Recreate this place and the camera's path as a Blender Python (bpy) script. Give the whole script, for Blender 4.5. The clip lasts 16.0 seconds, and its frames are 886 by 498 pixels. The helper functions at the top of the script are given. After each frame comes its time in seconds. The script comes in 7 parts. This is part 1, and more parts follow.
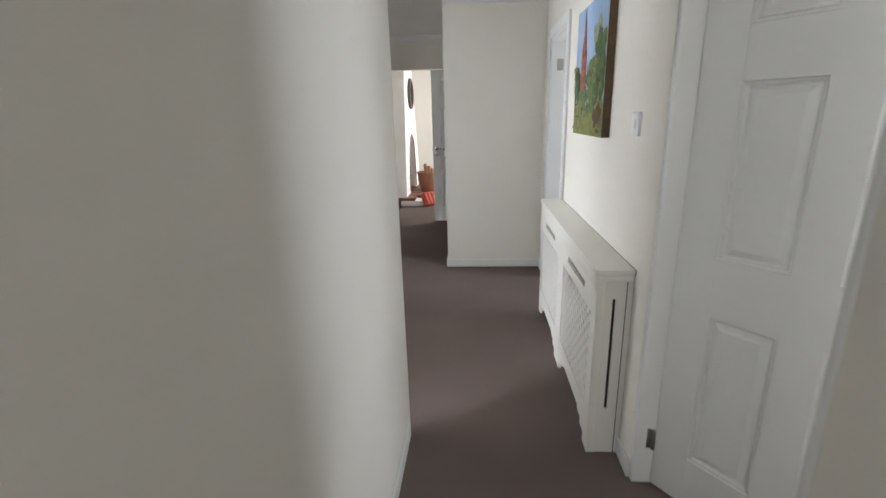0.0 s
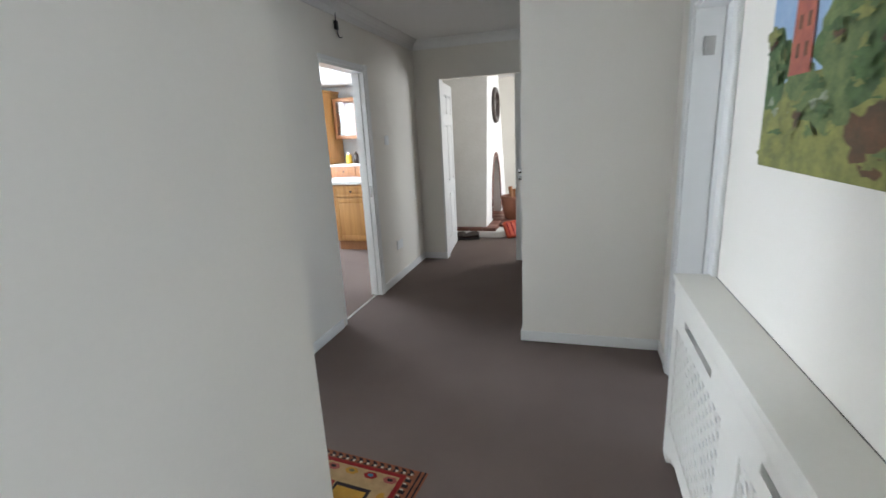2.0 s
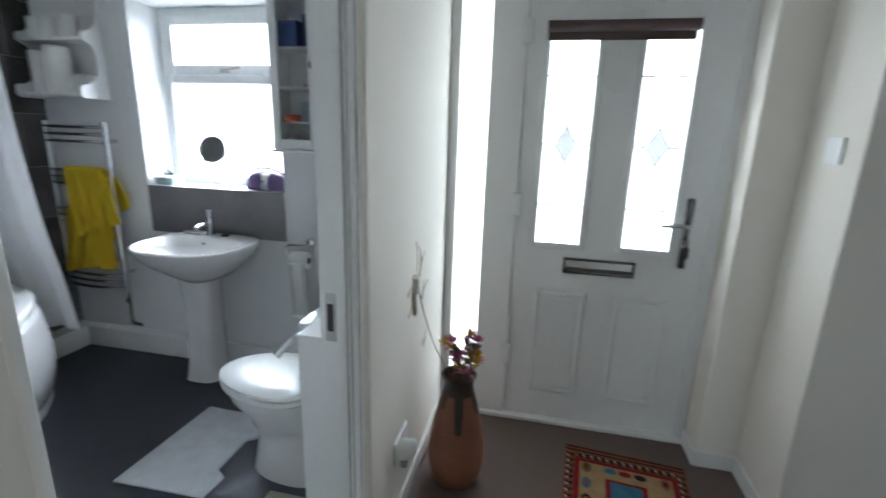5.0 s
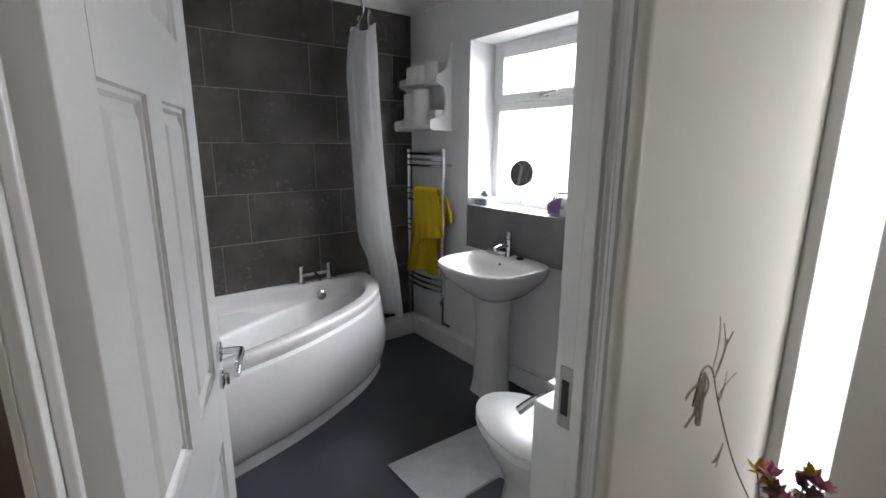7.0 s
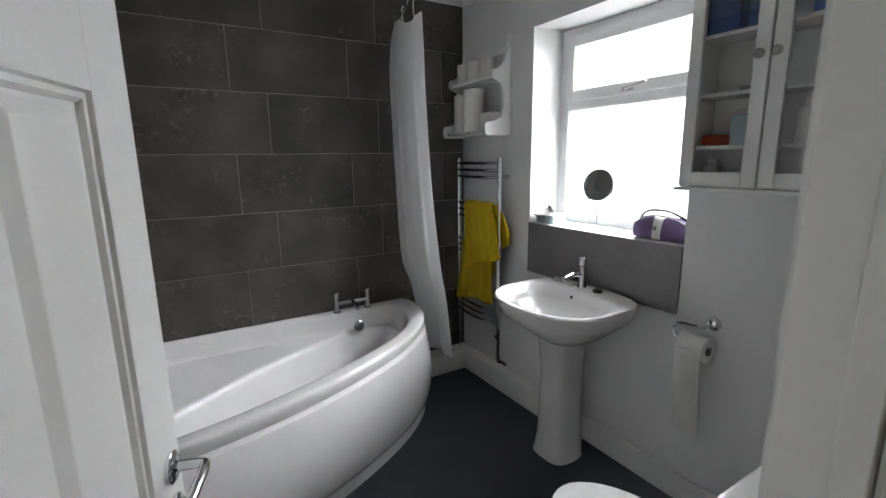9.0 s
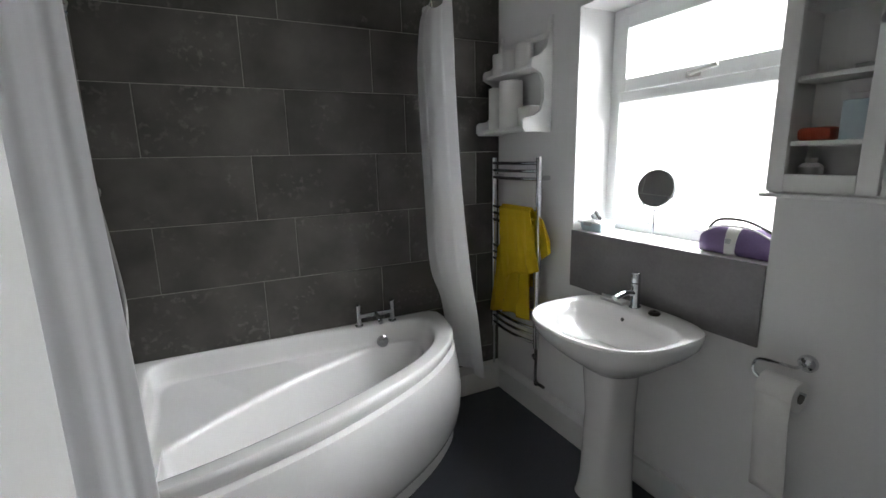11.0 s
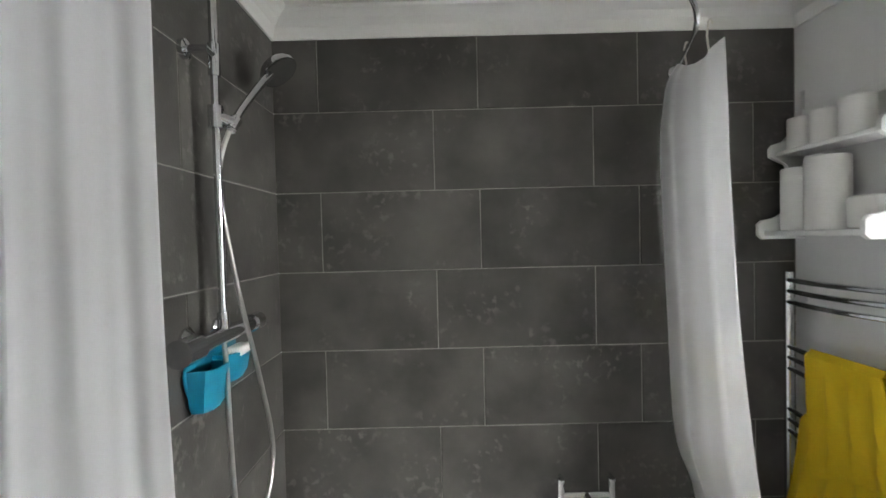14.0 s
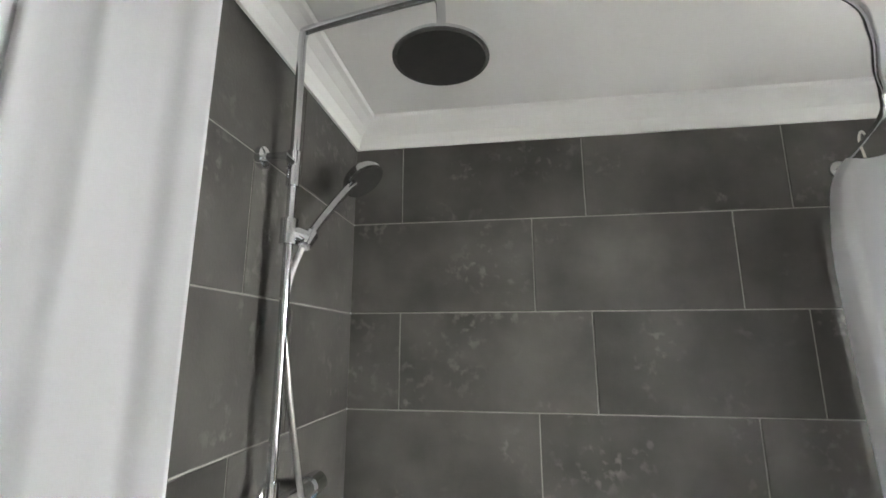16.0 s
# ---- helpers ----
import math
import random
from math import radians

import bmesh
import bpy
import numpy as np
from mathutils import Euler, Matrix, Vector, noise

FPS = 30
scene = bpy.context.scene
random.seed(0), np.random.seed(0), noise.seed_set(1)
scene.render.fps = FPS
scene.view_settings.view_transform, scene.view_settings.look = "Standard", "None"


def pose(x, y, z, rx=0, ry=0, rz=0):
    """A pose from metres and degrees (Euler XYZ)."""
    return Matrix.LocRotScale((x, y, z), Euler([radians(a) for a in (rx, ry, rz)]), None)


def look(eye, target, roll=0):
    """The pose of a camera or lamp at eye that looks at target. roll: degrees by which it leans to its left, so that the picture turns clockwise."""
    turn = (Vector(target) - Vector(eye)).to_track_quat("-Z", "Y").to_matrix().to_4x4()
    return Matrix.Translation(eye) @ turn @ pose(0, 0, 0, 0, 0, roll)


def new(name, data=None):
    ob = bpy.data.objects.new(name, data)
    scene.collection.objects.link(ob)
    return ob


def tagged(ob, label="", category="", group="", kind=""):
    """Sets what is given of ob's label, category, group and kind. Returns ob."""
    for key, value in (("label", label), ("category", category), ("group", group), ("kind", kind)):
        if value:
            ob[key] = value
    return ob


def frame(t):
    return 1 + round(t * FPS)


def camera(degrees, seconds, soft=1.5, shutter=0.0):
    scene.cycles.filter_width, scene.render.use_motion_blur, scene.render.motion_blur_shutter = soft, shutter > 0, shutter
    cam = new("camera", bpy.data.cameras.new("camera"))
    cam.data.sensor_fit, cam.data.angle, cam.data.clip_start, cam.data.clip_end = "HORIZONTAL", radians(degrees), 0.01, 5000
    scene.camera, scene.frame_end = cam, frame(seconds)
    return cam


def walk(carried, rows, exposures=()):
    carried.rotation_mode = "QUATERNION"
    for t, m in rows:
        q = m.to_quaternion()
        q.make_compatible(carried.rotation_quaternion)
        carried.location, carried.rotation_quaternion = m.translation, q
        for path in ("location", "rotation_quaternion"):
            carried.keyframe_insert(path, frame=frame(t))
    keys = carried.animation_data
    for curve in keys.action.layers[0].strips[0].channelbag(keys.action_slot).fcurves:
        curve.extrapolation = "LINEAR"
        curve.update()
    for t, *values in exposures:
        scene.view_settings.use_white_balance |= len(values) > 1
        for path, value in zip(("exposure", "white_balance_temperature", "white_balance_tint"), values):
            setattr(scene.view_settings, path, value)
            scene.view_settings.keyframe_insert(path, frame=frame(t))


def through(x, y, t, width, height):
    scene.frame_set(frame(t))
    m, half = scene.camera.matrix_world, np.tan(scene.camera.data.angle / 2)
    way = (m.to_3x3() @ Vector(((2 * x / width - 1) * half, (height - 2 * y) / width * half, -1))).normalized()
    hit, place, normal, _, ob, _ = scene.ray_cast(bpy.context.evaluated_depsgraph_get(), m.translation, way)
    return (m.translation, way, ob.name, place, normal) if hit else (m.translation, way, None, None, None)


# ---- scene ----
cam = camera(88.5, 16.0, shutter=0.4)
PATH = [
    (0, (0.351, 0.629, 1.421), (0.207, 2.542, 0.859), -1.6),
    (0.5, (0.375, 0.949, 1.435), (0.233, 2.871, 0.902), -1.6),
    (1, (0.415, 1.274, 1.428), (0.196, 3.194, 0.912), -2.0),
    (1.5, (0.452, 1.598, 1.444), (0.06, 3.494, 0.943), -3.1),
    (2, (0.426, 1.891, 1.439), (-0.135, 3.747, 0.945), -3.0),
    (2.5, (0.427, 2.158, 1.426), (-0.318, 3.949, 0.94), -3.3),
    (2.8, (0.459, 2.326, 1.388), (-0.436, 4.062, 0.959), -2.8),
    (3, (0.44, 2.386, 1.375), (-0.556, 4.061, 0.925), -3.5),
    (3.5, (0.394, 2.522, 1.365), (-0.946, 3.938, 0.919), -1.8),
    (4, (0.365, 2.619, 1.365), (-1.354, 3.546, 0.933), -1.7),
    (4.5, (0.337, 2.747, 1.383), (-1.592, 3.01, 0.925), 0.1),
    (5, (0.301, 2.882, 1.4), (-1.598, 2.492, 0.909), 1.8),
    (5.2, (0.252, 2.864, 1.363), (-1.608, 2.29, 0.902), 1.1),
    (7.3, (-0.086, 2.888, 1.423), (-1.18, 1.274, 0.978), -0.8),
    (7.5, (-0.123, 2.857, 1.418), (-1.179, 1.216, 0.978), -1.4),
    (8, (-0.184, 2.712, 1.402), (-1.22, 1.052, 0.991), -1.0),
    (10.3, (-0.417, 2.368, 1.414), (-1.339, 0.634, 1.035), -1.3),
    (10.5, (-0.436, 2.347, 1.411), (-1.326, 0.597, 1.03), -1.4),
    (11, (-0.436, 2.311, 1.414), (-1.303, 0.553, 1.019), -1.3),
    (11.5, (-0.455, 2.241, 1.417), (-1.255, 0.455, 1.009), -1.5),
    (12, (-0.481, 2.118, 1.448), (-1.077, 0.25, 1.052), -2.3),
    (12.5, (-0.496, 2.007, 1.49), (-0.821, 0.067, 1.124), -1.8),
    (13, (-0.522, 1.925, 1.534), (-0.778, -0.042, 1.277), -1.8),
    (13.5, (-0.591, 1.829, 1.52), (-0.662, -0.166, 1.393), -2.0),
    (14, (-0.629, 1.719, 1.559), (-0.625, -0.28, 1.511), -1.4),
    (14.5, (-0.613, 1.622, 1.578), (-0.491, -0.374, 1.613), -0.9),
    (15, (-0.589, 1.546, 1.606), (-0.375, -0.441, 1.694), -0.6),
    (15.5, (-0.556, 1.479, 1.631), (-0.312, -0.491, 1.876), -0.2),
    (15.7, (-0.545, 1.467, 1.637), (-0.28, -0.49, 1.953), 0.1),
    (16, (-0.528, 1.45, 1.646), (-0.236, -0.488, 2.049), -0.0),
]
walk(cam, [(t, look(eye, target, roll)) for t, eye, target, roll in PATH],
     [(0, 1.25, 6250, 10), (0.8, 1.25, 6150, 9), (1.5, 1.05, 6000, 8), (2.0, 1.1, 5950, 8), (2.5, 1.05, 5900, 8), (3.0, 0.7, 5900, 8), (3.5, 0.3, 6000, 7), (4.0, 0.25, 6000, 6), (4.5, 0.25, 5950, 5), (5.0, 0.33, 5850, 5), (7.5, -0.12, 6650, 13),
      (8.0, -0.17, 6650, 12), (10.5, 0.02, 6700, 9), (12.0, -0.3, 6800, 8), (12.5, -0.28, 6900, 8), (13.0, -0.2, 6950, 8), (13.5, 0.35, 6950, 8), (14.0, 0.75, 6950, 7), (14.5, 1.15, 6850, 7), (16.0, 1.3, 6950, 7)])

# ---- world and large lights ----
world = bpy.data.worlds.new("sky")
scene.world = world
world.use_nodes = True
wn = world.node_tree
sky = wn.nodes.new("ShaderNodeTexSky")
sky.sky_type, sky.sun_disc, sky.sun_elevation, sky.sun_rotation = "NISHITA", False, radians(38), radians(250)
wn.nodes["Background"].inputs[1].default_value = 0.12
wn.links.new(sky.outputs[0], wn.nodes["Background"].inputs[0])
sun_data = bpy.data.lights.new("sun", "SUN")
sun_data.energy, sun_data.angle, sun_data.color = 1.0, radians(12), (1.0, 0.96, 0.9)
sun = new("sun", sun_data)
sun.matrix_world = look((-8, -3, 9), (0, 0, 0))


def window_light(name, eye, target, w, h, power, colour=(0.95, 0.98, 1.0)):
    """Area lamp: skylight at a window or glazed door, or added fill."""
    d = bpy.data.lights.new(name, "AREA")
    d.shape, d.size, d.size_y, d.energy, d.color = "RECTANGLE", w, h, power, colour
    ob = new(name, d)
    ob.matrix_world = look(eye, target)
    return ob


window_light("bathroom_daylight", (-2.72, 1.08, 2.15), (-0.9, 1.04, 0.30), 1.8, 1.4, 300, (0.93, 0.97, 1.04))
window_light("front_door_daylight", (-1.93, 3.17, 1.38), (0, 3.17, 1.3), 0.66, 0.94, 9)
window_light("side_light_daylight", (-1.95, 2.58, 1.04), (0, 2.58, 1.0), 0.13, 1.92, 4.2)
window_light("kitchen_daylight", (-4.95, 7.6, 1.6), (-2, 7.6, 1.2), 2.6, 1.3, 115, (0.92, 0.97, 1.03))
window_light("lounge_daylight", (2.3, 9.2, 1.5), (-1, 9.0, 1.2), 1.8, 1.3, 48, (1.0, 0.98, 0.95))
window_light("bedroom_daylight", (3.15, 4.0, 1.5), (1, 4.1, 1.2), 1.5, 1.2, 13, (0.92, 0.97, 1.03))
# next two are added fill lamps for the corridor, no window behind them
window_light("side_room_daylight", (2.9, 1.0, 1.5), (0.6, 1.65, 1.2), 1.2, 1.2, 25, (0.92, 0.97, 1.03))
window_light("corridor_end_daylight", (0.51, -1.27, 1.45), (0.51, 3, 1.3), 0.7, 1.2, 4.5)


# ---- materials ----
def make_mat(name, a, b=None, rough=0.6, metal=0.0, scale=6.0, grain=60.0, bump=0.05, spec=0.5, rvar=0.08, depth=0.004, coat=0.0, stretch=(1, 1, 1)):
    """Two-scale paint, stone, cloth or metal: broad blotches from a to b, fine grain as relief."""
    m = bpy.data.materials.new(name)
    m.use_nodes = True
    n, l = m.node_tree.nodes, m.node_tree.links
    p = n["Principled BSDF"]
    p.inputs["Metallic"].default_value = metal
    p.inputs["Specular IOR Level"].default_value = spec
    p.inputs["Coat Weight"].default_value = coat
    b = b or tuple(c * 0.9 for c in a)
    co = n.new("ShaderNodeTexCoord")
    mp = n.new("ShaderNodeMapping")
    mp.inputs["Scale"].default_value = stretch
    l.new(co.outputs["Object"], mp.inputs[0])
    big, fine = n.new("ShaderNodeTexNoise"), n.new("ShaderNodeTexNoise")
    big.inputs["Scale"].default_value, big.inputs["Detail"].default_value = scale, 5
    fine.inputs["Scale"].default_value, fine.inputs["Detail"].default_value = grain, 4
    l.new(mp.outputs[0], big.inputs["Vector"])
    l.new(mp.outputs[0], fine.inputs["Vector"])
    add = n.new("ShaderNodeMath")
    add.operation = "MULTIPLY_ADD"
    l.new(fine.outputs[0], add.inputs[0])
    add.inputs[1].default_value = 0.45
    l.new(big.outputs[0], add.inputs[2])
    ramp = n.new("ShaderNodeValToRGB")
    ramp.color_ramp.elements[0].position, ramp.color_ramp.elements[1].position = 0.5, 0.95
    ramp.color_ramp.elements[0].color, ramp.color_ramp.elements[1].color = (*b, 1), (*a, 1)
    l.new(add.outputs[0], ramp.inputs[0])
    l.new(ramp.outputs[0], p.inputs["Base Color"])
    rr = n.new("ShaderNodeMapRange")
    rr.inputs["To Min"].default_value, rr.inputs["To Max"].default_value = max(0.02, rough - rvar), min(1, rough + rvar)
    l.new(big.outputs[0], rr.inputs[0])
    l.new(rr.outputs[0], p.inputs["Roughness"])
    if bump:
        bp = n.new("ShaderNodeBump")
        bp.inputs["Strength"].default_value, bp.inputs["Distance"].default_value = bump, depth
        l.new(fine.outputs[0], bp.inputs["Height"])
        l.new(bp.outputs[0], p.inputs["Normal"])
    return m


def make_tile(name):
    """Dark grey stone-look tile: cloudy tone, pitted pale flecks in clusters, each tile a little different."""
    m = bpy.data.materials.new(name)
    m.use_nodes = True
    n, l = m.node_tree.nodes, m.node_tree.links
    p = n["Principled BSDF"]
    co = n.new("ShaderNodeNewGeometry")
    info = n.new("ShaderNodeObjectInfo")
    shift = n.new("ShaderNodeVectorMath")
    shift.operation = "MULTIPLY_ADD"
    l.new(info.outputs["Random"], shift.inputs[0])
    shift.inputs[1].default_value = (7, 11, 5)
    l.new(co.outputs["Position"], shift.inputs[2])
    cloud, fleck, mask, grain = (n.new("ShaderNodeTexNoise") for _ in range(4))
    for t, s, d in ((cloud, 5, 6), (fleck, 34, 7), (mask, 5.2, 3), (grain, 160, 3)):
        t.inputs["Scale"].default_value, t.inputs["Detail"].default_value = s, d
        l.new(shift.outputs[0], t.inputs["Vector"])
    ramp = n.new("ShaderNodeValToRGB")
    e = ramp.color_ramp.elements
    e[0].position, e[0].color = 0.31, (0.047, 0.0445, 0.041, 1)
    e[1].position, e[1].color = 0.70, (0.100, 0.095, 0.0865, 1)
    l.new(cloud.outputs[0], ramp.inputs[0])
    fr, mr = n.new("ShaderNodeMapRange"), n.new("ShaderNodeMapRange")
    fr.inputs[1].default_value, fr.inputs[2].default_value = 0.54, 0.66
    mr.inputs[1].default_value, mr.inputs[2].default_value = 0.50, 0.66
    l.new(fleck.outputs[0], fr.inputs[0])
    l.new(mask.outputs[0], mr.inputs[0])
    mul = n.new("ShaderNodeMath")
    mul.operation = "MULTIPLY"
    l.new(fr.outputs[0], mul.inputs[0])
    l.new(mr.outputs[0], mul.inputs[1])
    half = n.new("ShaderNodeMath")
    half.operation, half.inputs[1].default_value = "MULTIPLY", 0.42
    l.new(mul.outputs[0], half.inputs[0])
    mix = n.new("ShaderNodeMixRGB")
    mix.inputs[2].default_value = (0.235, 0.222, 0.205, 1)
    l.new(half.outputs[0], mix.inputs[0])
    l.new(ramp.outputs[0], mix.inputs[1])
    tone = n.new("ShaderNodeHueSaturation")
    tv = n.new("ShaderNodeMapRange")
    tv.inputs[3].default_value, tv.inputs[4].default_value = 0.86, 1.14
    l.new(info.outputs["Random"], tv.inputs[0])
    l.new(tv.outputs[0], tone.inputs["Value"])
    l.new(mix.outputs[0], tone.inputs["Color"])
    l.new(tone.outputs[0], p.inputs["Base Color"])
    p.inputs["Roughness"].default_value = 0.42
    p.inputs["Specular IOR Level"].default_value = 0.35
    bp = n.new("ShaderNodeBump")
    bp.inputs["Strength"].default_value, bp.inputs["Distance"].default_value = 0.12, 0.004
    s2 = n.new("ShaderNodeMath")
    s2.operation = "ADD"
    l.new(mul.outputs[0], s2.inputs[0])
    l.new(grain.outputs[0], s2.inputs[1])
    l.new(s2.outputs[0], bp.inputs["Height"])
    l.new(bp.outputs[0], p.inputs["Normal"])
    return m


def make_wood(name, a, b, rough=0.45):
    """Oak: long grain along z, warped rings."""
    m = make_mat(name, a, b, rough, scale=3, grain=45, bump=0.08, stretch=(9, 9, 0.8))
    return m


def make_glass(name, tint=(1, 1, 1), rough=0.0):
    m = bpy.data.materials.new(name)
    m.use_nodes = True
    n, l = m.node_tree.nodes, m.node_tree.links
    n.remove(n["Principled BSDF"])
    tr, gl, mx, fr = n.new("ShaderNodeBsdfTransparent"), n.new("ShaderNodeBsdfGlossy"), n.new("ShaderNodeMixShader"), n.new("ShaderNodeLayerWeight")
    tr.inputs[0].default_value = (*tint, 1)
    gl.inputs["Roughness"].default_value = 0.03 + rough
    pw = n.new("ShaderNodeMath")
    pw.operation, pw.inputs[1].default_value = "POWER", 4
    ad = n.new("ShaderNodeMath")
    ad.operation, ad.inputs[1].default_value, ad.inputs[2].default_value = "MULTIPLY_ADD", 0.7, 0.035
    l.new(fr.outputs["Facing"], pw.inputs[0])
    l.new(pw.outputs[0], ad.inputs[0])
    l.new(ad.outputs[0], mx.inputs[0])
    l.new(tr.outputs[0], mx.inputs[1])
    l.new(gl.outputs[0], mx.inputs[2])
    l.new(mx.outputs[0], n["Material Output"].inputs[0])
    return m


def make_cloth(name, a, b, through=0.25, rough=0.9, grain=300):
    m = make_mat(name, a, b, rough, scale=4, grain=grain, bump=0.2, spec=0.15, depth=0.002)
    n, l = m.node_tree.nodes, m.node_tree.links
    p, out = n["Principled BSDF"], n["Material Output"]
    tl, mx = n.new("ShaderNodeBsdfTranslucent"), n.new("ShaderNodeMixShader")
    tl.inputs[0].default_value = (*a, 1)
    mx.inputs[0].default_value = through
    l.new(p.outputs[0], mx.inputs[1])
    l.new(tl.outputs[0], mx.inputs[2])
    l.new(mx.outputs[0], out.inputs[0])
    return m


M_CREAM = make_mat("cream_wall_paint", (0.80, 0.767, 0.705), (0.77, 0.737, 0.675), 0.85, scale=1.3, grain=140, bump=0.06, spec=0.25)
M_WHITEWALL = make_mat("white_wall_paint", (0.78, 0.78, 0.775), (0.74, 0.74, 0.735), 0.75, scale=1.3, grain=140, bump=0.06, spec=0.3)
M_CEIL = make_mat("ceiling_paint", (0.80, 0.79, 0.77), (0.76, 0.75, 0.73), 0.9, scale=1.2, grain=90, bump=0.05, spec=0.2)
M_GLOSS = make_mat("white_gloss_paint", (0.79, 0.79, 0.775), (0.77, 0.77, 0.755), 0.30, scale=2, grain=40, bump=0.02, rvar=0.02)
M_SATIN = make_mat("cream_satin_paint", (0.79, 0.77, 0.71), (0.76, 0.74, 0.68), 0.4, scale=3, grain=50, bump=0.02)
M_CORNER = make_mat("cream_corner_paint", (0.80, 0.765, 0.70), (0.77, 0.735, 0.67), 0.25, scale=2, grain=60, bump=0.03)
M_CARPET = make_mat("brown_carpet", (0.188, 0.147, 0.130), (0.150, 0.115, 0.101), 1.0, scale=1.1, grain=520, bump=0.7, spec=0.05, depth=0.006)
M_VINYL = make_mat("charcoal_vinyl", (0.058, 0.063, 0.076), (0.043, 0.047, 0.057), 0.40, scale=3, grain=120, bump=0.08, spec=0.35)
M_TILE = make_tile("grey_stone_tile")
M_GROUT = make_mat("pale_grout", (0.37, 0.36, 0.335), (0.24, 0.23, 0.215), 0.9, scale=8, grain=200, bump=0.1)
M_PANEL = make_mat("splashback_tile", (0.17, 0.165, 0.165), (0.12, 0.117, 0.117), 0.45, scale=5, grain=90, bump=0.05, spec=0.4)
M_UPVC = make_mat("white_upvc", (0.82, 0.83, 0.83), (0.79, 0.80, 0.80), 0.3, scale=2, grain=30, bump=0.0)
M_CHROME = make_mat("chrome", (0.72, 0.73, 0.75), (0.62, 0.63, 0.65), 0.1, 1.0, scale=9, grain=70, bump=0.01, rvar=0.05)
M_STEEL = make_mat("brushed_steel", (0.50, 0.49, 0.47), (0.38, 0.37, 0.36), 0.32, 1.0, scale=6, grain=150, bump=0.05)
M_CERAMIC = make_mat("white_ceramic", (0.72, 0.71, 0.70), (0.70, 0.69, 0.68), 0.12, scale=2, grain=20, bump=0.0, rvar=0.04, coat=0.3)
M_ACRYLIC = make_mat("white_acrylic", (0.80, 0.79, 0.785), (0.78, 0.77, 0.765), 0.11, scale=2, grain=20, bump=0.0, rvar=0.05, coat=0.2)
M_CURTAIN = make_cloth("white_curtain_cloth", (0.86, 0.86, 0.87), (0.83, 0.83, 0.845), 0.62)
M_TOWEL = make_cloth("mustard_towel", (0.62, 0.44, 0.025), (0.48, 0.32, 0.012), 0.08, 1.0, 260)
M_OAK = make_wood("honey_oak", (0.50, 0.27, 0.09), (0.36, 0.17, 0.05))
M_OAKDARK = make_wood("warm_oak_frame", (0.36, 0.16, 0.06), (0.26, 0.11, 0.04))
M_WORKTOP = make_mat("white_worktop", (0.72, 0.71, 0.68), (0.62, 0.61, 0.58), 0.35, scale=20, grain=200, bump=0.02)
M_TERRA = make_mat("terracotta", (0.30, 0.125, 0.072), (0.19, 0.078, 0.045), 0.6, scale=5, grain=80, bump=0.15)
M_QUARRY = make_mat("quarry_tile", (0.22, 0.09, 0.06), (0.15, 0.06, 0.04), 0.5, scale=9, grain=90, bump=0.1)
M_DARKCLAY = make_mat("dark_glaze", (0.06, 0.04, 0.032), (0.035, 0.025, 0.02), 0.35, scale=7, grain=60, bump=0.1)
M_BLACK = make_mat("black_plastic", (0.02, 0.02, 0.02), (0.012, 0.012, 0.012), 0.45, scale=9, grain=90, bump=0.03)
M_SOOT = make_mat("sooty_brick", (0.035, 0.028, 0.026), (0.015, 0.012, 0.012), 0.95, scale=7, grain=60, bump=0.3)
M_PLASTER = make_mat("white_rough_plaster", (0.82, 0.80, 0.77), (0.76, 0.74, 0.70), 0.9, scale=4, grain=35, bump=0.25, depth=0.01)
M_MIRROR = make_mat("mirror_silver", (0.86, 0.87, 0.88), (0.85, 0.86, 0.87), 0.02, 1.0, scale=1, grain=1, bump=0.0, rvar=0.0)
M_GLASS = make_glass("clear_glass")
M_BLACKCHROME = make_mat("dark_chrome", (0.22, 0.215, 0.21), (0.14, 0.135, 0.13), 0.25, 1.0)
M_GLASSGREY = make_glass("grey_bevel", (0.50, 0.505, 0.51), 0.1)
M_BLIND = make_mat("brown_blind_cloth", (0.115, 0.082, 0.078), (0.085, 0.06, 0.056), 0.9, scale=5, grain=260, bump=0.2)
M_LEAD = make_mat("lead_strip", (0.36, 0.36, 0.37), (0.28, 0.28, 0.29), 0.5, 0.6, scale=9, grain=90)
M_PAPER = make_mat("white_tissue", (0.80, 0.79, 0.77), (0.74, 0.73, 0.71), 0.95, scale=9, grain=180, bump=0.2)
M_TEAL = make_mat("teal_plastic", (0.0, 0.22, 0.34), (0.0, 0.17, 0.27), 0.4, scale=5, grain=60, bump=0.02)
M_PURPLE = make_mat("purple_nylon", (0.19, 0.13, 0.27), (0.12, 0.08, 0.18), 0.7, scale=7, grain=200, bump=0.2)
M_PALEBLUE = make_mat("pale_blue_cloth", (0.42, 0.52, 0.55), (0.32, 0.42, 0.46), 0.8, scale=9, grain=120, bump=0.1)
M_ORANGE = make_mat("orange_red_plastic", (0.55, 0.08, 0.03), (0.42, 0.06, 0.02), 0.5)
M_BLUE = make_mat("blue_packaging", (0.05, 0.09, 0.24), (0.03, 0.06, 0.17), 0.5)
M_YELLOW = make_mat("yellow_plastic", (0.60, 0.36, 0.02), (0.5, 0.28, 0.01), 0.4)
M_MAT = make_mat("white_bath_mat", (0.70, 0.71, 0.73), (0.58, 0.59, 0.62), 1.0, scale=14, grain=220, bump=0.6, spec=0.05, depth=0.006)
M_BEIGEMAT = make_mat("beige_mat", (0.50, 0.47, 0.38), (0.40, 0.37, 0.30), 1.0, scale=14, grain=220, bump=0.6, spec=0.05, depth=0.006)
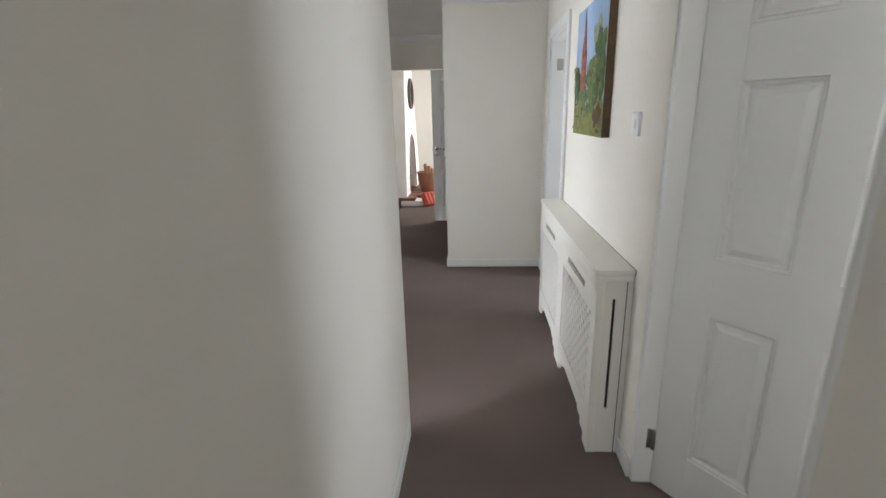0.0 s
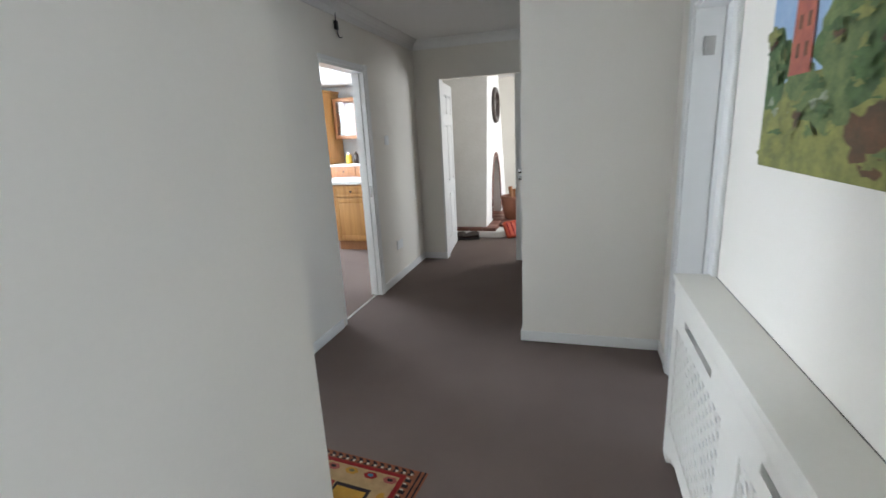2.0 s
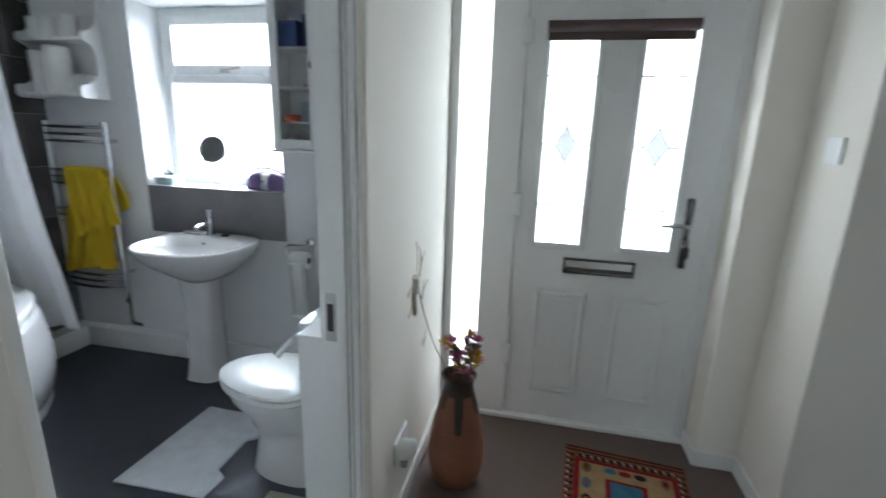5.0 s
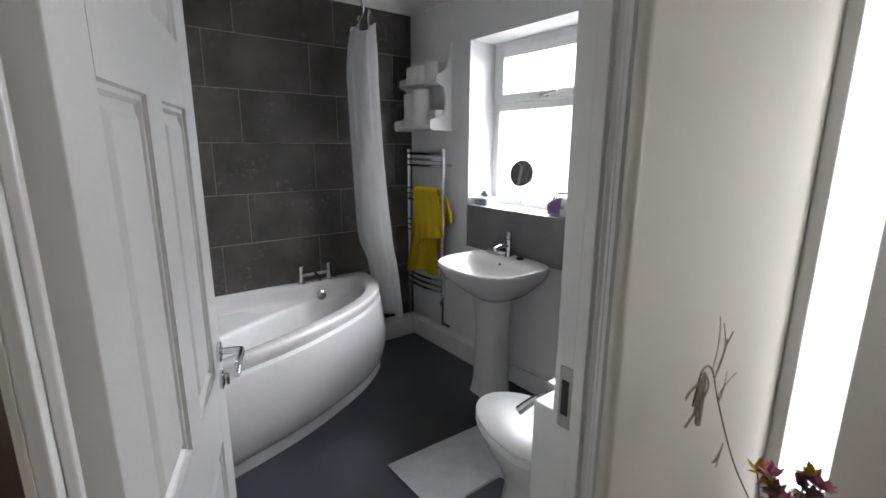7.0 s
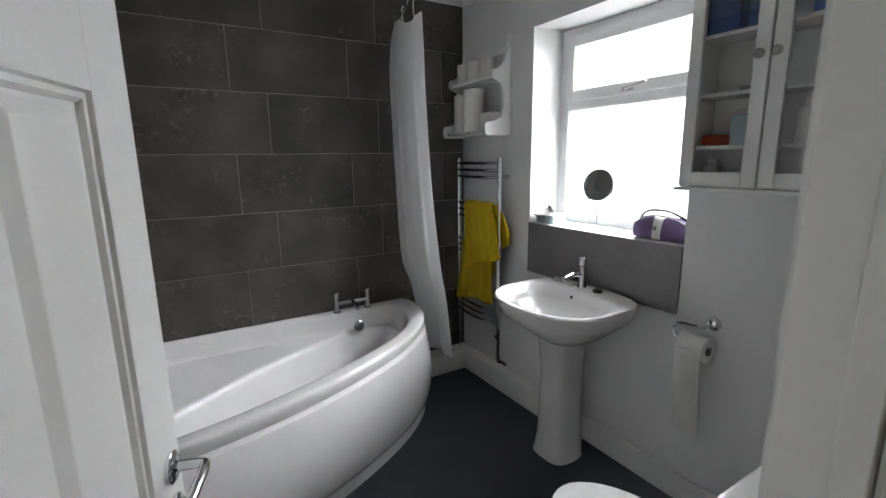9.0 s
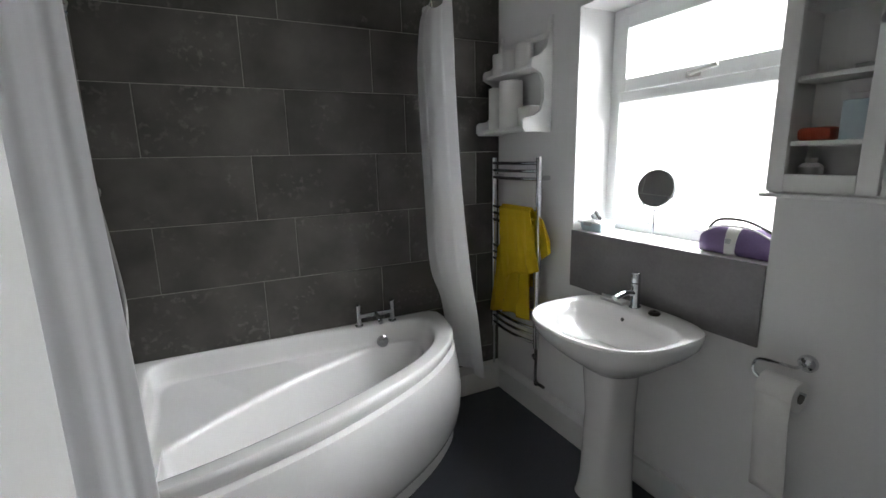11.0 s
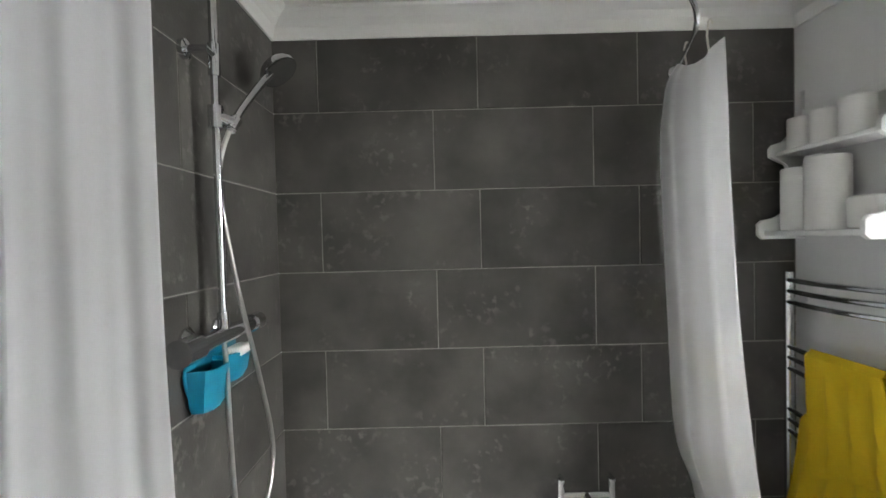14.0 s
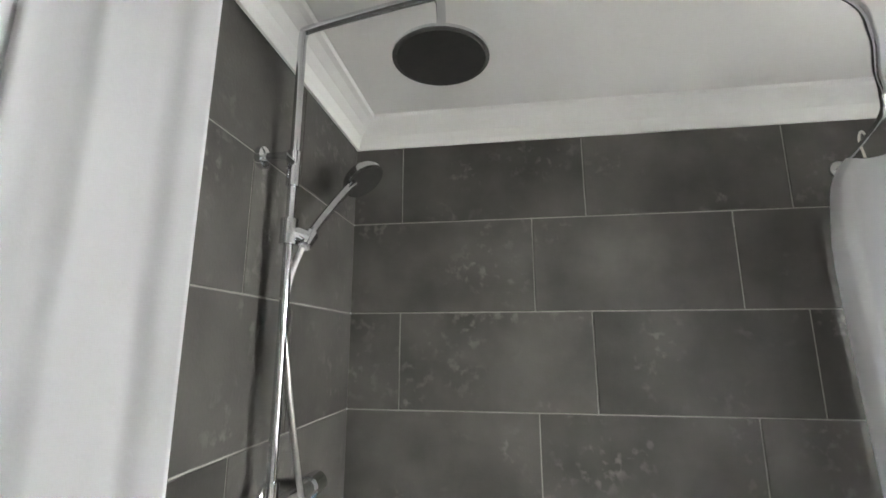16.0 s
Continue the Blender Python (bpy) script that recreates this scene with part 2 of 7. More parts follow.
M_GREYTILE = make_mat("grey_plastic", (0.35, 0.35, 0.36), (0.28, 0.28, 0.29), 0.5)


def make_glow(name, colour, power):
    m = bpy.data.materials.new(name)
    m.use_nodes = True
    n, l = m.node_tree.nodes, m.node_tree.links
    em = n.new("ShaderNodeEmission")
    em.inputs[0].default_value, em.inputs[1].default_value = (*colour, 1), power
    l.new(em.outputs[0], n["Material Output"].inputs[0])
    return m


M_OVERCAST = make_glow("overcast_distance", (0.97, 0.99, 1.0), 3.5)


# ---- mesh helpers ----
def finish(name, bm, material, smooth=False):
    me = bpy.data.meshes.new(name)
    bmesh.ops.recalc_face_normals(bm, faces=bm.faces)
    bm.to_mesh(me)
    bm.free()
    me.materials.append(material)
    if smooth:
        me.shade_smooth()
        me.set_sharp_from_angle(angle=radians(40))
    return me


def part(name, bm, material, parent, label="", smooth=True):
    """Links a bmesh as one mesh object under a thing or a part."""
    ob = new(name, finish(name, bm, material, smooth))
    if parent is not None:
        ob.parent = parent
        ob.matrix_parent_inverse = parent.matrix_world.inverted() if parent.matrix_world else Matrix()
    if label:
        ob["label"] = label
    return ob


def thing(name, label, category, group="", at=None):
    """An Empty at the base of a thing; parts are built in world coordinates under it."""
    ob = new(name)
    ob.empty_display_size = 0.05
    if at is not None:
        ob.location = at
        ob.matrix_world = Matrix.Translation(at)
    return tagged(ob, label, category, group)


def box(bm, x0, x1, y0, y1, z0, z1, bevel=0.0, m=None, seg=2):
    r = bmesh.ops.create_cube(bm, size=1)
    vs = r["verts"]
    for v in vs:
        v.co = Vector(((x0 + x1) / 2 + v.co.x * (x1 - x0), (y0 + y1) / 2 + v.co.y * (y1 - y0), (z0 + z1) / 2 + v.co.z * (z1 - z0)))
    if bevel:
        es = list({e for v in vs for e in v.link_edges})
        r = bmesh.ops.bevel(bm, geom=es, offset=bevel, segments=seg, affect="EDGES", profile=0.5)
        vs = list({v for f in r["faces"] for v in f.verts} | {v for v in vs if v.is_valid})
    if m is not None:
        bmesh.ops.transform(bm, matrix=m, verts=[v for v in vs if v.is_valid])
    return bm


def boxes(rows, bevel=0.0, m=None, seg=2):
    bm = bmesh.new()
    for r in rows:
        box(bm, *r, bevel=bevel, m=m, seg=seg)
    return bm


def prism(bm, pts, axis, a, b, bevel=0.0):
    """Extrudes a closed outline of 2D points along an axis from a to b."""
    def put(u, v, w):
        return {"x": (w, u, v), "y": (u, w, v), "z": (u, v, w)}[axis]
    lo = [bm.verts.new(put(u, v, a)) for u, v in pts]
    hi = [bm.verts.new(put(u, v, b)) for u, v in pts]
    n = len(pts)
    f = [bm.faces.new(lo), bm.faces.new(hi[::-1])]
    f += [bm.faces.new((lo[i], hi[i], hi[(i + 1) % n], lo[(i + 1) % n])) for i in range(n)]
    if bevel:
        es = [e for e in f[0].edges] + [e for e in f[1].edges]
        bmesh.ops.bevel(bm, geom=es, offset=bevel, segments=2, affect="EDGES", profile=0.5)
    return bm


def lathe(bm, prof, centre=(0, 0, 0), seg=32, m=None):
    """Turns (radius, height) pairs about z."""
    rings = []
    for r, z in prof:
        ring = []
        for i in range(seg):
            a = 2 * math.pi * i / seg
            co = Vector((r * math.cos(a), r * math.sin(a), z))
            if m is not None:
                co = m @ co
            ring.append(bm.verts.new(co + Vector(centre)))
        rings.append(ring)
    loft(bm, rings)
    return bm


def loft(bm, rings, cap=True, closed=True):
    n = len(rings[0])
    for a, b in zip(rings, rings[1:]):
        for i in range(n if closed else n - 1):
            j = (i + 1) % n
            bm.faces.new((a[i], a[j], b[j], b[i]))
    if cap and closed:
        bm.faces.new(rings[0][::-1])
        bm.faces.new(rings[-1])


def smooth_path(pts, step=6, closed=False):
    """Catmull-Rom through the points."""
    ps = [Vector(p) for p in pts]
    n = len(ps)
    out = []
    for i in range(n if closed else n - 1):
        if closed:
            p0, p1, p2, p3 = ps[i - 1], ps[i], ps[(i + 1) % n], ps[(i + 2) % n]
        else:
            p0, p1, p2, p3 = ps[max(i - 1, 0)], ps[i], ps[i + 1], ps[min(i + 2, n - 1)]
        for k in range(step):
            t = k / step
            out.append(0.5 * ((2 * p1) + (p2 - p0) * t + (2 * p0 - 5 * p1 + 4 * p2 - p3) * t * t + (3 * p1 - p0 - 3 * p2 + p3) * t ** 3))
    if not closed:
        out.append(ps[-1])
    return out


def tube(bm, pts, r, seg=10, curve=0, r2=None):
    """A round bar along the points; curve: steps of smoothing between them."""
    ps = smooth_path(pts, curve) if curve else [Vector(p) for p in pts]
    up = None
    rings = []
    for i, p in enumerate(ps):
        d = (ps[min(i + 1, len(ps) - 1)] - ps[max(i - 1, 0)]).normalized()
        if up is None:
            up = Vector((0, 0, 1)) if abs(d.z) < 0.9 else Vector((1, 0, 0))
        side = d.cross(up).normalized()
        up = side.cross(d).normalized()
        rad = r if r2 is None else r + (r2 - r) * i / (len(ps) - 1)
        rings.append([bm.verts.new(p + (side * math.cos(2 * math.pi * k / seg) + up * math.sin(2 * math.pi * k / seg)) * rad) for k in range(seg)])
    loft(bm, rings)
    return bm


def structure(name, bm, material, label="", category="", smooth=False):
    ob = new(name, finish(name, bm, material, smooth))
    return tagged(ob, label, category or name.split("_")[0], kind="structure")


# ---- large structure ----
H = 2.40
# floors
structure("floor_hall", boxes([(-1.80, 1.08, -1.3, 2.46, -0.1, 0.0), (-1.84, 1.08, 2.46, 6.9, -0.1, 0.0), (-1.5, 2.4, 6.9, 11.0, -0.1, 0.0),
                               (1.08, 3.2, -0.6, 5.2, -0.1, 0.0)]), M_CARPET, "dark brown short pile carpet in hall and lounge", "carpet")
structure("floor_kitchen", boxes([(-4.9, -1.41, 3.92, 6.9, -0.1, -0.002), (-2.9, -1.5, 6.9, 10.3, -0.1, -0.002), (-4.9, -2.9, 6.9, 7.2, -0.1, -0.002)]), M_CARPET, "brown kitchen floor covering", "floor")
structure("floor_kitchen_vinyl", boxes([(-4.9, -2.9, 7.2, 10.3, -0.1, 0.0)]), M_WORKTOP, "pale vinyl floor by the kitchen units", "floor")
structure("floor_bathroom", boxes([(-1.98, 0.018, 0.0, 2.40, 0.0, 0.004)]), M_VINYL, "dark charcoal bathroom vinyl floor", "floor")
structure("ground", boxes([(-60, 60, -60, 60, -0.2, -0.1)]), M_GROUT, "grey paved ground outside the house", "ground")
structure("backdrop_bathroom", boxes([(-3.22, -3.20, -4.0, 2.4, -1.5, 5.0)]), M_OVERCAST, "bright overcast sky outside the bathroom window", "sky")
structure("backdrop_front", boxes([(-2.42, -2.40, 2.2, 4.0, -0.1, 2.6)]), M_OVERCAST, "bright overcast sky outside the front door", "sky")
# ceilings
structure("ceiling", boxes([(-2.3, 3.4, -1.5, 2.4, H, H + 0.1), (-2.5, 3.4, 2.4, 3.87, H, H + 0.1), (-5.1, 3.4, 3.87, 11.1, H, H + 0.1)]), M_CEIL, "plain white plaster ceiling", "ceiling")
# corridor and hall walls
structure("wall_corridor_west", boxes([(0.006, 0.036, -1.3, 2.24, 0, H), (0.018, 0.036, 2.24, 2.335, 0, H), (0.030, 0.036, 2.335, 2.455, 0, H)]), M_CREAM, "cream painted corridor wall", "wall")
structure("wall_corridor_south", boxes([(0.0, 1.08, -1.42, -1.3, 0, H)]), M_CREAM, "cream painted end wall", "wall")
structure("wall_corridor_east", boxes([(0.96, 1.08, -1.3, 1.35, 0, H), (0.96, 1.08, 1.35, 2.178, 1.98, H), (0.96, 1.08, 2.178, 3.87, 0, H),
                                       (0.96, 1.08, 3.87, 4.56, 1.98, H), (0.96, 1.08, 4.56, 6.97, 0, H)]), M_CREAM, "cream painted corridor wall with two doorways", "wall")
structure("wall_pier", boxes([(0.08, 0.96, 4.86, 4.99, 0, H)]), M_CREAM, "cream wall end facing along the corridor", "wall")
structure("wall_hall_south", boxes([(-1.96, -0.795, 2.33, 2.46, 0, H), (-0.795, 0.030, 2.33, 2.455, 2.0, H)]), M_CREAM,
          "cream hall wall beside the bathroom door", "wall")
structure("wall_front", boxes([(-2.06, -1.84, 2.40, 3.66, 2.09, H), (-2.06, -1.64, 3.655, 3.82, 0, H), (-2.06, -1.84, 2.40, 2.462, 0, H)]), M_CREAM, "cream wall round the front door", "wall")
structure("wall_kitchen", boxes([(-2.06, -1.31, 3.82, 3.92, 0, H), (-1.41, -1.31, 3.92, 4.89, 0, H), (-1.41, -1.31, 4.89, 5.61, 1.98, H),
                                 (-1.41, -1.31, 5.61, 6.87, 0, H)]), M_CREAM, "cream hall wall with kitchen doorway", "wall")
structure("wall_north", boxes([(-1.41, -1.03, 6.87, 6.97, 0, H), (-1.03, 0.57, 6.87, 6.97, 2.0, H), (0.57, 0.96, 6.87, 6.97, 0, H)]), M_CREAM, "cream hall end wall with lounge doorway", "wall")
# kitchen, lounge, side rooms: closing walls
structure("wall_kitchen_outer", boxes([(-5.0, -4.9, 3.8, 6.3, 0, H), (-5.0, -4.9, 8.9, 10.4, 0, H), (-5.0, -4.9, 6.3, 8.9, 0, 0.95), (-5.0, -4.9, 6.3, 8.9, 2.25, H),
                                       (-4.9, -1.5, 10.3, 10.4, 0, H), (-4.9, -2.06, 3.82, 3.92, 0, H)]), M_WHITEWALL, "white kitchen wall", "wall")
structure("wall_lounge", boxes([(-1.5, -1.41, 6.87, 11.0, 0, H), (-1.5, 2.5, 11.0, 11.1, 0, H), (2.4, 2.5, 6.97, 8.3, 0, H), (2.4, 2.5, 10.1, 11.0, 0, H),
                                (2.4, 2.5, 8.3, 10.1, 0, 0.85), (2.4, 2.5, 8.3, 10.1, 2.15, H), (1.08, 2.4, 6.87, 6.97, 0, H)]), M_CREAM, "cream lounge wall", "wall")
structure("wall_side_rooms", boxes([(3.2, 3.3, -0.6, 5.2, 0, 0.85), (3.2, 3.3, -0.6, 5.2, 2.15, H), (3.2, 3.3, -0.6, 3.2, 0.85, 2.15), (3.2, 3.3, 4.8, 5.2, 0.85, 2.15),
                                    (1.08, 3.2, 5.1, 5.2, 0, H), (1.08, 3.2, -0.6, -0.5, 0, H), (1.08, 3.2, 2.7, 2.8, 0, H)]), M_CREAM, "cream side room wall", "wall")
# bathroom walls
structure("wall_bathroom_south", boxes([(-2.23, 0.036, -0.15, -0.004, 0, H)]), M_WHITEWALL, "bathroom end wall behind the tiles", "wall")
WY0, WY1, WZ0, WZ1 = 0.645, 1.52, 1.052, 2.05
structure("wall_bathroom_west", boxes([(-2.23, -1.96, -0.01, WY0, 0, H), (-2.23, -1.96, WY1, 2.46, 0, H), (-2.23, -1.96, WY0, WY1, 0, WZ0), (-2.23, -1.96, WY0, WY1, WZ1, H)]),
          M_WHITEWALL, "white bathroom wall with window recess", "wall")
structure("wall_bathroom_north", boxes([(-1.96, -0.795, 2.312, 2.33, 0, H), (-0.795, 0.006, 2.312, 2.33, 2.0, H)]), M_WHITEWALL, "white bathroom wall beside the door", "wall")
structure("wall_bathroom_east", boxes([(-0.004, 0.006, 1.12, 2.24, 0, H), (0.010, 0.018, 2.24, 2.312, 0, H)]), M_WHITEWALL, "white bathroom wall beyond the tiles", "wall")
structure("boxing", boxes([(-1.95, -1.40, 0.0, 0.115, 0.004, 0.135), (-1.956, -1.885, 0.115, 1.0, 0.004, 0.135), (-1.956, -1.935, 1.0, 2.312, 0.004, 0.12)], 0.004), M_GLOSS, "white painted pipe boxing along the bathroom walls", "skirting")


def coving(name, runs):
    """Plain hollow cornice, drawn as a quarter hollow along each run."""
    bm = bmesh.new()
    prof = [(0, -0.09), (0.008, -0.09), (0.012, -0.075), (0.022, -0.05), (0.042, -0.028), (0.066, -0.014), (0.08, -0.009), (0.085, 0), (0, 0)]
    for axis, wall, sgn, a, b in runs:
        prism(bm, [(wall + sgn * u, H + v - 0.001) for u, v in prof], axis, a, b)
    structure(name, bm, M_CEIL, "white coving between wall and ceiling", "coving", smooth=False)


coving("coving_bathroom", [("x", 0.004, 1, -1.96, 0.0), ("y", -0.004, -1, 0.0, 2.31), ("y", -1.96, 1, 0.0, 2.31)])

coving("coving_hall", [("x", 6.868, -1, -1.31, 0.96), ("y", -1.308, 1, 3.82, 6.87), ("x", 4.858, -1, 0.08, 0.96), ("y", 0.958, -1, -1.3, 4.86), ("y", 0.038, 1, -1.3, 2.455), ("x", 2.462, 1, -1.84, 0.03), ("x", 3.818, -1, -1.64, -1.31)])

# skirting boards
SK = 0.075
skirt = bmesh.new()
for r in [(0.036, 0.046, -1.3, 2.40), (0.948, 0.96, 2.178, 3.80), (0.948, 0.96, 4.63, 4.86), (0.08, 0.948, 4.848, 4.86), (0.068, 0.08, 4.848, 4.99),
          (-1.80, -0.795, 2.46, 2.472), (-1.64, -1.628, 3.655, 3.82), (-1.80, -1.628, 3.643, 3.655), (-1.628, -1.31, 3.808, 3.82), (-1.31, -1.298, 3.808, 4.83), (-1.31, -1.298, 5.67, 6.87),
          (-1.298, -1.03, 6.858, 6.87)]:
    box(skirt, *r, 0.0, SK, bevel=0.004)
structure("baseboard", skirt, M_GLOSS, "white painted skirting board", "skirting")


# ---- doors ----
def panel_leaf(width, height, parent, t=0.036, cols=2, rows=((0.20, 0.72), (0.86, 1.52), (1.64, 1.86)), mat=M_GLOSS, st=0.11, mu=0.10):
    """A moulded panel door leaf in local x (width), y (thickness), z; returns the leaf part."""
    pw = (width - 2 * st - (cols - 1) * mu) / cols
    xs = [st + i * (pw + mu) for i in range(cols)]
    bm = bmesh.new()
    box(bm, 0, st, 0, t, 0.006, height, 0.002)
    box(bm, width - st, width, 0, t, 0.006, height, 0.002)
    zz = [0.006] + [z for r in rows for z in r] + [height]
    for i in range(0, len(zz), 2):
        box(bm, st, width - st, 0, t, zz[i], zz[i + 1])
    for z0, z1 in rows:
        for i in range(cols - 1):
            box(bm, xs[i] + pw, xs[i + 1], 0, t, z0, z1)
    leaf = part("leaf", bm, mat, parent, smooth=False)
    for z0, z1 in rows:
        for x in xs:
            bm = bmesh.new()
            c = t / 2
            for s in (-1, 1):
                levels = [(0.0, t / 2 - 0.001), (0.003, t / 2 - 0.006), (0.010, t / 2 - 0.0065), (0.016, t / 2 - 0.0135), (0.021, t / 2 - 0.0135), (0.040, t / 2 - 0.004), (0.043, t / 2 - 0.0035)]
                rings = [[bm.verts.new((px, c + s * d, pz)) for px, pz in ((x + k, z0 + k), (x + pw - k, z0 + k), (x + pw - k, z1 - k), (x + k, z1 - k))] for k, d in levels]
                loft(bm, rings, cap=False)
                bm.faces.new(rings[-1])
            part("panel", bm, mat, leaf, smooth=False)
    return leaf


def lever(parent, x, y, z, s, toward=-1):
    """A lever handle on a round rose with a round thumb-turn rose below; s: which side of the leaf."""
    bm = bmesh.new()
    lathe(bm, [(0.0, 0.0), (0.026, 0.0), (0.026, 0.006), (0.022, 0.009), (0.0, 0.009)], (x, y, z), 24, pose(0, 0, 0, 90 if s < 0 else -90))
    tube(bm, [(x, y, z), (x, y + s * 0.045, z), (x + toward * 0.012, y + s * 0.055, z), (x + toward * 0.06, y + s * 0.055, z - 0.002), (x + toward * 0.115, y + s * 0.052, z - 0.012)], 0.0085, 10, 4)
    h = part("lever_handle", bm, M_CHROME, parent, "polished chrome lever handle")
    bm = bmesh.new()
    lathe(bm, [(0.0, 0.0), (0.024, 0.0), (0.024, 0.005), (0.02, 0.008), (0.0, 0.008)], (x, y, z - 0.075), 24, pose(0, 0, 0, 90 if s < 0 else -90))
    box(bm, x - 0.004, x + 0.004, min(y, y + s * 0.02), max(y, y + s * 0.02), z - 0.09, z - 0.06, 0.002)
    part("thumb_turn", bm, M_CHROME, parent, "chrome thumb turn")
    return h


def hinge(parent, x, y, z):
    bm = bmesh.new()
    lathe(bm, [(0, 0), (0.006, 0), (0.006, 0.075), (0, 0.075)], (x, y, z), 10)
    box(bm, x - 0.002, x + 0.03, y - 0.002, y + 0.001, z, z + 0.075)
    part("hinge", bm, M_STEEL, parent, "brushed steel hinge")


def place_door(ob, m):
    ob.matrix_world = m
    return ob


# bathroom door, swung into the bathroom
bd = thing("door_1", "white painted six-panel bathroom door, standing open", "door")
bd["kind"] = "structure"
bleaf = panel_leaf(0.70, 1.965, bd, rows=((0.20, 0.71), (0.885, 1.49), (1.62, 1.87)), st=0.108, mu=0.095)
lever(bleaf, 0.655, 0.0, 0.915, -1)
lever(bleaf, 0.655, 0.036, 0.915, 1)
hinge(bd, 0.0, 0.0, 0.2)
hinge(bd, 0.0, 0.0, 1.7)
bd.matrix_basis = pose(-0.020, 2.335, 0.005, 0, 0, 251.3)
# door frame of the bathroom
fr = boxes([(-0.797, -0.77, 2.326, 2.405, 0, 2.0), (0.018, 0.030, 2.335, 2.452, 0, 2.0), (-0.77, 0.018, 2.332, 2.405, 1.972, 2.0),
            (-0.77, -0.758, 2.378, 2.405, 0, 1.972), (0.008, 0.018, 2.372, 2.41, 0, 1.972)], 0.002)
structure("door_frame_1", fr, M_GLOSS, "white painted bathroom door lining with stop bead", "door frame")
bm = bmesh.new()
prism(bm, [(-0.796, 2.407), (-0.770, 2.407), (-0.768, 2.412), (-0.776, 2.416), (-0.778, 2.421), (-0.771, 2.427), (-0.773, 2.434), (-0.782, 2.437), (-0.783, 2.443), (-0.796, 2.443)], "z", 0.0, 2.0)
structure("architrave_1", bm, M_GLOSS, "white moulded bead beside the bathroom door lining", "architrave", smooth=True)
bm = bmesh.new()
prism(bm, [(-0.795, 2.4605)] + [(-0.793 + 0.018 * math.sin(k * math.pi / 16), 2.4425 + 0.018 * math.cos(k * math.pi / 16)) for k in range(9)] + [(-0.795, 2.4425)], "z", 0.0, H)
structure("wall_corner_bead", bm, M_CORNER, "cream rounded plaster corner beside the bathroom door", "wall", smooth=True)
stp = thing("strike_plate", "steel strike plate let into the bathroom door lining", "strike plate", at=(-0.768, 2.357, 0.89))
part("plate", boxes([(-0.770, -0.7675, 2.340, 2.372, 0.835, 0.975)], 0.001), M_STEEL, stp)
part("latch_hole", boxes([(-0.7678, -0.7666, 2.347, 2.365, 0.865, 0.945)]), M_BLACK, stp, "dark latch hole")


# doors of the rooms off the corridor
def room_door(name, label, hx, hy, angle, y0, y1, width, rows=((0.24, 0.80), (0.95, 1.60), (1.70, 1.88)), st=0.11, mu=0.10, moulded=True):
    d = thing(name, label, "door")
    d["kind"] = "structure"
    leaf = panel_leaf(width, 1.965, d, rows=rows, st=st, mu=mu)
    lever(leaf, width - 0.05, 0.0, 1.0, -1)
    lever(leaf, width - 0.05, 0.036, 1.0, 1)
    d.matrix_basis = pose(hx, hy, 0.004, 0, 0, angle)
    frame_bm = boxes([(0.955 if moulded else 0.9585, 1.085, y0 - 0.0, y0 + 0.028, 0, 1.98), (0.955 if moulded else 0.9585, 1.085, y1 - 0.028, y1, 0, 1.98), (0.955, 1.085, y0 + 0.028, y1 - 0.028, 1.952, 1.98)], 0.002 if moulded else 0.008)
    structure(name.replace("door", "door_frame"), frame_bm, M_GLOSS, "white painted door lining", "door frame")
    if not moulded:
        return d
    a = boxes([(0.942, 0.961, y0 - 0.055, y0 + 0.012, 0, 2.04), (0.942, 0.961, y1 - 0.012, y1 + 0.06, 0, 2.04), (0.942, 0.961, y0 + 0.012, y1 - 0.012, 1.972, 2.04)], 0.006)
    structure(name.replace("door", "architrave"), a, M_GLOSS, "white moulded architrave", "architrave")
    return d


d2 = room_door("door_2", "white panelled side room door, slightly open", 1.03, 2.146, -53, 1.35, 2.178, 0.762, ((0.20, 0.77), (0.96, 1.488), (1.635, 1.87)), 0.125, 0.11, False)
d3 = room_door("door_3", "white panelled bedroom door, standing open", 1.088, 4.527, 8, 3.87, 4.56, 0.63)
for z in (0.17, 1.74):
    bm = boxes([(1.000, 1.012, 4.519, 4.532, z, z + 0.085), (1.012, 1.05, 4.526, 4.5325, z, z + 0.085)], 0.002)
    hg = part("hinge", bm, M_STEEL, None, "brushed steel butt hinge")
    hg.parent, hg.matrix_parent_inverse = d3, d3.matrix_basis.inverted()
    bm = boxes([(1.014, 1.027, 2.132, 2.1475, z, z + 0.085), (1.0, 1.014, 2.145, 2.1505, z, z + 0.085)], 0.002)
    hg = part("hinge", bm, M_STEEL, None, "brushed steel butt hinge")
    hg.parent, hg.matrix_parent_inverse = d2, d2.matrix_basis.inverted()

# kitchen doorway lining
structure("door_frame_kitchen", boxes([(-1.412, -1.30, 5.575, 5.612, 0, 1.98), (-1.412, -1.31, 4.888, 4.90, 0, 1.98), (-1.412, -1.30, 4.90, 5.575, 1.955, 1.982),
                                       (-1.38, -1.34, 5.56, 5.576, 0, 1.955)], 0.002), M_GLOSS, "white painted kitchen door lining", "door frame")
structure("architrave_kitchen", boxes([(-1.311, -1.292, 5.60, 5.645, 0, 2.02), (-1.311, -1.296, 4.885, 5.60, 1.978, 2.015)], 0.005), M_GLOSS, "white kitchen architrave", "architrave")
ks = thing("strike_plate", "brass strike plate on the kitchen door lining", "strike plate", at=(-1.35, 5.57, 0.95))
part("plate", boxes([(-1.335, -1.312, 5.571, 5.5755, 0.92, 1.02)], 0.001), M_STEEL, ks)
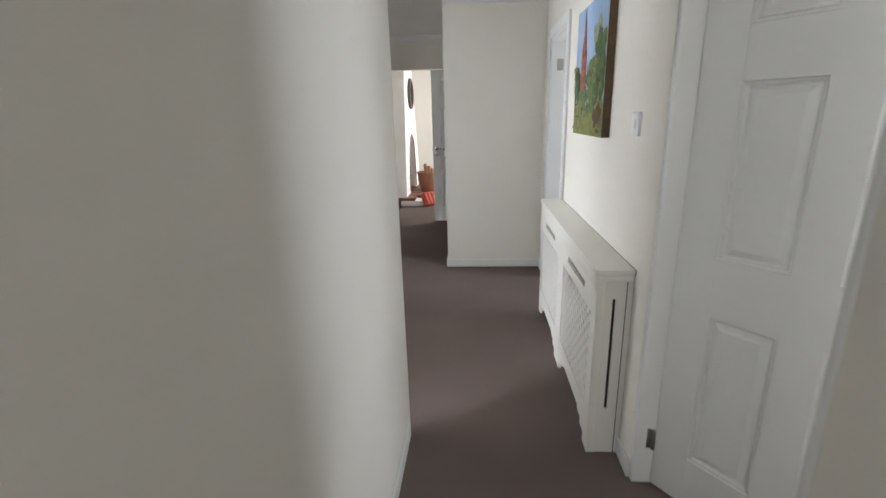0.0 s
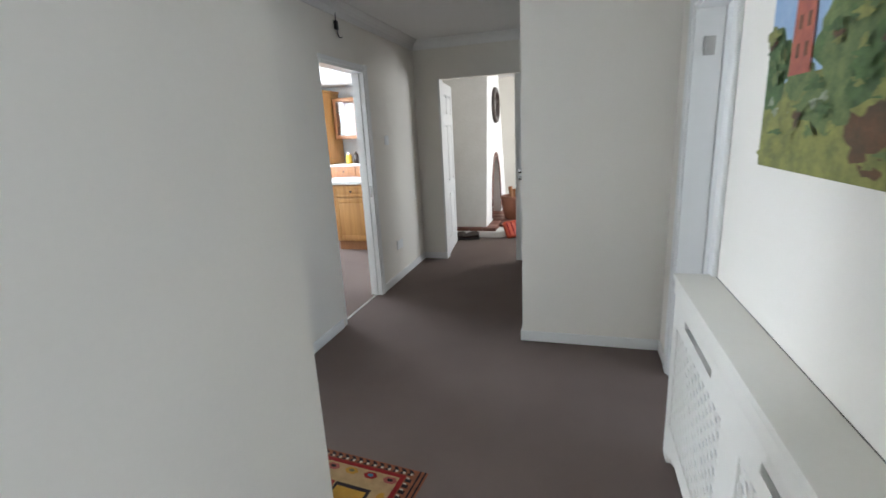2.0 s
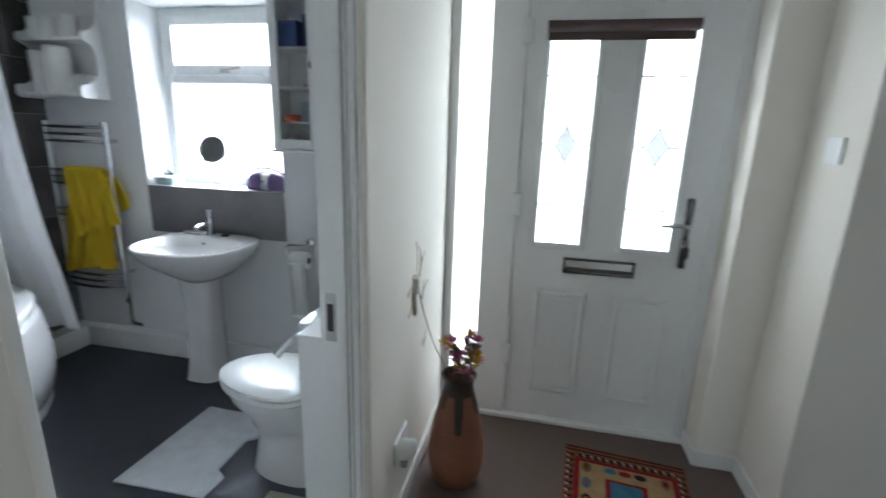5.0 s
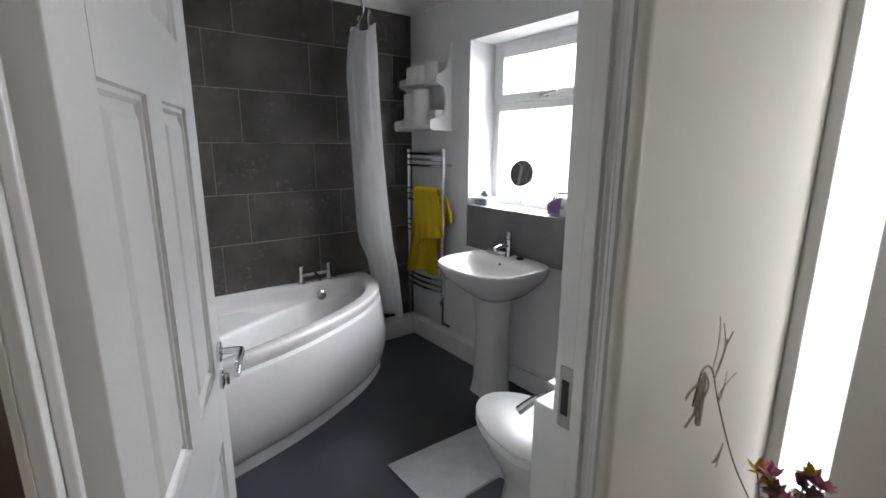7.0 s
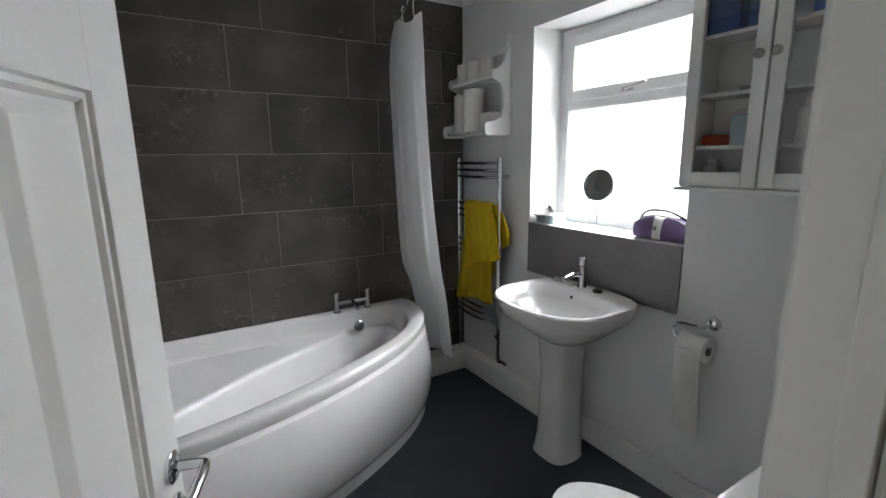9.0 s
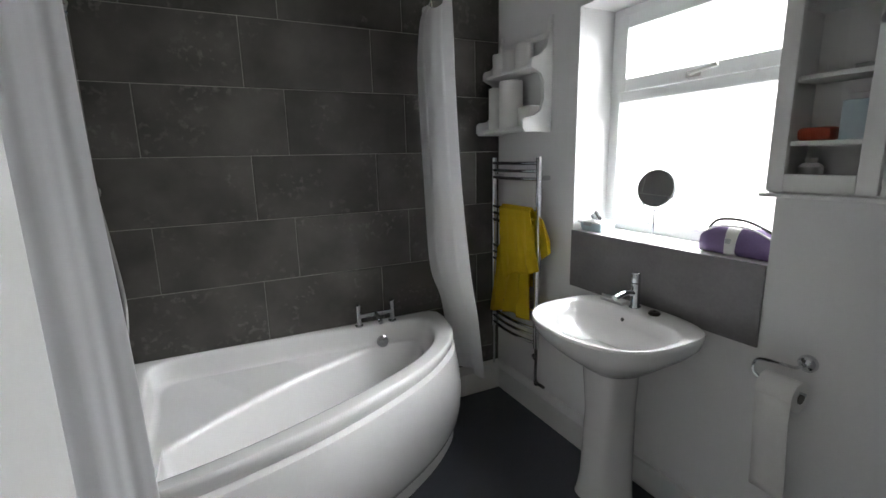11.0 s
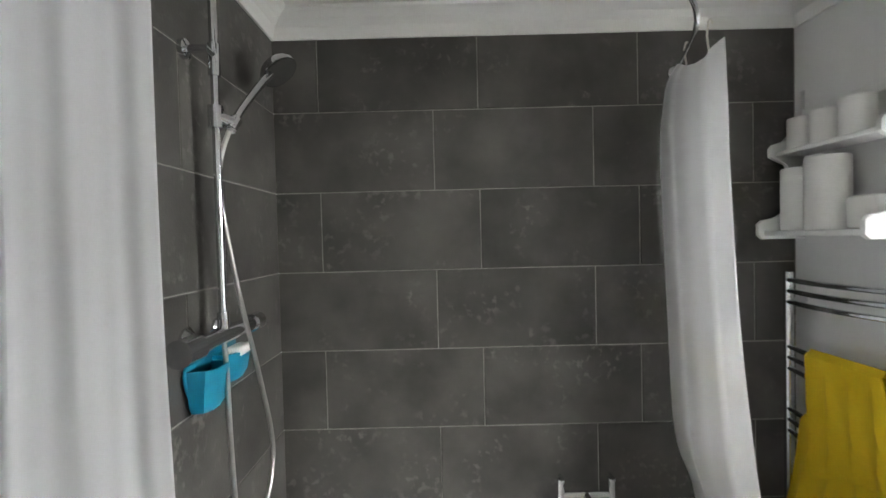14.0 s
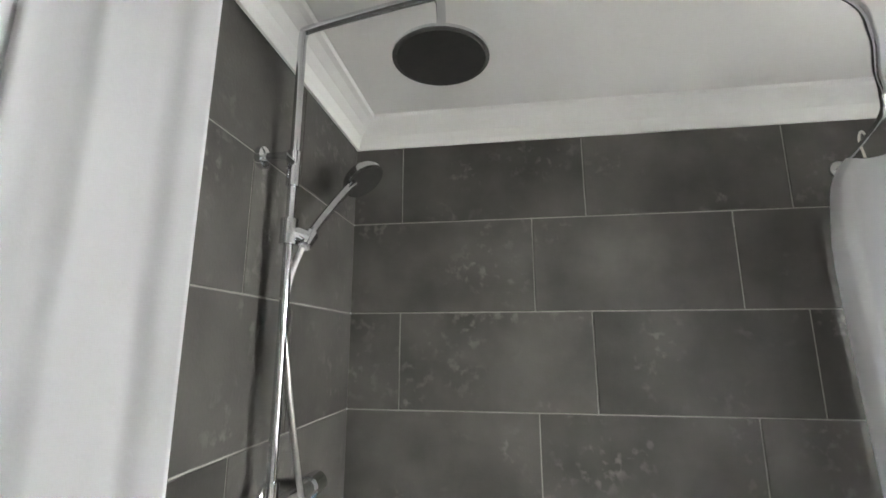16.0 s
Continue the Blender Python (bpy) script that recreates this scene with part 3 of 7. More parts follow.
structure("threshold_kitchen", boxes([(-1.372, -1.35, 4.90, 5.575, 0.0, 0.005)], 0.002), M_STEEL, "metal threshold strip at the kitchen door", "threshold")

# lounge doors: one leaf closed, the other folded back into the lounge
l1 = thing("door_4", "white lounge door leaf, closed", "door")
l1["kind"] = "structure"
lf = panel_leaf(0.775, 1.985, l1)
lever(lf, 0.05, 0.0, 1.0, -1, 1)
l1.matrix_basis = pose(-0.215, 6.85, 0.004, 0, 0, 0)
l2 = thing("door_5", "white lounge door leaf, folded open", "door")
l2["kind"] = "structure"
lf = panel_leaf(0.775, 1.985, l2)
l2.matrix_basis = pose(-1.03, 6.965, 0.004, 0, 0, 97)
structure("door_frame_lounge", boxes([(-1.042, -1.02, 6.862, 6.972, 0, 2.0), (0.56, 0.575, 6.862, 6.972, 0, 2.0)], 0.002), M_GLOSS, "white lounge door lining", "door frame")


# ---- front door ----
X0 = -1.81
structure("front_door_frame", boxes([(-1.90, -1.80, 2.462, 2.505, 0, 2.09), (-1.90, -1.80, 2.635, 2.788, 0, 2.09), (-1.90, -1.857, 2.788, 2.80, 0.02, 2.034), (-1.90, -1.80, 3.612, 3.656, 0, 2.09),
                                     (-1.90, -1.80, 2.505, 2.635, 2.02, 2.09), (-1.90, -1.80, 2.785, 3.612, 2.035, 2.09), (-1.90, -1.795, 2.505, 2.635, 0.0, 0.075),
                                     (-1.88, -1.775, 2.462, 3.656, -0.001, 0.02)], 0.004), M_UPVC, "white plastic front door frame with low sill", "door frame")
fd = thing("front_door", "white composite front door with two leaded glass panes, closed", "door", at=(-1.83, 3.2, 0.02))
fd["kind"] = "structure"
PY = ((2.872, 3.092), (3.252, 3.472))
PZ = (0.915, 1.86)
bm = bmesh.new()
FX0, FX1 = -1.855, X0
for y0, y1 in ((2.79, PY[0][0]), (PY[0][1], PY[1][0]), (PY[1][1], 3.608)):
    box(bm, FX0, FX1, y0, y1, 0.022, 2.032)
for y0, y1 in PY:
    box(bm, FX0, FX1, y0, y1, 0.022, PZ[0])
    box(bm, FX0, FX1, y0, y1, PZ[1], 2.032)
leaf = part("leaf", bm, M_UPVC, fd, smooth=False)
for y0, y1 in PY:
    bm = bmesh.new()
    w = 0.014
    for a in ((y0 - w, y0 + w, PZ[0] - w, PZ[1] + w), (y1 - w, y1 + w, PZ[0] - w, PZ[1] + w), (y0 + w, y1 - w, PZ[0] - w, PZ[0] + w), (y0 + w, y1 - w, PZ[1] - w, PZ[1] + w)):
        box(bm, X0 - 0.001, X0 + 0.011, *a, bevel=0.005)
    part("glazing_bead", bm, M_UPVC, leaf)
    pane = part("pane", boxes([(X0 - 0.026, X0 - 0.02, y0, y1, PZ[0], PZ[1])]), M_GLASS, leaf, "bevelled leaded pane", smooth=False)
    pane.visible_shadow = False
    ym, zm = (y0 + y1) / 2, 1.37
    bm = bmesh.new()
    gx0, gx1 = X0 - 0.019, X0 - 0.016
    for z in (1.655, 1.10):
        box(bm, gx0, gx1, y0 + 0.012, ym - 0.04, z - 0.003, z + 0.003)
        box(bm, gx0, gx1, ym + 0.04, y1 - 0.012, z - 0.003, z + 0.003)
    box(bm, gx0, gx1, y0 + 0.012, ym - 0.052, zm - 0.003, zm + 0.003)
    box(bm, gx0, gx1, ym + 0.052, y1 - 0.012, zm - 0.003, zm + 0.003)
    for s in (-1, 1):
        for q in (-1, 1):
            tube(bm, [(gx0, ym + s * 0.052, zm), (gx0, ym + s * 0.024, zm + q * 0.036), (gx0, ym, zm + q * 0.086)], 0.003, 6)
            tube(bm, [(gx0, ym + s * 0.010, zm + q * 0.086), (gx0, ym + s * 0.022, zm + q * 0.062)], 0.003, 6)
    part("lead", bm, M_LEAD, leaf, "dark lead strips", smooth=False)
    bm = bmesh.new()
    prism(bm, [(ym - 0.046, zm), (ym, zm + 0.078), (ym + 0.046, zm), (ym, zm - 0.078)], "x", gx0, gx1 + 0.002, 0.001)
    part("bevel_diamond", bm, M_GLASSGREY, leaf, "pale grey bevelled glass diamond", smooth=False)
for y0, y1 in ((2.90, 3.14), (3.26, 3.50)):
    bm = bmesh.new()
    rings = [[bm.verts.new((X0 + d, py, pz)) for py, pz in ((y0 + k, 0.16 + k), (y1 - k, 0.16 + k), (y1 - k, 0.70 - k), (y0 + k, 0.70 - k))] for k, d in ((0, 0.0), (0.01, 0.007), (0.02, 0.007), (0.03, 0.001), (0.05, 0.004))]
    loft(bm, rings, cap=False)
    bm.faces.new(rings[-1])
    part("panel", bm, M_UPVC, leaf, smooth=False)
bm = boxes([(X0, X0 + 0.010, 3.02, 3.335, 0.852, 0.864), (X0, X0 + 0.010, 3.02, 3.335, 0.790, 0.802), (X0, X0 + 0.010, 3.02, 3.032, 0.802, 0.852), (X0, X0 + 0.010, 3.323, 3.335, 0.802, 0.852)], 0.003)
lb = part("letterbox", bm, M_BLACKCHROME, leaf, "dark chrome letterbox frame")
bm = bmesh.new()
prism(bm, [(X0 + 0.001, 0.803), (X0 + 0.004, 0.803), (X0 + 0.012, 0.822), (X0 + 0.004, 0.851), (X0 + 0.001, 0.851)], "y", 3.033, 3.322)
part("flap", bm, M_STEEL, lb, "brushed steel inner flap", smooth=False)
bm = boxes([(X0, X0 + 0.010, 3.508, 3.538, 1.035, 1.165)], 0.006)
box(bm, X0, X0 + 0.010, 3.508, 3.538, 0.855, 0.985, 0.006)
box(bm, X0, X0 + 0.007, 3.512, 3.534, 0.98, 1.04, 0.002)
hp = part("handle_plate", bm, M_BLACKCHROME, leaf, "dark chrome handle plate")
bm = bmesh.new()
tube(bm, [(X0, 3.523, 1.05), (X0 + 0.045, 3.523, 1.05), (X0 + 0.055, 3.505, 1.05), (X0 + 0.058, 3.46, 1.052), (X0 + 0.055, 3.40, 1.046)], 0.0085, 10, 4)
part("lever_handle", bm, M_CHROME, hp, "chrome lever")
bm = bmesh.new()
tube(bm, [(X0, 3.523, 0.945), (X0 + 0.03, 3.523, 0.945)], 0.012, 14)
box(bm, X0 + 0.028, X0 + 0.031, 3.508, 3.538, 0.905, 0.955, 0.001)
box(bm, X0 + 0.024, X0 + 0.028, 3.514, 3.530, 0.862, 0.915, 0.001)
part("key", bm, M_BLACK, hp, "dark keys hanging in the lock")
for z in (0.30, 1.05, 1.78):
    bm = boxes([(-1.802, -1.785, 2.763, 2.81, z, z + 0.10)], 0.005)
    part("hinge_cover", bm, M_UPVC, fd)
bl = thing("roller_blind", "rolled-up brown fabric blind fixed across the front door glass", "blind", at=(-1.80, 3.16, 1.83))
bm = bmesh.new()
tube(bm, [(X0 + 0.028, 2.868, 1.842), (X0 + 0.028, 3.448, 1.842)], 0.022, 16)
part("roll", bm, M_BLIND, bl)
part("cloth", boxes([(X0 + 0.012, X0 + 0.018, 2.872, 3.444, 1.79, 1.845)], 0.001), M_BLIND, bl)
for y in (2.862, 3.449):
    part("bracket", boxes([(X0 + 0.011, X0 + 0.05, y, y + 0.006, 1.815, 1.872)], 0.001), M_UPVC, bl)
sl = part("side_light_pane", boxes([(-1.86, -1.854, 2.505, 2.635, 0.075, 2.02)]), M_GLASS, None, smooth=False)
tagged(sl, "clear narrow side light pane beside the front door", "window", kind="structure")
sl.visible_shadow = False


M_NOZZLE = make_mat("dark_nozzle", (0.035, 0.033, 0.03), (0.02, 0.019, 0.018), 0.55, scale=40, grain=200)

# ---- bathroom window ----
wx = -2.165
win = thing("window_1", "white plastic bathroom window with a top-hung vent", "window", at=(wx, 1.08, WZ0))
win["kind"] = "structure"
F0, F1, T0 = WY0 + 0.0, WY1, 1.668
part("window_frame", boxes([(wx - 0.06, wx, F0, F0 + 0.055, WZ0, WZ1), (wx - 0.06, wx, F1 - 0.055, F1, WZ0, WZ1), (wx - 0.06, wx, F0 + 0.055, F1 - 0.055, WZ0, WZ0 + 0.055),
                            (wx - 0.06, wx, F0 + 0.055, F1 - 0.055, WZ1 - 0.055, WZ1), (wx - 0.06, wx, F0 + 0.055, F1 - 0.055, T0 - 0.025, T0 + 0.03)], 0.006), M_UPVC, win)
part("vent_sash", boxes([(wx - 0.02, wx + 0.018, F0 + 0.045, F0 + 0.10, T0 + 0.02, WZ1 - 0.04), (wx - 0.02, wx + 0.018, F1 - 0.10, F1 - 0.045, T0 + 0.02, WZ1 - 0.04),
                         (wx - 0.02, wx + 0.018, F0 + 0.10, F1 - 0.10, T0 + 0.02, T0 + 0.075), (wx - 0.02, wx + 0.018, F0 + 0.10, F1 - 0.10, WZ1 - 0.095, WZ1 - 0.04)], 0.006), M_UPVC, win)
for z0, z1, y in ((WZ0 + 0.05, T0 - 0.02, 0.05), (T0 + 0.07, WZ1 - 0.09, 0.095)):
    pn = part("pane", boxes([(wx - 0.036, wx - 0.03, F0 + y, F1 - y, z0, z1)]), M_GLASS, win, smooth=False)
    pn.visible_shadow = False
bm = boxes([(wx + 0.018, wx + 0.03, 1.05, 1.11, T0 + 0.03, T0 + 0.055)], 0.004)
tube(bm, [(wx + 0.03, 1.08, T0 + 0.042), (wx + 0.045, 1.08, T0 + 0.042), (wx + 0.05, 1.10, T0 + 0.045), (wx + 0.045, 1.19, T0 + 0.058)], 0.008, 8, 3)
part("window_handle", bm, M_STEEL, win, "grey metal window handle")
structure("window_sill_1", boxes([(wx, -1.957, WY0 - 0.002, WY1 + 0.002, WZ0 - 0.012, WZ0 + 0.005)], 0.002), M_GLOSS, "white window board above the basin", "sill")
structure("splashback", boxes([(-1.96, -1.949, WY0, WY1, 0.785, WZ0 + 0.006)], 0.002), M_PANEL, "dark grey tile splashback above the basin", "splashback")


# ---- bath ----
def bath_outline():
    """Plan of the offset corner bath: straight along two walls, bowed front."""
    front = smooth_path([(-1.505, 0.05, 0), (-1.50, 0.16, 0), (-1.45, 0.34, 0), (-1.34, 0.50, 0), (-1.12, 0.675, 0), (-0.76, 0.855, 0), (-0.40, 0.965, 0), (-0.14, 1.01, 0), (-0.012, 1.015, 0)], 5)
    ring = [(p.x, p.y) for p in front]
    ring += [(-0.012, 1.015 - 1.003 * k / 22) for k in range(1, 23)]
    ring += [(-0.012 - 1.463 * k / 32, 0.012) for k in range(1, 33)]
    return ring


BC = Vector((-0.62, 0.42))
OUT = [Vector(p) for p in bath_outline()]


def inset(w):
    """The outline drawn in towards the middle, less along the back wall; corners soften as it shrinks."""
    res = []
    n = len(OUT)
    for p in OUT:
        d = p - BC
        f = 1 - 0.72 * max(0.0, min(1.0, (0.06 - p.y) / 0.04)) * max(0.0, min(1.0, (p.x + 1.0) / 0.05))
        res.append(BC + d * max(0.1, 1 - f * w / d.length * (1 + 0.55 * max(0, d.length - 0.55))))
    for _ in range(int(w * 130)):
        res = [(res[i - 1] + 2 * res[i] + res[(i + 1) % n]) / 4 for i in range(n)]
    return res


LA, LD = Vector((-0.95, 0.13)), Vector((0.864, 0.503))


def seat_ring(w, clear):
    """An inset outline kept in front of the corner seat's bowed edge."""
    res = []
    for p in inset(w):
        along = (p - LA).dot(LD)
        nrm = Vector((-LD.y, LD.x))
        edge = clear - 0.035 * math.sin(math.pi * max(0.0, min(1.0, along / 0.95)))
        off = (p - LA).dot(nrm) - edge
        push = 0.5 * (math.sqrt(off * off + 0.0009) - off)
        q = p + nrm * push
        q.x = min(q.x, -0.10 - 0.5 * w)
        res.append(q)
    return res


RZ = 0.545
bath = thing("bath", "white acrylic offset corner bath with bowed front panel", "bath", at=(-0.7, 0.5, 0.004))
bm = bmesh.new()
rings = []
for w, z in ((0.012, RZ - 0.05), (0.0, RZ - 0.045), (-0.004, RZ - 0.02), (-0.003, RZ - 0.008), (0.004, RZ - 0.001), (0.012, RZ), (0.066, RZ - 0.004), (0.078, RZ - 0.008), (0.086, RZ - 0.018), (0.092, RZ - 0.035), (0.104, RZ - 0.085), (0.112, RZ - 0.102), (0.124, RZ - 0.110), (0.136, RZ - 0.113)):
    rings.append([bm.verts.new((p.x, p.y, z)) for p in inset(w)])
for w, z, c in ((0.138, RZ - 0.1145, -0.018), (0.140, RZ - 0.117, -0.004), (0.142, RZ - 0.122, 0.005), (0.144, RZ - 0.130, 0.011), (0.147, RZ - 0.142, 0.015), (0.165, RZ - 0.22, 0.035), (0.180, RZ - 0.275, 0.05), (0.195, RZ - 0.315, 0.066), (0.22, RZ - 0.345, 0.09), (0.26, RZ - 0.358, 0.125), (0.34, RZ - 0.363, 0.18)):
    rings.append([bm.verts.new((p.x, p.y, z)) for p in seat_ring(w, c)])
loft(bm, rings, cap=False)
bm.faces.new(rings[-1])
part("tub", bm, M_ACRYLIC, bath)
bm = bmesh.new()
lathe(bm, [(0, 0), (0.03, 0), (0.03, 0.004), (0.012, 0.006), (0, 0.01)], (-0.40, 0.60, RZ - 0.364), 20)
part("waste", bm, M_BLACKCHROME, bath, "dark chrome waste")
nf = 41
bm = bmesh.new()
rings = []
for o, z in ((0.0, RZ - 0.045), (-0.012, RZ - 0.05), (-0.014, RZ - 0.07), (0.012, RZ - 0.078), (0.018, RZ - 0.10), (0.022, RZ - 0.13), (0.035, 0.34), (0.042, 0.26), (0.04, 0.18), (0.028, 0.11), (0.012, 0.07), (0.004, 0.065), (0.002, 0.004)):
    ring = []
    for i in range(nf):
        p, a, b = OUT[i], OUT[max(i - 1, 0)], OUT[min(i + 1, nf - 1)]
        t = (b - a).normalized()
        nrm = Vector((-t.y, t.x))
        fade = min(1, i / 4, (nf - 1 - i) / 3)
        q = p + nrm * (o * fade - 0.002)
        ring.append(bm.verts.new((min(q.x, -0.012), q.y, z)))
    rings.append(ring)
loft(bm, rings, cap=False, closed=False)
part("bath_panel", bm, M_ACRYLIC, bath, "bowed white bath panel")
bm = bmesh.new()
lathe(bm, [(0, 0), (0.032, 0.0), (0.032, 0.008), (0.02, 0.014), (0, 0.014)], (-1.145, 0.118, 0.462), 24, pose(0, 0, 0, -78))
part("overflow", bm, M_CHROME, bath, "chrome overflow disc")
# mixer on the back rim
mx = thing("bath_mixer", "chrome deck-mounted bath mixer taps", "tap", at=(-1.13, 0.07, RZ))
for x in (-1.225, -1.04):
    bm = bmesh.new()
    lathe(bm, [(0, 0), (0.022, 0), (0.022, 0.006), (0.014, 0.01), (0.0135, 0.115), (0.0, 0.118)], (x, 0.062, RZ), 18)
    box(bm, x - 0.006, x + 0.006, 0.045, 0.095, RZ + 0.118, RZ + 0.127, 0.003)
    part("pillar", bm, M_CHROME, mx)
bm = bmesh.new()
tube(bm, [(-1.225, 0.062, RZ + 0.055), (-1.04, 0.062, RZ + 0.055)], 0.013, 14)
tube(bm, [(-1.132, 0.062, RZ + 0.055), (-1.132, 0.11, RZ + 0.05), (-1.132, 0.155, RZ + 0.035)], 0.012, 12, 4)
part("spout", bm, M_CHROME, mx)


# ---- shower ----
sx = -0.062
sh = thing("shower_set", "chrome riser shower with rain head and hand spray", "shower", at=(-0.03, 0.56, 1.34))
bm = bmesh.new()
tube(bm, [(sx, 0.565, 1.36), (sx, 0.565, 2.33)], 0.010, 14)
tube(bm, [(sx, 0.565, 2.32), (sx - 0.004, 0.567, 2.35), (sx - 0.03, 0.572, 2.362), (sx - 0.30, 0.645, 2.345), (sx - 0.335, 0.652, 2.335), (sx - 0.342, 0.655, 2.30), (sx - 0.342, 0.655, 2.24)], 0.010, 14, 5)
tube(bm, [(sx, 0.565, 1.98), (sx, 0.565, 2.06)], 0.0145, 14)
riser = part("riser_pipe", bm, M_CHROME, sh)
bm = bmesh.new()
lathe(bm, [(0, 0.05), (0.016, 0.05), (0.02, 0.03), (0.03, 0.018), (0.09, 0.010), (0.096, 0.006), (0.096, 0.0), (0.0, 0.0)], (sx - 0.342, 0.655, 2.195), 40)
rh = part("rain_head", bm, M_CHROME, sh, "round chrome rain shower head")
bm = bmesh.new()
lathe(bm, [(0, -0.002), (0.088, -0.002), (0.088, 0.001), (0, 0.001)], (sx - 0.342, 0.655, 2.194), 40)
part("nozzle_plate", bm, M_NOZZLE, rh, "dark grey nozzle plate")
bm = bmesh.new()
lathe(bm, [(0, 0), (0.024, 0), (0.024, 0.012), (0.012, 0.016), (0, 0.016)], (-0.002, 0.60, 2.035), 20, pose(0, 0, 0, 0, -90))
tube(bm, [(-0.01, 0.60, 2.035), (sx, 0.60, 2.035), (sx, 0.565, 2.03)], 0.010, 10)
part("wall_bracket", bm, M_CHROME, sh)
bm = bmesh.new()
tube(bm, [(sx, 0.565, 1.85), (sx, 0.565, 1.905)], 0.019, 16)
tube(bm, [(sx, 0.565, 1.878), (sx - 0.02, 0.558, 1.872), (sx - 0.036, 0.548, 1.866)], 0.015, 12)
lathe(bm, [(0, -0.02), (0.013, -0.02), (0.017, 0.02), (0, 0.02)], (sx - 0.034, 0.546, 1.862), 16, pose(0, 0, 0, 40))
part("slider", bm, M_CHROME, sh)
bm = bmesh.new()
hs = [(sx - 0.03, 0.553, 1.852), (sx - 0.038, 0.50, 1.915), (sx - 0.05, 0.40, 2.012), (sx - 0.056, 0.34, 2.062)]
tube(bm, hs, 0.010, 12, 4, 0.012)
mh = Matrix.Translation((sx - 0.066, 0.300, 2.092)) @ look((0, 0, 0), (-0.6, 0.1, -0.75)).to_3x3().to_4x4()
lathe(bm, [(0, 0.03), (0.028, 0.028), (0.052, 0.012), (0.060, 0.0), (0.060, -0.012), (0.0, -0.012)], (0, 0, 0), 28, mh)
hsp = part("hand_spray", bm, M_CHROME, sh)
bm = bmesh.new()
lathe(bm, [(0, -0.0125), (0.053, -0.0125), (0.053, -0.0145), (0.0, -0.0145)], (0, 0, 0), 28, mh)
part("spray_face", bm, M_NOZZLE, hsp, "grey spray face")
bm = bmesh.new()
tube(bm, [(sx, 0.385, 1.325), (sx, 0.72, 1.325)], 0.021, 20)
tube(bm, [(sx, 0.695, 1.325), (sx, 0.715, 1.325), (sx, 0.72, 1.325), (sx, 0.765, 1.325)], 0.031, 24)
tube(bm, [(sx, 0.35, 1.325), (sx, 0.40, 1.325)], 0.026, 20)
for y in (0.48, 0.63):
    lathe(bm, [(0, 0), (0.034, 0), (0.034, 0.008), (0.02, 0.02), (0.016, 0.05), (0, 0.05)], (-0.002, y, 1.325), 20, pose(0, 0, 0, 0, -90))
tube(bm, [(sx, 0.565, 1.34), (sx, 0.565, 1.385)], 0.015, 14)
part("valve_bar", bm, M_CHROME, sh, "chrome thermostatic bar valve")
bm = bmesh.new()
tube(bm, [(sx, 0.565, 1.31), (sx - 0.005, 0.565, 1.22), (sx - 0.015, 0.575, 1.0), (sx - 0.02, 0.56, 0.84), (sx - 0.03, 0.50, 0.785), (sx - 0.03, 0.42, 0.79), (sx - 0.03, 0.355, 0.87), (sx - 0.028, 0.345, 0.976), (sx - 0.025, 0.42, 1.19), (sx - 0.018, 0.502, 1.407), (sx - 0.002, 0.545, 1.62), (sx + 0.006, 0.549, 1.72), (sx - 0.008, 0.555, 1.79), (sx - 0.028, 0.556, 1.845)], 0.0066, 10, 6)
part("hose", bm, M_STEEL, sh, "ribbed metal hose")
# caddy
cd = thing("soap_caddy", "teal plastic soap caddy hung below the shower valve", "caddy", at=(-0.02, 0.53, 1.14))
bm = bmesh.new()
pts = [(0.40, 1.30), (0.41, 1.21), (0.45, 1.165), (0.53, 1.15), (0.61, 1.16), (0.65, 1.21), (0.655, 1.26), (0.60, 1.30), (0.56, 1.315), (0.50, 1.33)]
prism(bm, [(p.x, p.y) for p in smooth_path([(a, b, 0) for a, b in pts], 3, True)], "x", -0.014, -0.006, 0.002)
part("backplate", bm, M_TEAL, cd)
for a, b, z0, z1 in ((0.405, 0.53, 1.205, 1.265), (0.535, 0.65, 1.17, 1.255)):
    bm = bmesh.new()
    rings = []
    for k, z, w in ((0.012, z0 - 0.02, 0.038), (0.0, z0, 0.048), (-0.003, z1, 0.06), (0.004, z1, 0.053), (0.01, z0 + 0.01, 0.042)):
        rings.append([bm.verts.new(p) for p in ((-0.014, a + k, z), (-0.014 - w * 0.7, a + k + 0.005, z), (-0.014 - w, a + k + 0.03, z), (-0.014 - w, b - k - 0.03, z), (-0.014 - w * 0.7, b - k - 0.005, z), (-0.014, b - k, z))])
    loft(bm, rings)
    part("pocket", bm, M_TEAL, cd)
so = thing("soap_bar", "pale cream soap bar resting in the teal caddy", "soap", at=(-0.05, 0.46, 1.22))
part("soap", boxes([(-0.078, -0.03, 0.425, 0.505, 1.252, 1.278)], 0.011, seg=3), M_SATIN, so)

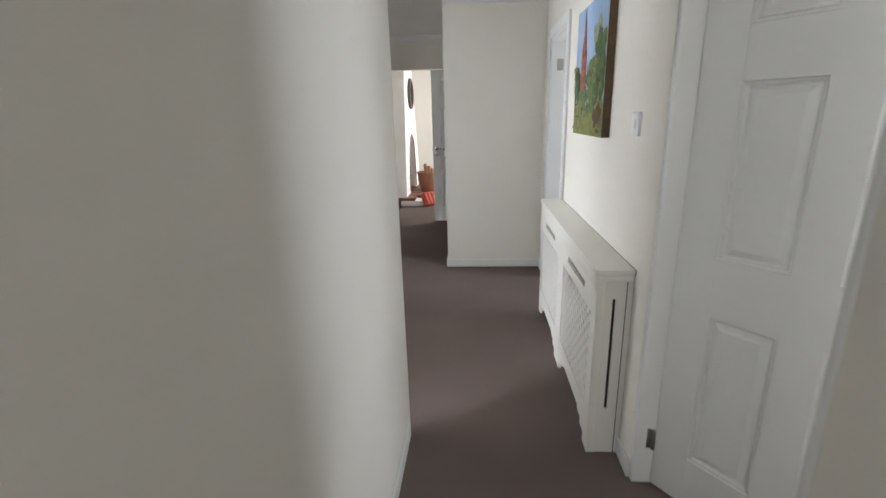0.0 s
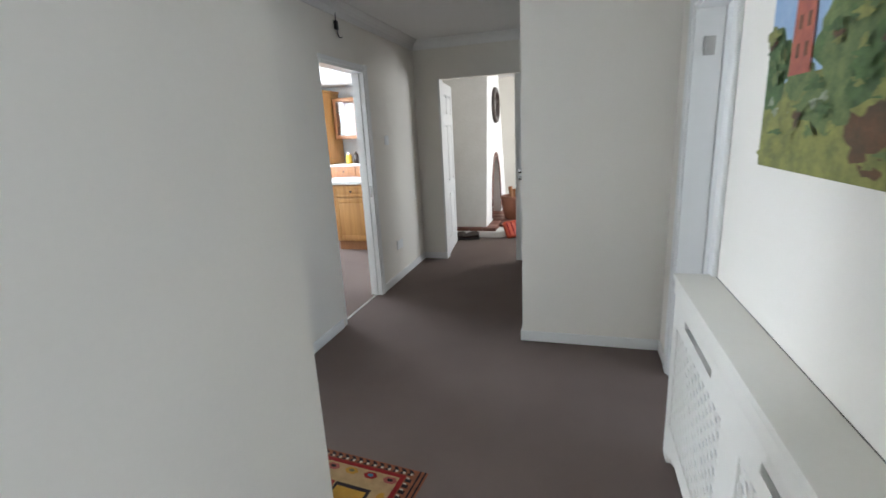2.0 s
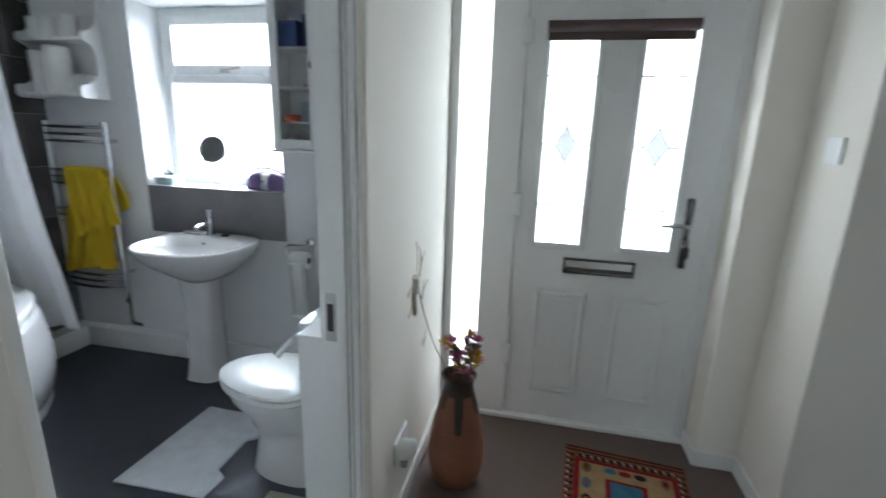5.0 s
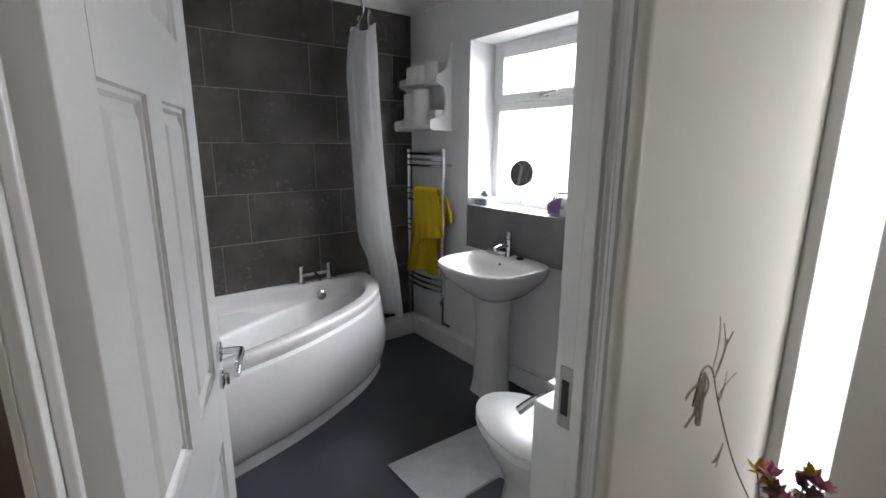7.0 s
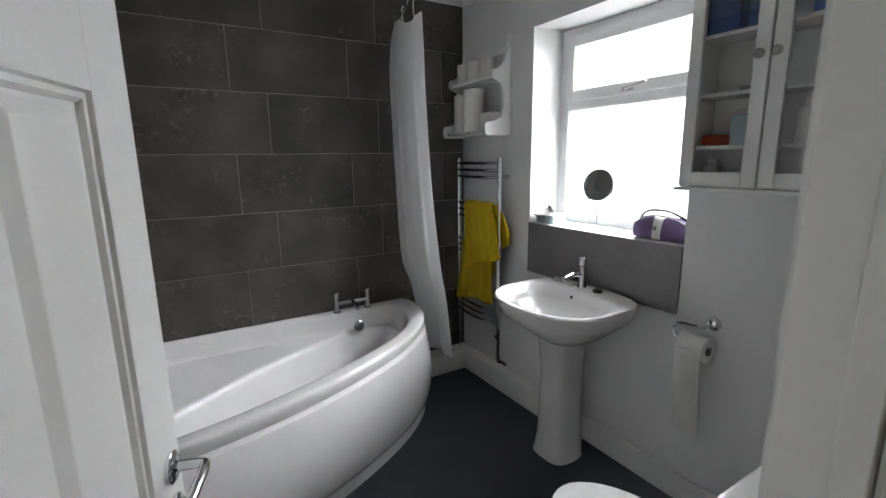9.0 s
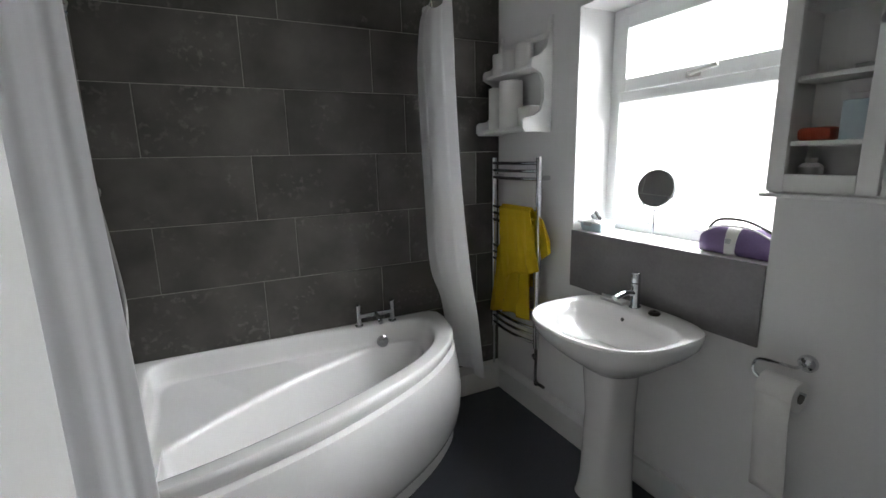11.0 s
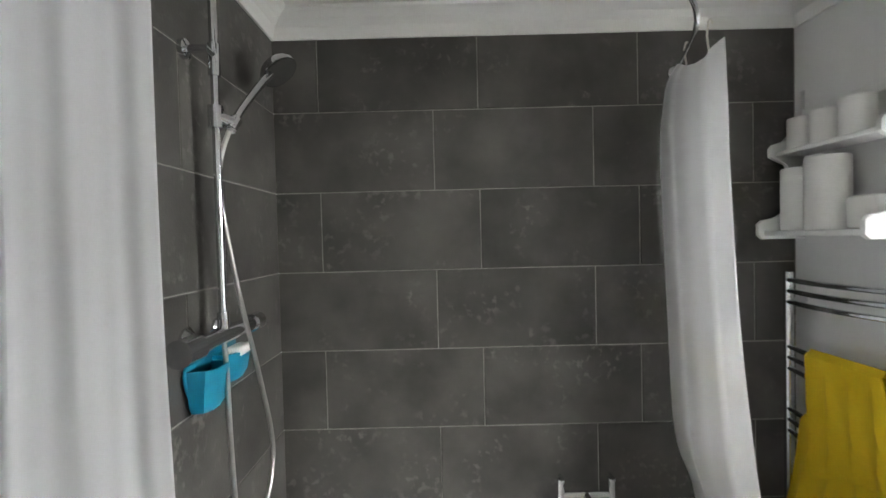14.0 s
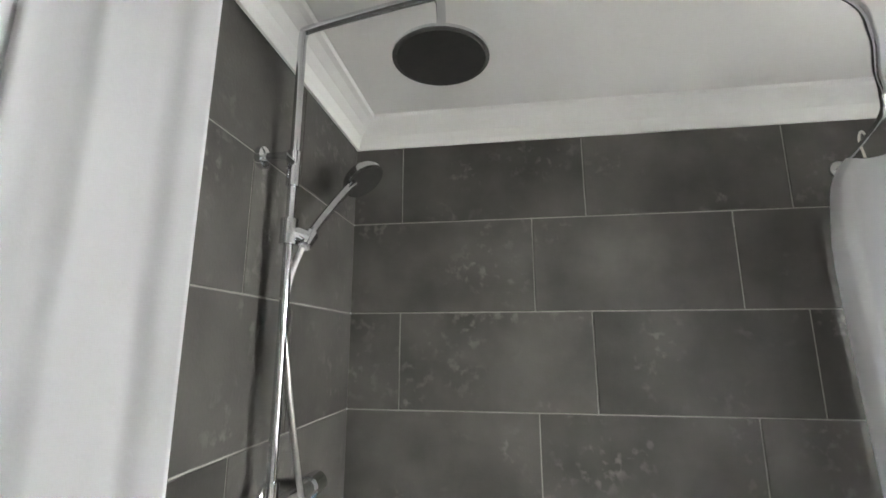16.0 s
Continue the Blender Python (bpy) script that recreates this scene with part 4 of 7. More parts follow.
# ---- shower curtains and rail ----
RAILZ = 2.235
rail = thing("curtain_rail", "bent chrome shower curtain rail fixed to the ceiling", "rail", at=(-0.7, 0.7, 2.16))
bm = bmesh.new()
tube(bm, [(-0.01, 0.985, RAILZ), (-0.35, 0.965, RAILZ), (-0.75, 0.85, RAILZ), (-1.10, 0.68, RAILZ), (-1.23, 0.56, RAILZ), (-1.335, 0.42, RAILZ), (-1.40, 0.34, RAILZ - 0.012), (-1.425, 0.285, 2.175), (-1.505, 0.012, 2.15)], 0.008, 12, 6)
part("rod", bm, M_CHROME, rail)
bm = bmesh.new()
lathe(bm, [(0, 0), (0.026, 0), (0.026, 0.010), (0.014, 0.018), (0, 0.018)], (-1.505, 0.002, 2.15), 20, pose(0, 0, 0, -90))
part("wall_flange", bm, M_CHROME, rail)


def curtain(name, label, left, right, folds, amp, seed, rings=1, hz=RAILZ, gather=1.0, crisp=0.0):
    """A gathered curtain between two hanging edges, each a few (x, y, z) knots from top to bottom."""
    rnd = random.Random(seed)
    ph = [rnd.uniform(0, 6.28) for _ in range(8)]
    cu = thing(name, label, "curtain", "shower curtains", at=(left[-1][0], left[-1][1], left[-1][2]))
    le, re = smooth_path(left, 10), smooth_path(right, 10)
    nu = 56
    bm = bmesh.new()
    grid = []
    for j, (a, b) in enumerate(zip(le, re)):
        v = j / (len(le) - 1)
        d = b - a
        nrm = Vector((-d.y, d.x, 0)).normalized()
        row = []
        for i in range(nu + 1):
            u = i / nu
            uu = u + 0.05 * math.sin(2 * math.pi * u + ph[6]) + 0.03 * math.sin(5 * math.pi * u + ph[7])
            uu = 1 - max(0.0, 1 - uu) ** gather
            wave = math.sin(2 * math.pi * folds * (uu + 0.02 * math.sin(5 * v + ph[0])) + ph[1])
            wave = (wave * (1 - crisp) + crisp * math.asin(max(-1, min(1, wave))) * 2 / math.pi) * (0.7 + 0.4 * math.sin(7 * u + ph[2])) * (1 if gather == 1 else 1.25 - 0.7 * u)
            wave += 0.13 * (1 - crisp) * math.sin(2 * math.pi * folds * 2.3 * u + ph[3] + 2 * v) * (0.25 + 0.6 * v)
            p = a + d * u + nrm * amp * (0.55 + 0.5 * v) * wave
            p.z -= 0.035 * math.sin(math.pi * u) * (1 - v) ** 8
            p.z += 0.010 * math.sin(9 * u + ph[5]) * v
            row.append(bm.verts.new((min(p.x, -0.008), p.y, p.z)))
        grid.append(row)
    loft(bm, grid, cap=False, closed=False)
    ob = part("cloth", bm, M_CURTAIN, cu)
    sol = ob.modifiers.new("thickness", "SOLIDIFY")
    sol.thickness = 0.0018
    a, b = Vector(left[0]), Vector(right[0])
    for k in range(rings):
        p = a.lerp(b, (k + 0.5) / rings)
        bm = bmesh.new()
        tube(bm, [(p.x, p.y, p.z - 0.02), (p.x + 0.006, p.y, p.z + 0.03), (p.x, p.y + 0.004, hz + 0.012), (p.x - 0.012, p.y, hz)], 0.003, 6, 4)
        part("hook", bm, M_SATIN, cu, "pale curtain hook")
    return cu


curtain("shower_curtain", "white shower curtain gathered against the tiled wall over the bath edge",
        [(-0.014, 1.12, RAILZ - 0.05), (-0.014, 1.13, 1.5), (-0.014, 1.16, 0.9), (-0.02, 1.18, 0.15)],
        [(-0.185, 1.005, RAILZ - 0.05), (-0.19, 1.015, 1.5), (-0.21, 1.025, 0.9), (-0.225, 1.045, 0.15)], 3, 0.013, 3, 2, gather=1.9, crisp=0.35)
curtain("shower_curtain", "white shower curtain bunched at the tap end, hanging outside the bath",
        [(-1.470, 0.09, 2.155), (-1.462, 0.06, 2.13), (-1.455, 0.03, 2.075), (-1.446, 0.016, 1.936), (-1.445, 0.016, 1.881), (-1.446, 0.016, 1.784), (-1.462, 0.018, 1.274), (-1.478, 0.03, 0.814), (-1.512, 0.09, 0.62), (-1.530, 0.16, 0.30)],
        [(-1.436, 0.41, 2.112), (-1.437, 0.41, 2.075), (-1.44, 0.41, 2.01), (-1.445, 0.41, 1.90), (-1.447, 0.41, 1.85), (-1.45, 0.41, 1.76), (-1.475, 0.41, 1.3), (-1.515, 0.42, 0.85), (-1.545, 0.43, 0.62), (-1.575, 0.44, 0.29)], 2.2, 0.019, 8, 2, 2.185, crisp=0.75)

# ---- basin ----
bs = thing("basin", "white ceramic wash basin on a full pedestal", "basin", at=(-1.74, 1.10, 0.004))
bcx, bcy, brz = -1.948, 1.095, 0.805


def basin_ring(hw, front, back, z, p=2.3, n=44):
    """A rounded D outline from the wall."""
    out = []
    for i in range(n):
        a = 2 * math.pi * i / n
        c, s = math.cos(a), math.sin(a)
        y = 0.04 + hw * (abs(s) ** (2 / p)) * (1 if s >= 0 else -1)
        if c >= 0:
            x = back + (front - back) * 0.5 + (front - back) * 0.5 * abs(c) ** (2 / p)
        else:
            x = back + (front - back) * 0.5 - (front - back) * 0.5 * abs(c) ** (2 / 5.0)
        out.append((bcx + x, bcy + y, z))
    return out


bm = bmesh.new()
rr = [basin_ring(0.10, 0.30, 0.02, 0.60), basin_ring(0.15, 0.36, 0.005, 0.64), basin_ring(0.225, 0.44, 0.0, 0.70), basin_ring(0.27, 0.485, 0.0, 0.745), basin_ring(0.287, 0.503, 0.0, 0.78),
      basin_ring(0.29, 0.508, 0.0, 0.797), basin_ring(0.286, 0.503, 0.002, brz), basin_ring(0.27, 0.487, 0.105, brz + 0.001), basin_ring(0.255, 0.472, 0.12, brz - 0.008),
      basin_ring(0.235, 0.45, 0.135, brz - 0.05), basin_ring(0.19, 0.41, 0.16, brz - 0.10), basin_ring(0.11, 0.36, 0.2, brz - 0.13), basin_ring(0.03, 0.30, 0.25, brz - 0.137)]
loft(bm, [[bm.verts.new(p) for p in r] for r in rr])
part("bowl", bm, M_CERAMIC, bs)
bm = bmesh.new()
rings = []
for z, w, f in ((0.004, 0.105, 0.30), (0.02, 0.10, 0.295), (0.10, 0.09, 0.285), (0.40, 0.082, 0.275), (0.60, 0.095, 0.29), (0.68, 0.12, 0.32)):
    rings.append([bm.verts.new((bcx + 0.075 + (f - 0.09) * (0.5 + 0.5 * math.cos(a) * (1 if math.cos(a) < 0 else abs(math.cos(a)) ** -0.35 if abs(math.cos(a)) > 0.05 else 1)), bcy + w * math.sin(a) * (abs(math.sin(a)) ** -0.4 if abs(math.sin(a)) > 0.05 else 1), z)) for a in (2 * math.pi * i / 28 for i in range(28))])
loft(bm, rings)
part("pedestal", bm, M_CERAMIC, bs)
bm = bmesh.new()
lathe(bm, [(0, 0), (0.02, 0), (0.02, 0.004), (0, 0.006)], (bcx + 0.27, bcy, brz - 0.136), 20)
part("waste", bm, M_CHROME, bs, "chrome waste")
bm = bmesh.new()
lathe(bm, [(0, 0), (0.008, 0), (0.008, 0.003), (0, 0.003)], (bcx + 0.128, bcy, brz - 0.035), 14, pose(0, 0, 0, 0, 75))
part("overflow", bm, M_BLACK, bs, "dark overflow hole")
tp = thing("basin_tap", "chrome single lever basin mixer tap", "tap", at=(-1.895, bcy - 0.01, brz))
bm = bmesh.new()
lathe(bm, [(0, 0), (0.024, 0), (0.024, 0.006), (0.019, 0.012), (0.018, 0.10), (0.0, 0.10)], (-1.895, bcy - 0.012, brz), 20)
tube(bm, [(-1.89, bcy - 0.012, brz + 0.06), (-1.84, bcy - 0.012, brz + 0.068), (-1.785, bcy - 0.012, brz + 0.055)], 0.0125, 12, 4)
bdy = part("body", bm, M_CHROME, tp)
bm = bmesh.new()
lathe(bm, [(0, 0), (0.018, 0), (0.018, 0.035), (0.012, 0.04), (0, 0.04)], (-1.895, bcy - 0.012, brz + 0.104), 20)
part("lever", bm, M_CHROME, tp)
td = thing("soap_dish", "small white soap dish and metal clip on the basin ledge", "dish", at=(-1.88, 0.96, brz))
part("dish", boxes([(-1.91, -1.855, 0.935, 1.055, brz + 0.001, brz + 0.016)], 0.006), M_CERAMIC, td)
bm = bmesh.new()
tube(bm, [(-1.90, 0.91, brz + 0.008), (-1.86, 0.98, brz + 0.022), (-1.875, 1.02, brz + 0.022)], 0.006, 8, 3)
part("clip", bm, M_STEEL, td)
pl = thing("basin_plug", "dark plug lying on the basin ledge", "plug", at=(-1.88, 1.19, brz))
bm = bmesh.new()
lathe(bm, [(0, 0.0), (0.02, 0.0), (0.023, 0.006), (0.018, 0.013), (0.006, 0.014), (0, 0.02)], (-1.885, 1.185, brz + 0.001), 18)
part("plug", bm, M_DARKCLAY, pl)

# ---- toilet ----
tx = -1.19
wc = thing("toilet", "white close-coupled toilet with lid closed", "toilet", at=(tx, 2.0, 0.004))


def egg(cx, cy, w, l0, l1, z, n=36):
    """An egg outline: round front towards -y, straighter back."""
    return [(cx + w * math.sin(a) * (0.9 + 0.1 * math.cos(a)), cy + (l0 if math.cos(a) < 0 else l1) * (abs(math.cos(a)) ** 0.9) * (1 if math.cos(a) > 0 else -1), z) for a in (2 * math.pi * i / n for i in range(n))]


bm = bmesh.new()
loft(bm, [[bm.verts.new(p) for p in r] for r in (egg(tx, 1.98, 0.115, 0.20, 0.16, 0.004), egg(tx, 1.98, 0.11, 0.19, 0.16, 0.05), egg(tx, 1.97, 0.095, 0.16, 0.17, 0.17), egg(tx, 1.95, 0.12, 0.18, 0.19, 0.26),
                                                 egg(tx, 1.94, 0.165, 0.235, 0.20, 0.34), egg(tx, 1.94, 0.18, 0.25, 0.20, 0.385), egg(tx, 1.94, 0.178, 0.248, 0.20, 0.395))])
part("pan", bm, M_CERAMIC, wc)
bm = bmesh.new()
loft(bm, [[bm.verts.new(p) for p in r] for r in (egg(tx, 1.94, 0.182, 0.262, 0.185, 0.397), egg(tx, 1.94, 0.192, 0.272, 0.19, 0.402), egg(tx, 1.94, 0.193, 0.273, 0.19, 0.415), egg(tx, 1.94, 0.186, 0.266, 0.186, 0.421))])
part("seat", bm, M_GLOSS, wc)
bm = bmesh.new()
loft(bm, [[bm.verts.new(p) for p in r] for r in (egg(tx, 1.94, 0.186, 0.266, 0.185, 0.425), egg(tx, 1.94, 0.193, 0.273, 0.19, 0.431), egg(tx, 1.94, 0.193, 0.273, 0.19, 0.441), egg(tx, 1.94, 0.183, 0.262, 0.185, 0.449), egg(tx, 1.94, 0.10, 0.15, 0.12, 0.454))])
part("lid", bm, M_GLOSS, wc, "glossy white closed lid")
bm = bmesh.new()
rings = [[bm.verts.new((tx + sx2 * w, y, z)) for sx2, y in ((-1, 2.306), (1, 2.306), (1, 2.17 - b), (0.8, 2.145 - b), (-0.8, 2.145 - b), (-1, 2.17 - b))] for w, z, b in ((0.17, 0.39, 0.0), (0.19, 0.45, 0.0), (0.20, 0.74, 0.005))]
loft(bm, rings)
part("cistern", bm, M_CERAMIC, wc)
part("cistern_lid", boxes([(tx - 0.21, tx + 0.21, 2.13, 2.308, 0.741, 0.775)], 0.010, seg=3), M_CERAMIC, wc)
bm = bmesh.new()
tube(bm, [(tx + 0.17, 2.15, 0.715), (tx + 0.174, 2.118, 0.715), (-0.992, 2.098, 0.702)], 0.009, 10, 4)
tube(bm, [(-0.994, 2.10, 0.704), (-0.976, 2.08, 0.682), (-0.957, 2.06, 0.655)], 0.012, 12, 3, 0.014)
part("flush_lever", bm, M_CHROME, wc, "chrome flush lever")
for s in (-1, 1):
    part("seat_hinge", boxes([(tx + s * 0.07 - 0.02, tx + s * 0.07 + 0.02, 2.115, 2.145, 0.398, 0.425)], 0.006), M_CHROME, wc, "chrome seat hinge")


structure("pipe_boxing", boxes([(-0.984, -0.850, 2.205, 2.309, 0.004, 0.80)], 0.003), M_GLOSS, "white painted pipe boxing between toilet and doorway", "boxing")


def floor_mat(name, label, pts, material, h=0.012):
    t = thing(name, label, "mat", at=(pts[0][0], pts[0][1], 0.005))
    bm = bmesh.new()
    prism(bm, pts, "z", 0.0045, 0.0045 + h, 0.005)
    part("tufted_top", bm, material, t)
    return t


floor_mat("bath_mat", "white tufted bath mat on the dark floor", [(-1.47, 1.33), (-0.935, 1.31), (-0.945, 1.71), (-1.06, 1.72), (-1.09, 1.66), (-1.29, 1.66), (-1.32, 1.72), (-1.46, 1.72)], M_MAT)
floor_mat("pedestal_mat", "small beige mat beside the toilet", [(-1.04, 1.94), (-0.86, 1.94), (-0.86, 2.195), (-1.04, 2.195)], M_BEIGEMAT)

# ---- wall cabinet ----
wcab = thing("wall_cabinet", "white bathroom wall cabinet with two glazed doors", "cabinet", at=(-1.88, 1.79, 1.30))
CX0, CX1, CY0, CY1, CZ0, CZ1 = -1.957, -1.81, 1.575, 2.065, 1.30, 2.06
part("body", boxes([(CX0, CX1, CY0, CY0 + 0.016, CZ0, CZ1), (CX0, CX1, CY1 - 0.016, CY1, CZ0, CZ1), (CX0, CX1, CY0 + 0.016, CY1 - 0.016, CZ0, CZ0 + 0.016),
                    (CX0, CX1, CY0 + 0.016, CY1 - 0.016, CZ1 - 0.016, CZ1), (CX0, CX0 + 0.006, CY0 + 0.016, CY1 - 0.016, CZ0 + 0.016, CZ1 - 0.016)]), M_GLOSS, wcab, smooth=False)
part("base_moulding", boxes([(CX0, CX1 + 0.028, CY0 - 0.01, CY1 + 0.01, CZ0 - 0.012, CZ0)], 0.004), M_GLOSS, wcab)
part("cornice", boxes([(CX0, CX1 + 0.028, CY0 - 0.01, CY1 + 0.01, CZ1, CZ1 + 0.02)], 0.006), M_GLOSS, wcab)
SH = (1.435, 1.60, 1.78)
for z in SH:
    part("shelf", boxes([(CX0 + 0.006, CX1 - 0.012, CY0 + 0.016, CY1 - 0.016, z - 0.012, z)], 0.001), M_GLOSS, wcab)
for y0, y1, k in ((CY0 + 0.002, 1.817, 1), (1.823, CY1 - 0.002, -1)):
    s = 0.042
    d = part("door", boxes([(CX1 + 0.001, CX1 + 0.018, y0, y0 + s, CZ0 + 0.004, CZ1 - 0.004), (CX1 + 0.001, CX1 + 0.018, y1 - s, y1, CZ0 + 0.004, CZ1 - 0.004),
                            (CX1 + 0.001, CX1 + 0.018, y0 + s, y1 - s, CZ0 + 0.004, CZ0 + 0.05), (CX1 + 0.001, CX1 + 0.018, y0 + s, y1 - s, CZ1 - 0.05, CZ1 - 0.004)], 0.003), M_GLOSS, wcab)
    g = part("pane", boxes([(CX1 + 0.006, CX1 + 0.010, y0 + s - 0.003, y1 - s + 0.003, CZ0 + 0.047, CZ1 - 0.047)]), M_GLASS, d, "clear glass pane", smooth=False)
    g.visible_shadow = False
    bm = bmesh.new()
    yk = y1 - 0.02 if k > 0 else y0 + 0.02
    lathe(bm, [(0, 0), (0.006, 0), (0.006, 0.01), (0.014, 0.016), (0.014, 0.022), (0.007, 0.028), (0, 0.028)], (CX1 + 0.018, yk, 1.69), 18, pose(0, 0, 0, 0, 90))
    part("knob", bm, M_STEEL, d, "dull metal knob")


def carton(name, label, cat, x0, x1, y0, y1, z0, z1, m, b=0.004):
    t = thing(name, label, cat, at=((x0 + x1) / 2, (y0 + y1) / 2, z0))
    part("body", boxes([(x0, x1, y0, y1, z0, z1)], b), m, t)
    return t


def bottle(name, label, x, y, z, r, h, m, capm=M_SATIN):
    t = thing(name, label, "bottle", at=(x, y, z))
    bm = bmesh.new()
    lathe(bm, [(0, 0), (r * 0.9, 0), (r, 0.006), (r, h * 0.68), (r * 0.75, h * 0.78), (r * 0.42, h * 0.83), (r * 0.42, h * 0.86), (0, h * 0.86)], (x, y, z), 18)
    part("body", bm, m, t)
    bm = bmesh.new()
    lathe(bm, [(0, 0), (r * 0.5, 0), (r * 0.5, h * 0.13), (0, h * 0.14)], (x, y, z + h * 0.86), 14)
    part("cap", bm, capm, t)
    return t


carton("storage_box", "dark blue packaging box on the cabinet shelf", "box", -1.92, -1.84, 1.60, 1.70, 1.78, 1.90, M_BLUE)
carton("storage_box", "tall dark blue carton on the cabinet shelf", "box", -1.93, -1.86, 1.715, 1.765, 1.78, 1.93, M_BLUE)
bottle("toiletry_bottle", "slim dark bottle on the upper cabinet shelf", -1.87, 1.785, 1.78, 0.014, 0.12, M_BLACK)
carton("razor_case", "flat grey case on the cabinet shelf", "case", -1.88, -1.84, 1.72, 1.80, 1.60, 1.612, M_GREYTILE, 0.002)
carton("soap_box", "orange-red plastic soap box on the cabinet shelf", "box", -1.90, -1.84, 1.61, 1.69, 1.435, 1.47, M_ORANGE, 0.012)
carton("medicine_carton", "white and pale blue medicine carton", "box", -1.89, -1.84, 1.705, 1.765, 1.435, 1.53, M_PALEBLUE)
carton("medicine_carton", "plain white carton on the cabinet shelf", "box", -1.93, -1.90, 1.69, 1.75, 1.435, 1.55, M_PAPER)
bottle("toiletry_jar", "small white jar with lid at the cabinet bottom", -1.875, 1.64, 1.316, 0.028, 0.075, M_CERAMIC)
bottle("toiletry_bottle", "white bottle behind the second cabinet door", -1.88, 1.90, 1.435, 0.028, 0.13, M_PAPER)
bottle("toiletry_bottle", "blue bottle behind the second cabinet door", -1.88, 1.97, 1.435, 0.024, 0.12, M_BLUE)
carton("storage_box", "blue box behind the second cabinet door", "box", -1.92, -1.84, 1.89, 1.99, 1.78, 1.90, M_BLUE)

# ---- towel radiator and towel ----
tr = thing("towel_radiator", "chrome ladder towel radiator on the wall", "radiator", at=(-1.9, 0.26, 0.39))
for y in (0.045, 0.462):
    bm = bmesh.new()
    tube(bm, [(-1.895, y, 0.39), (-1.895, y, 1.405)], 0.016, 16)
    part("upright", bm, M_CHROME, tr)
    for zb in (1.30, 0.52):
        bm = bmesh.new()
        tube(bm, [(-1.957, y, zb), (-1.905, y, zb)], 0.012, 12)
        part("wall_bracket", bm, M_CHROME, tr)
for z in (1.375, 1.335, 1.295, 1.13, 1.09, 1.05, 0.90, 0.86, 0.82, 0.60, 0.50, 0.46, 0.42):
    bm = bmesh.new()
    tube(bm, [(-1.893, 0.045, z), (-1.872, 0.15, z), (-1.866, 0.255, z), (-1.872, 0.36, z), (-1.893, 0.462, z)], 0.0095, 10, 3)
    part("bar", bm, M_CHROME, tr)
bm = bmesh.new()
tube(bm, [(-1.895, 0.462, 0.39), (-1.895, 0.462, 0.30), (-1.895, 0.462, 0.20), (-1.905, 0.50, 0.185), (-1.92, 0.50, 0.17)], 0.009, 10, 2)
tube(bm, [(-1.895, 0.462, 0.33), (-1.895, 0.44, 0.345)], 0.013, 10)
tube(bm, [(-1.895, 0.462, 0.20), (-1.87, 0.50, 0.205)], 0.012, 10)
part("valve", bm, M_BLACKCHROME, tr, "dark metal valve and pipe")
bm = bmesh.new()
tube(bm, [(-1.895, 0.045, 0.39), (-1.895, 0.045, 0.14)], 0.008, 10)
part("pipe", bm, M_CHROME, tr)


def towel(name, label, top, tops, lefts, rights, back, seed, out=0.0):
    """A towel folded over a bar. tops: its y range on the bar; lefts, rights: y and z of the front fall's lower corners."""
    rnd = random.Random(seed)
    ph = [rnd.uniform(0, 6.28) for _ in range(6)]
    t = thing(name, label, "towel", at=(-1.87, (tops[0] + tops[1]) / 2, top))
    bm = bmesh.new()
    grid = []
    nu, nb, nf = 40, 10, 34
    for j in range(-nb, nf + 1):
        row = []
        for i in range(nu + 1):
            u = i / nu
            v = j / nf if j > 0 else j / nb
            if v >= 0:
                fan = v ** 0.8
                f1 = math.sin(2 * math.pi * (1.7 * u + 0.12 * v) + ph[0])
                crease = 0.017 * (1 - abs(f1) ** 0.6 * 2) * fan + 0.006 * math.sin(15 * u + ph[1] + 3 * v) * v + 0.003 * math.sin(31 * u + ph[2] - 5 * v) * v
                y = (tops[0] + (tops[1] - tops[0]) * u) * (1 - v) + (lefts[0] + (rights[0] - lefts[0]) * u) * v + 0.010 * math.sin(4 * v + ph[3]) * v * (1 - v)
                z = top * (1 - v) + (lefts[1] + (rights[1] - lefts[1]) * u) * v + 0.010 * math.sin(7 * u + ph[4]) * v
                x = -1.852 + out + crease + 0.012 * v
                if j == 0:
                    x, z = -1.866 + out * 0.5, top + 0.008
            else:
                y = tops[0] + (tops[1] - tops[0]) * u
                z = top + back * v
                x = -1.884 + 0.003 * math.sin(9 * u + ph[5])
            row.append(bm.verts.new((x, y, z)))
        grid.append(row)
    loft(bm, grid, cap=False, closed=False)
    ob = part("cloth", bm, M_TOWEL, t)
    m = ob.modifiers.new("thickness", "SOLIDIFY")
    m.thickness = 0.006
    m.offset = 0
    return t


towel("hand_towel", "mustard yellow towel folded over the upper radiator bars", 1.145, (0.19, 0.455), (0.235, 0.745), (0.535, 0.845), 0.22, 2, 0.014)
towel("bath_towel", "mustard yellow towel hanging lower on the radiator", 0.912, (0.155, 0.44), (0.075, 0.515), (0.465, 0.565), 0.18, 5)
bm = bmesh.new()
loft(bm, [[bm.verts.new(p) for p in r] for r in ([(-1.90, 0.478, 1.10), (-1.885, 0.482, 1.11), (-1.885, 0.50, 1.10), (-1.90, 0.495, 1.09)], [(-1.915, 0.482, 0.98), (-1.885, 0.488, 0.97), (-1.885, 0.545, 0.99), (-1.91, 0.54, 0.99)], [(-1.915, 0.49, 0.90), (-1.89, 0.495, 0.885), (-1.89, 0.55, 0.92), (-1.91, 0.545, 0.93)])])
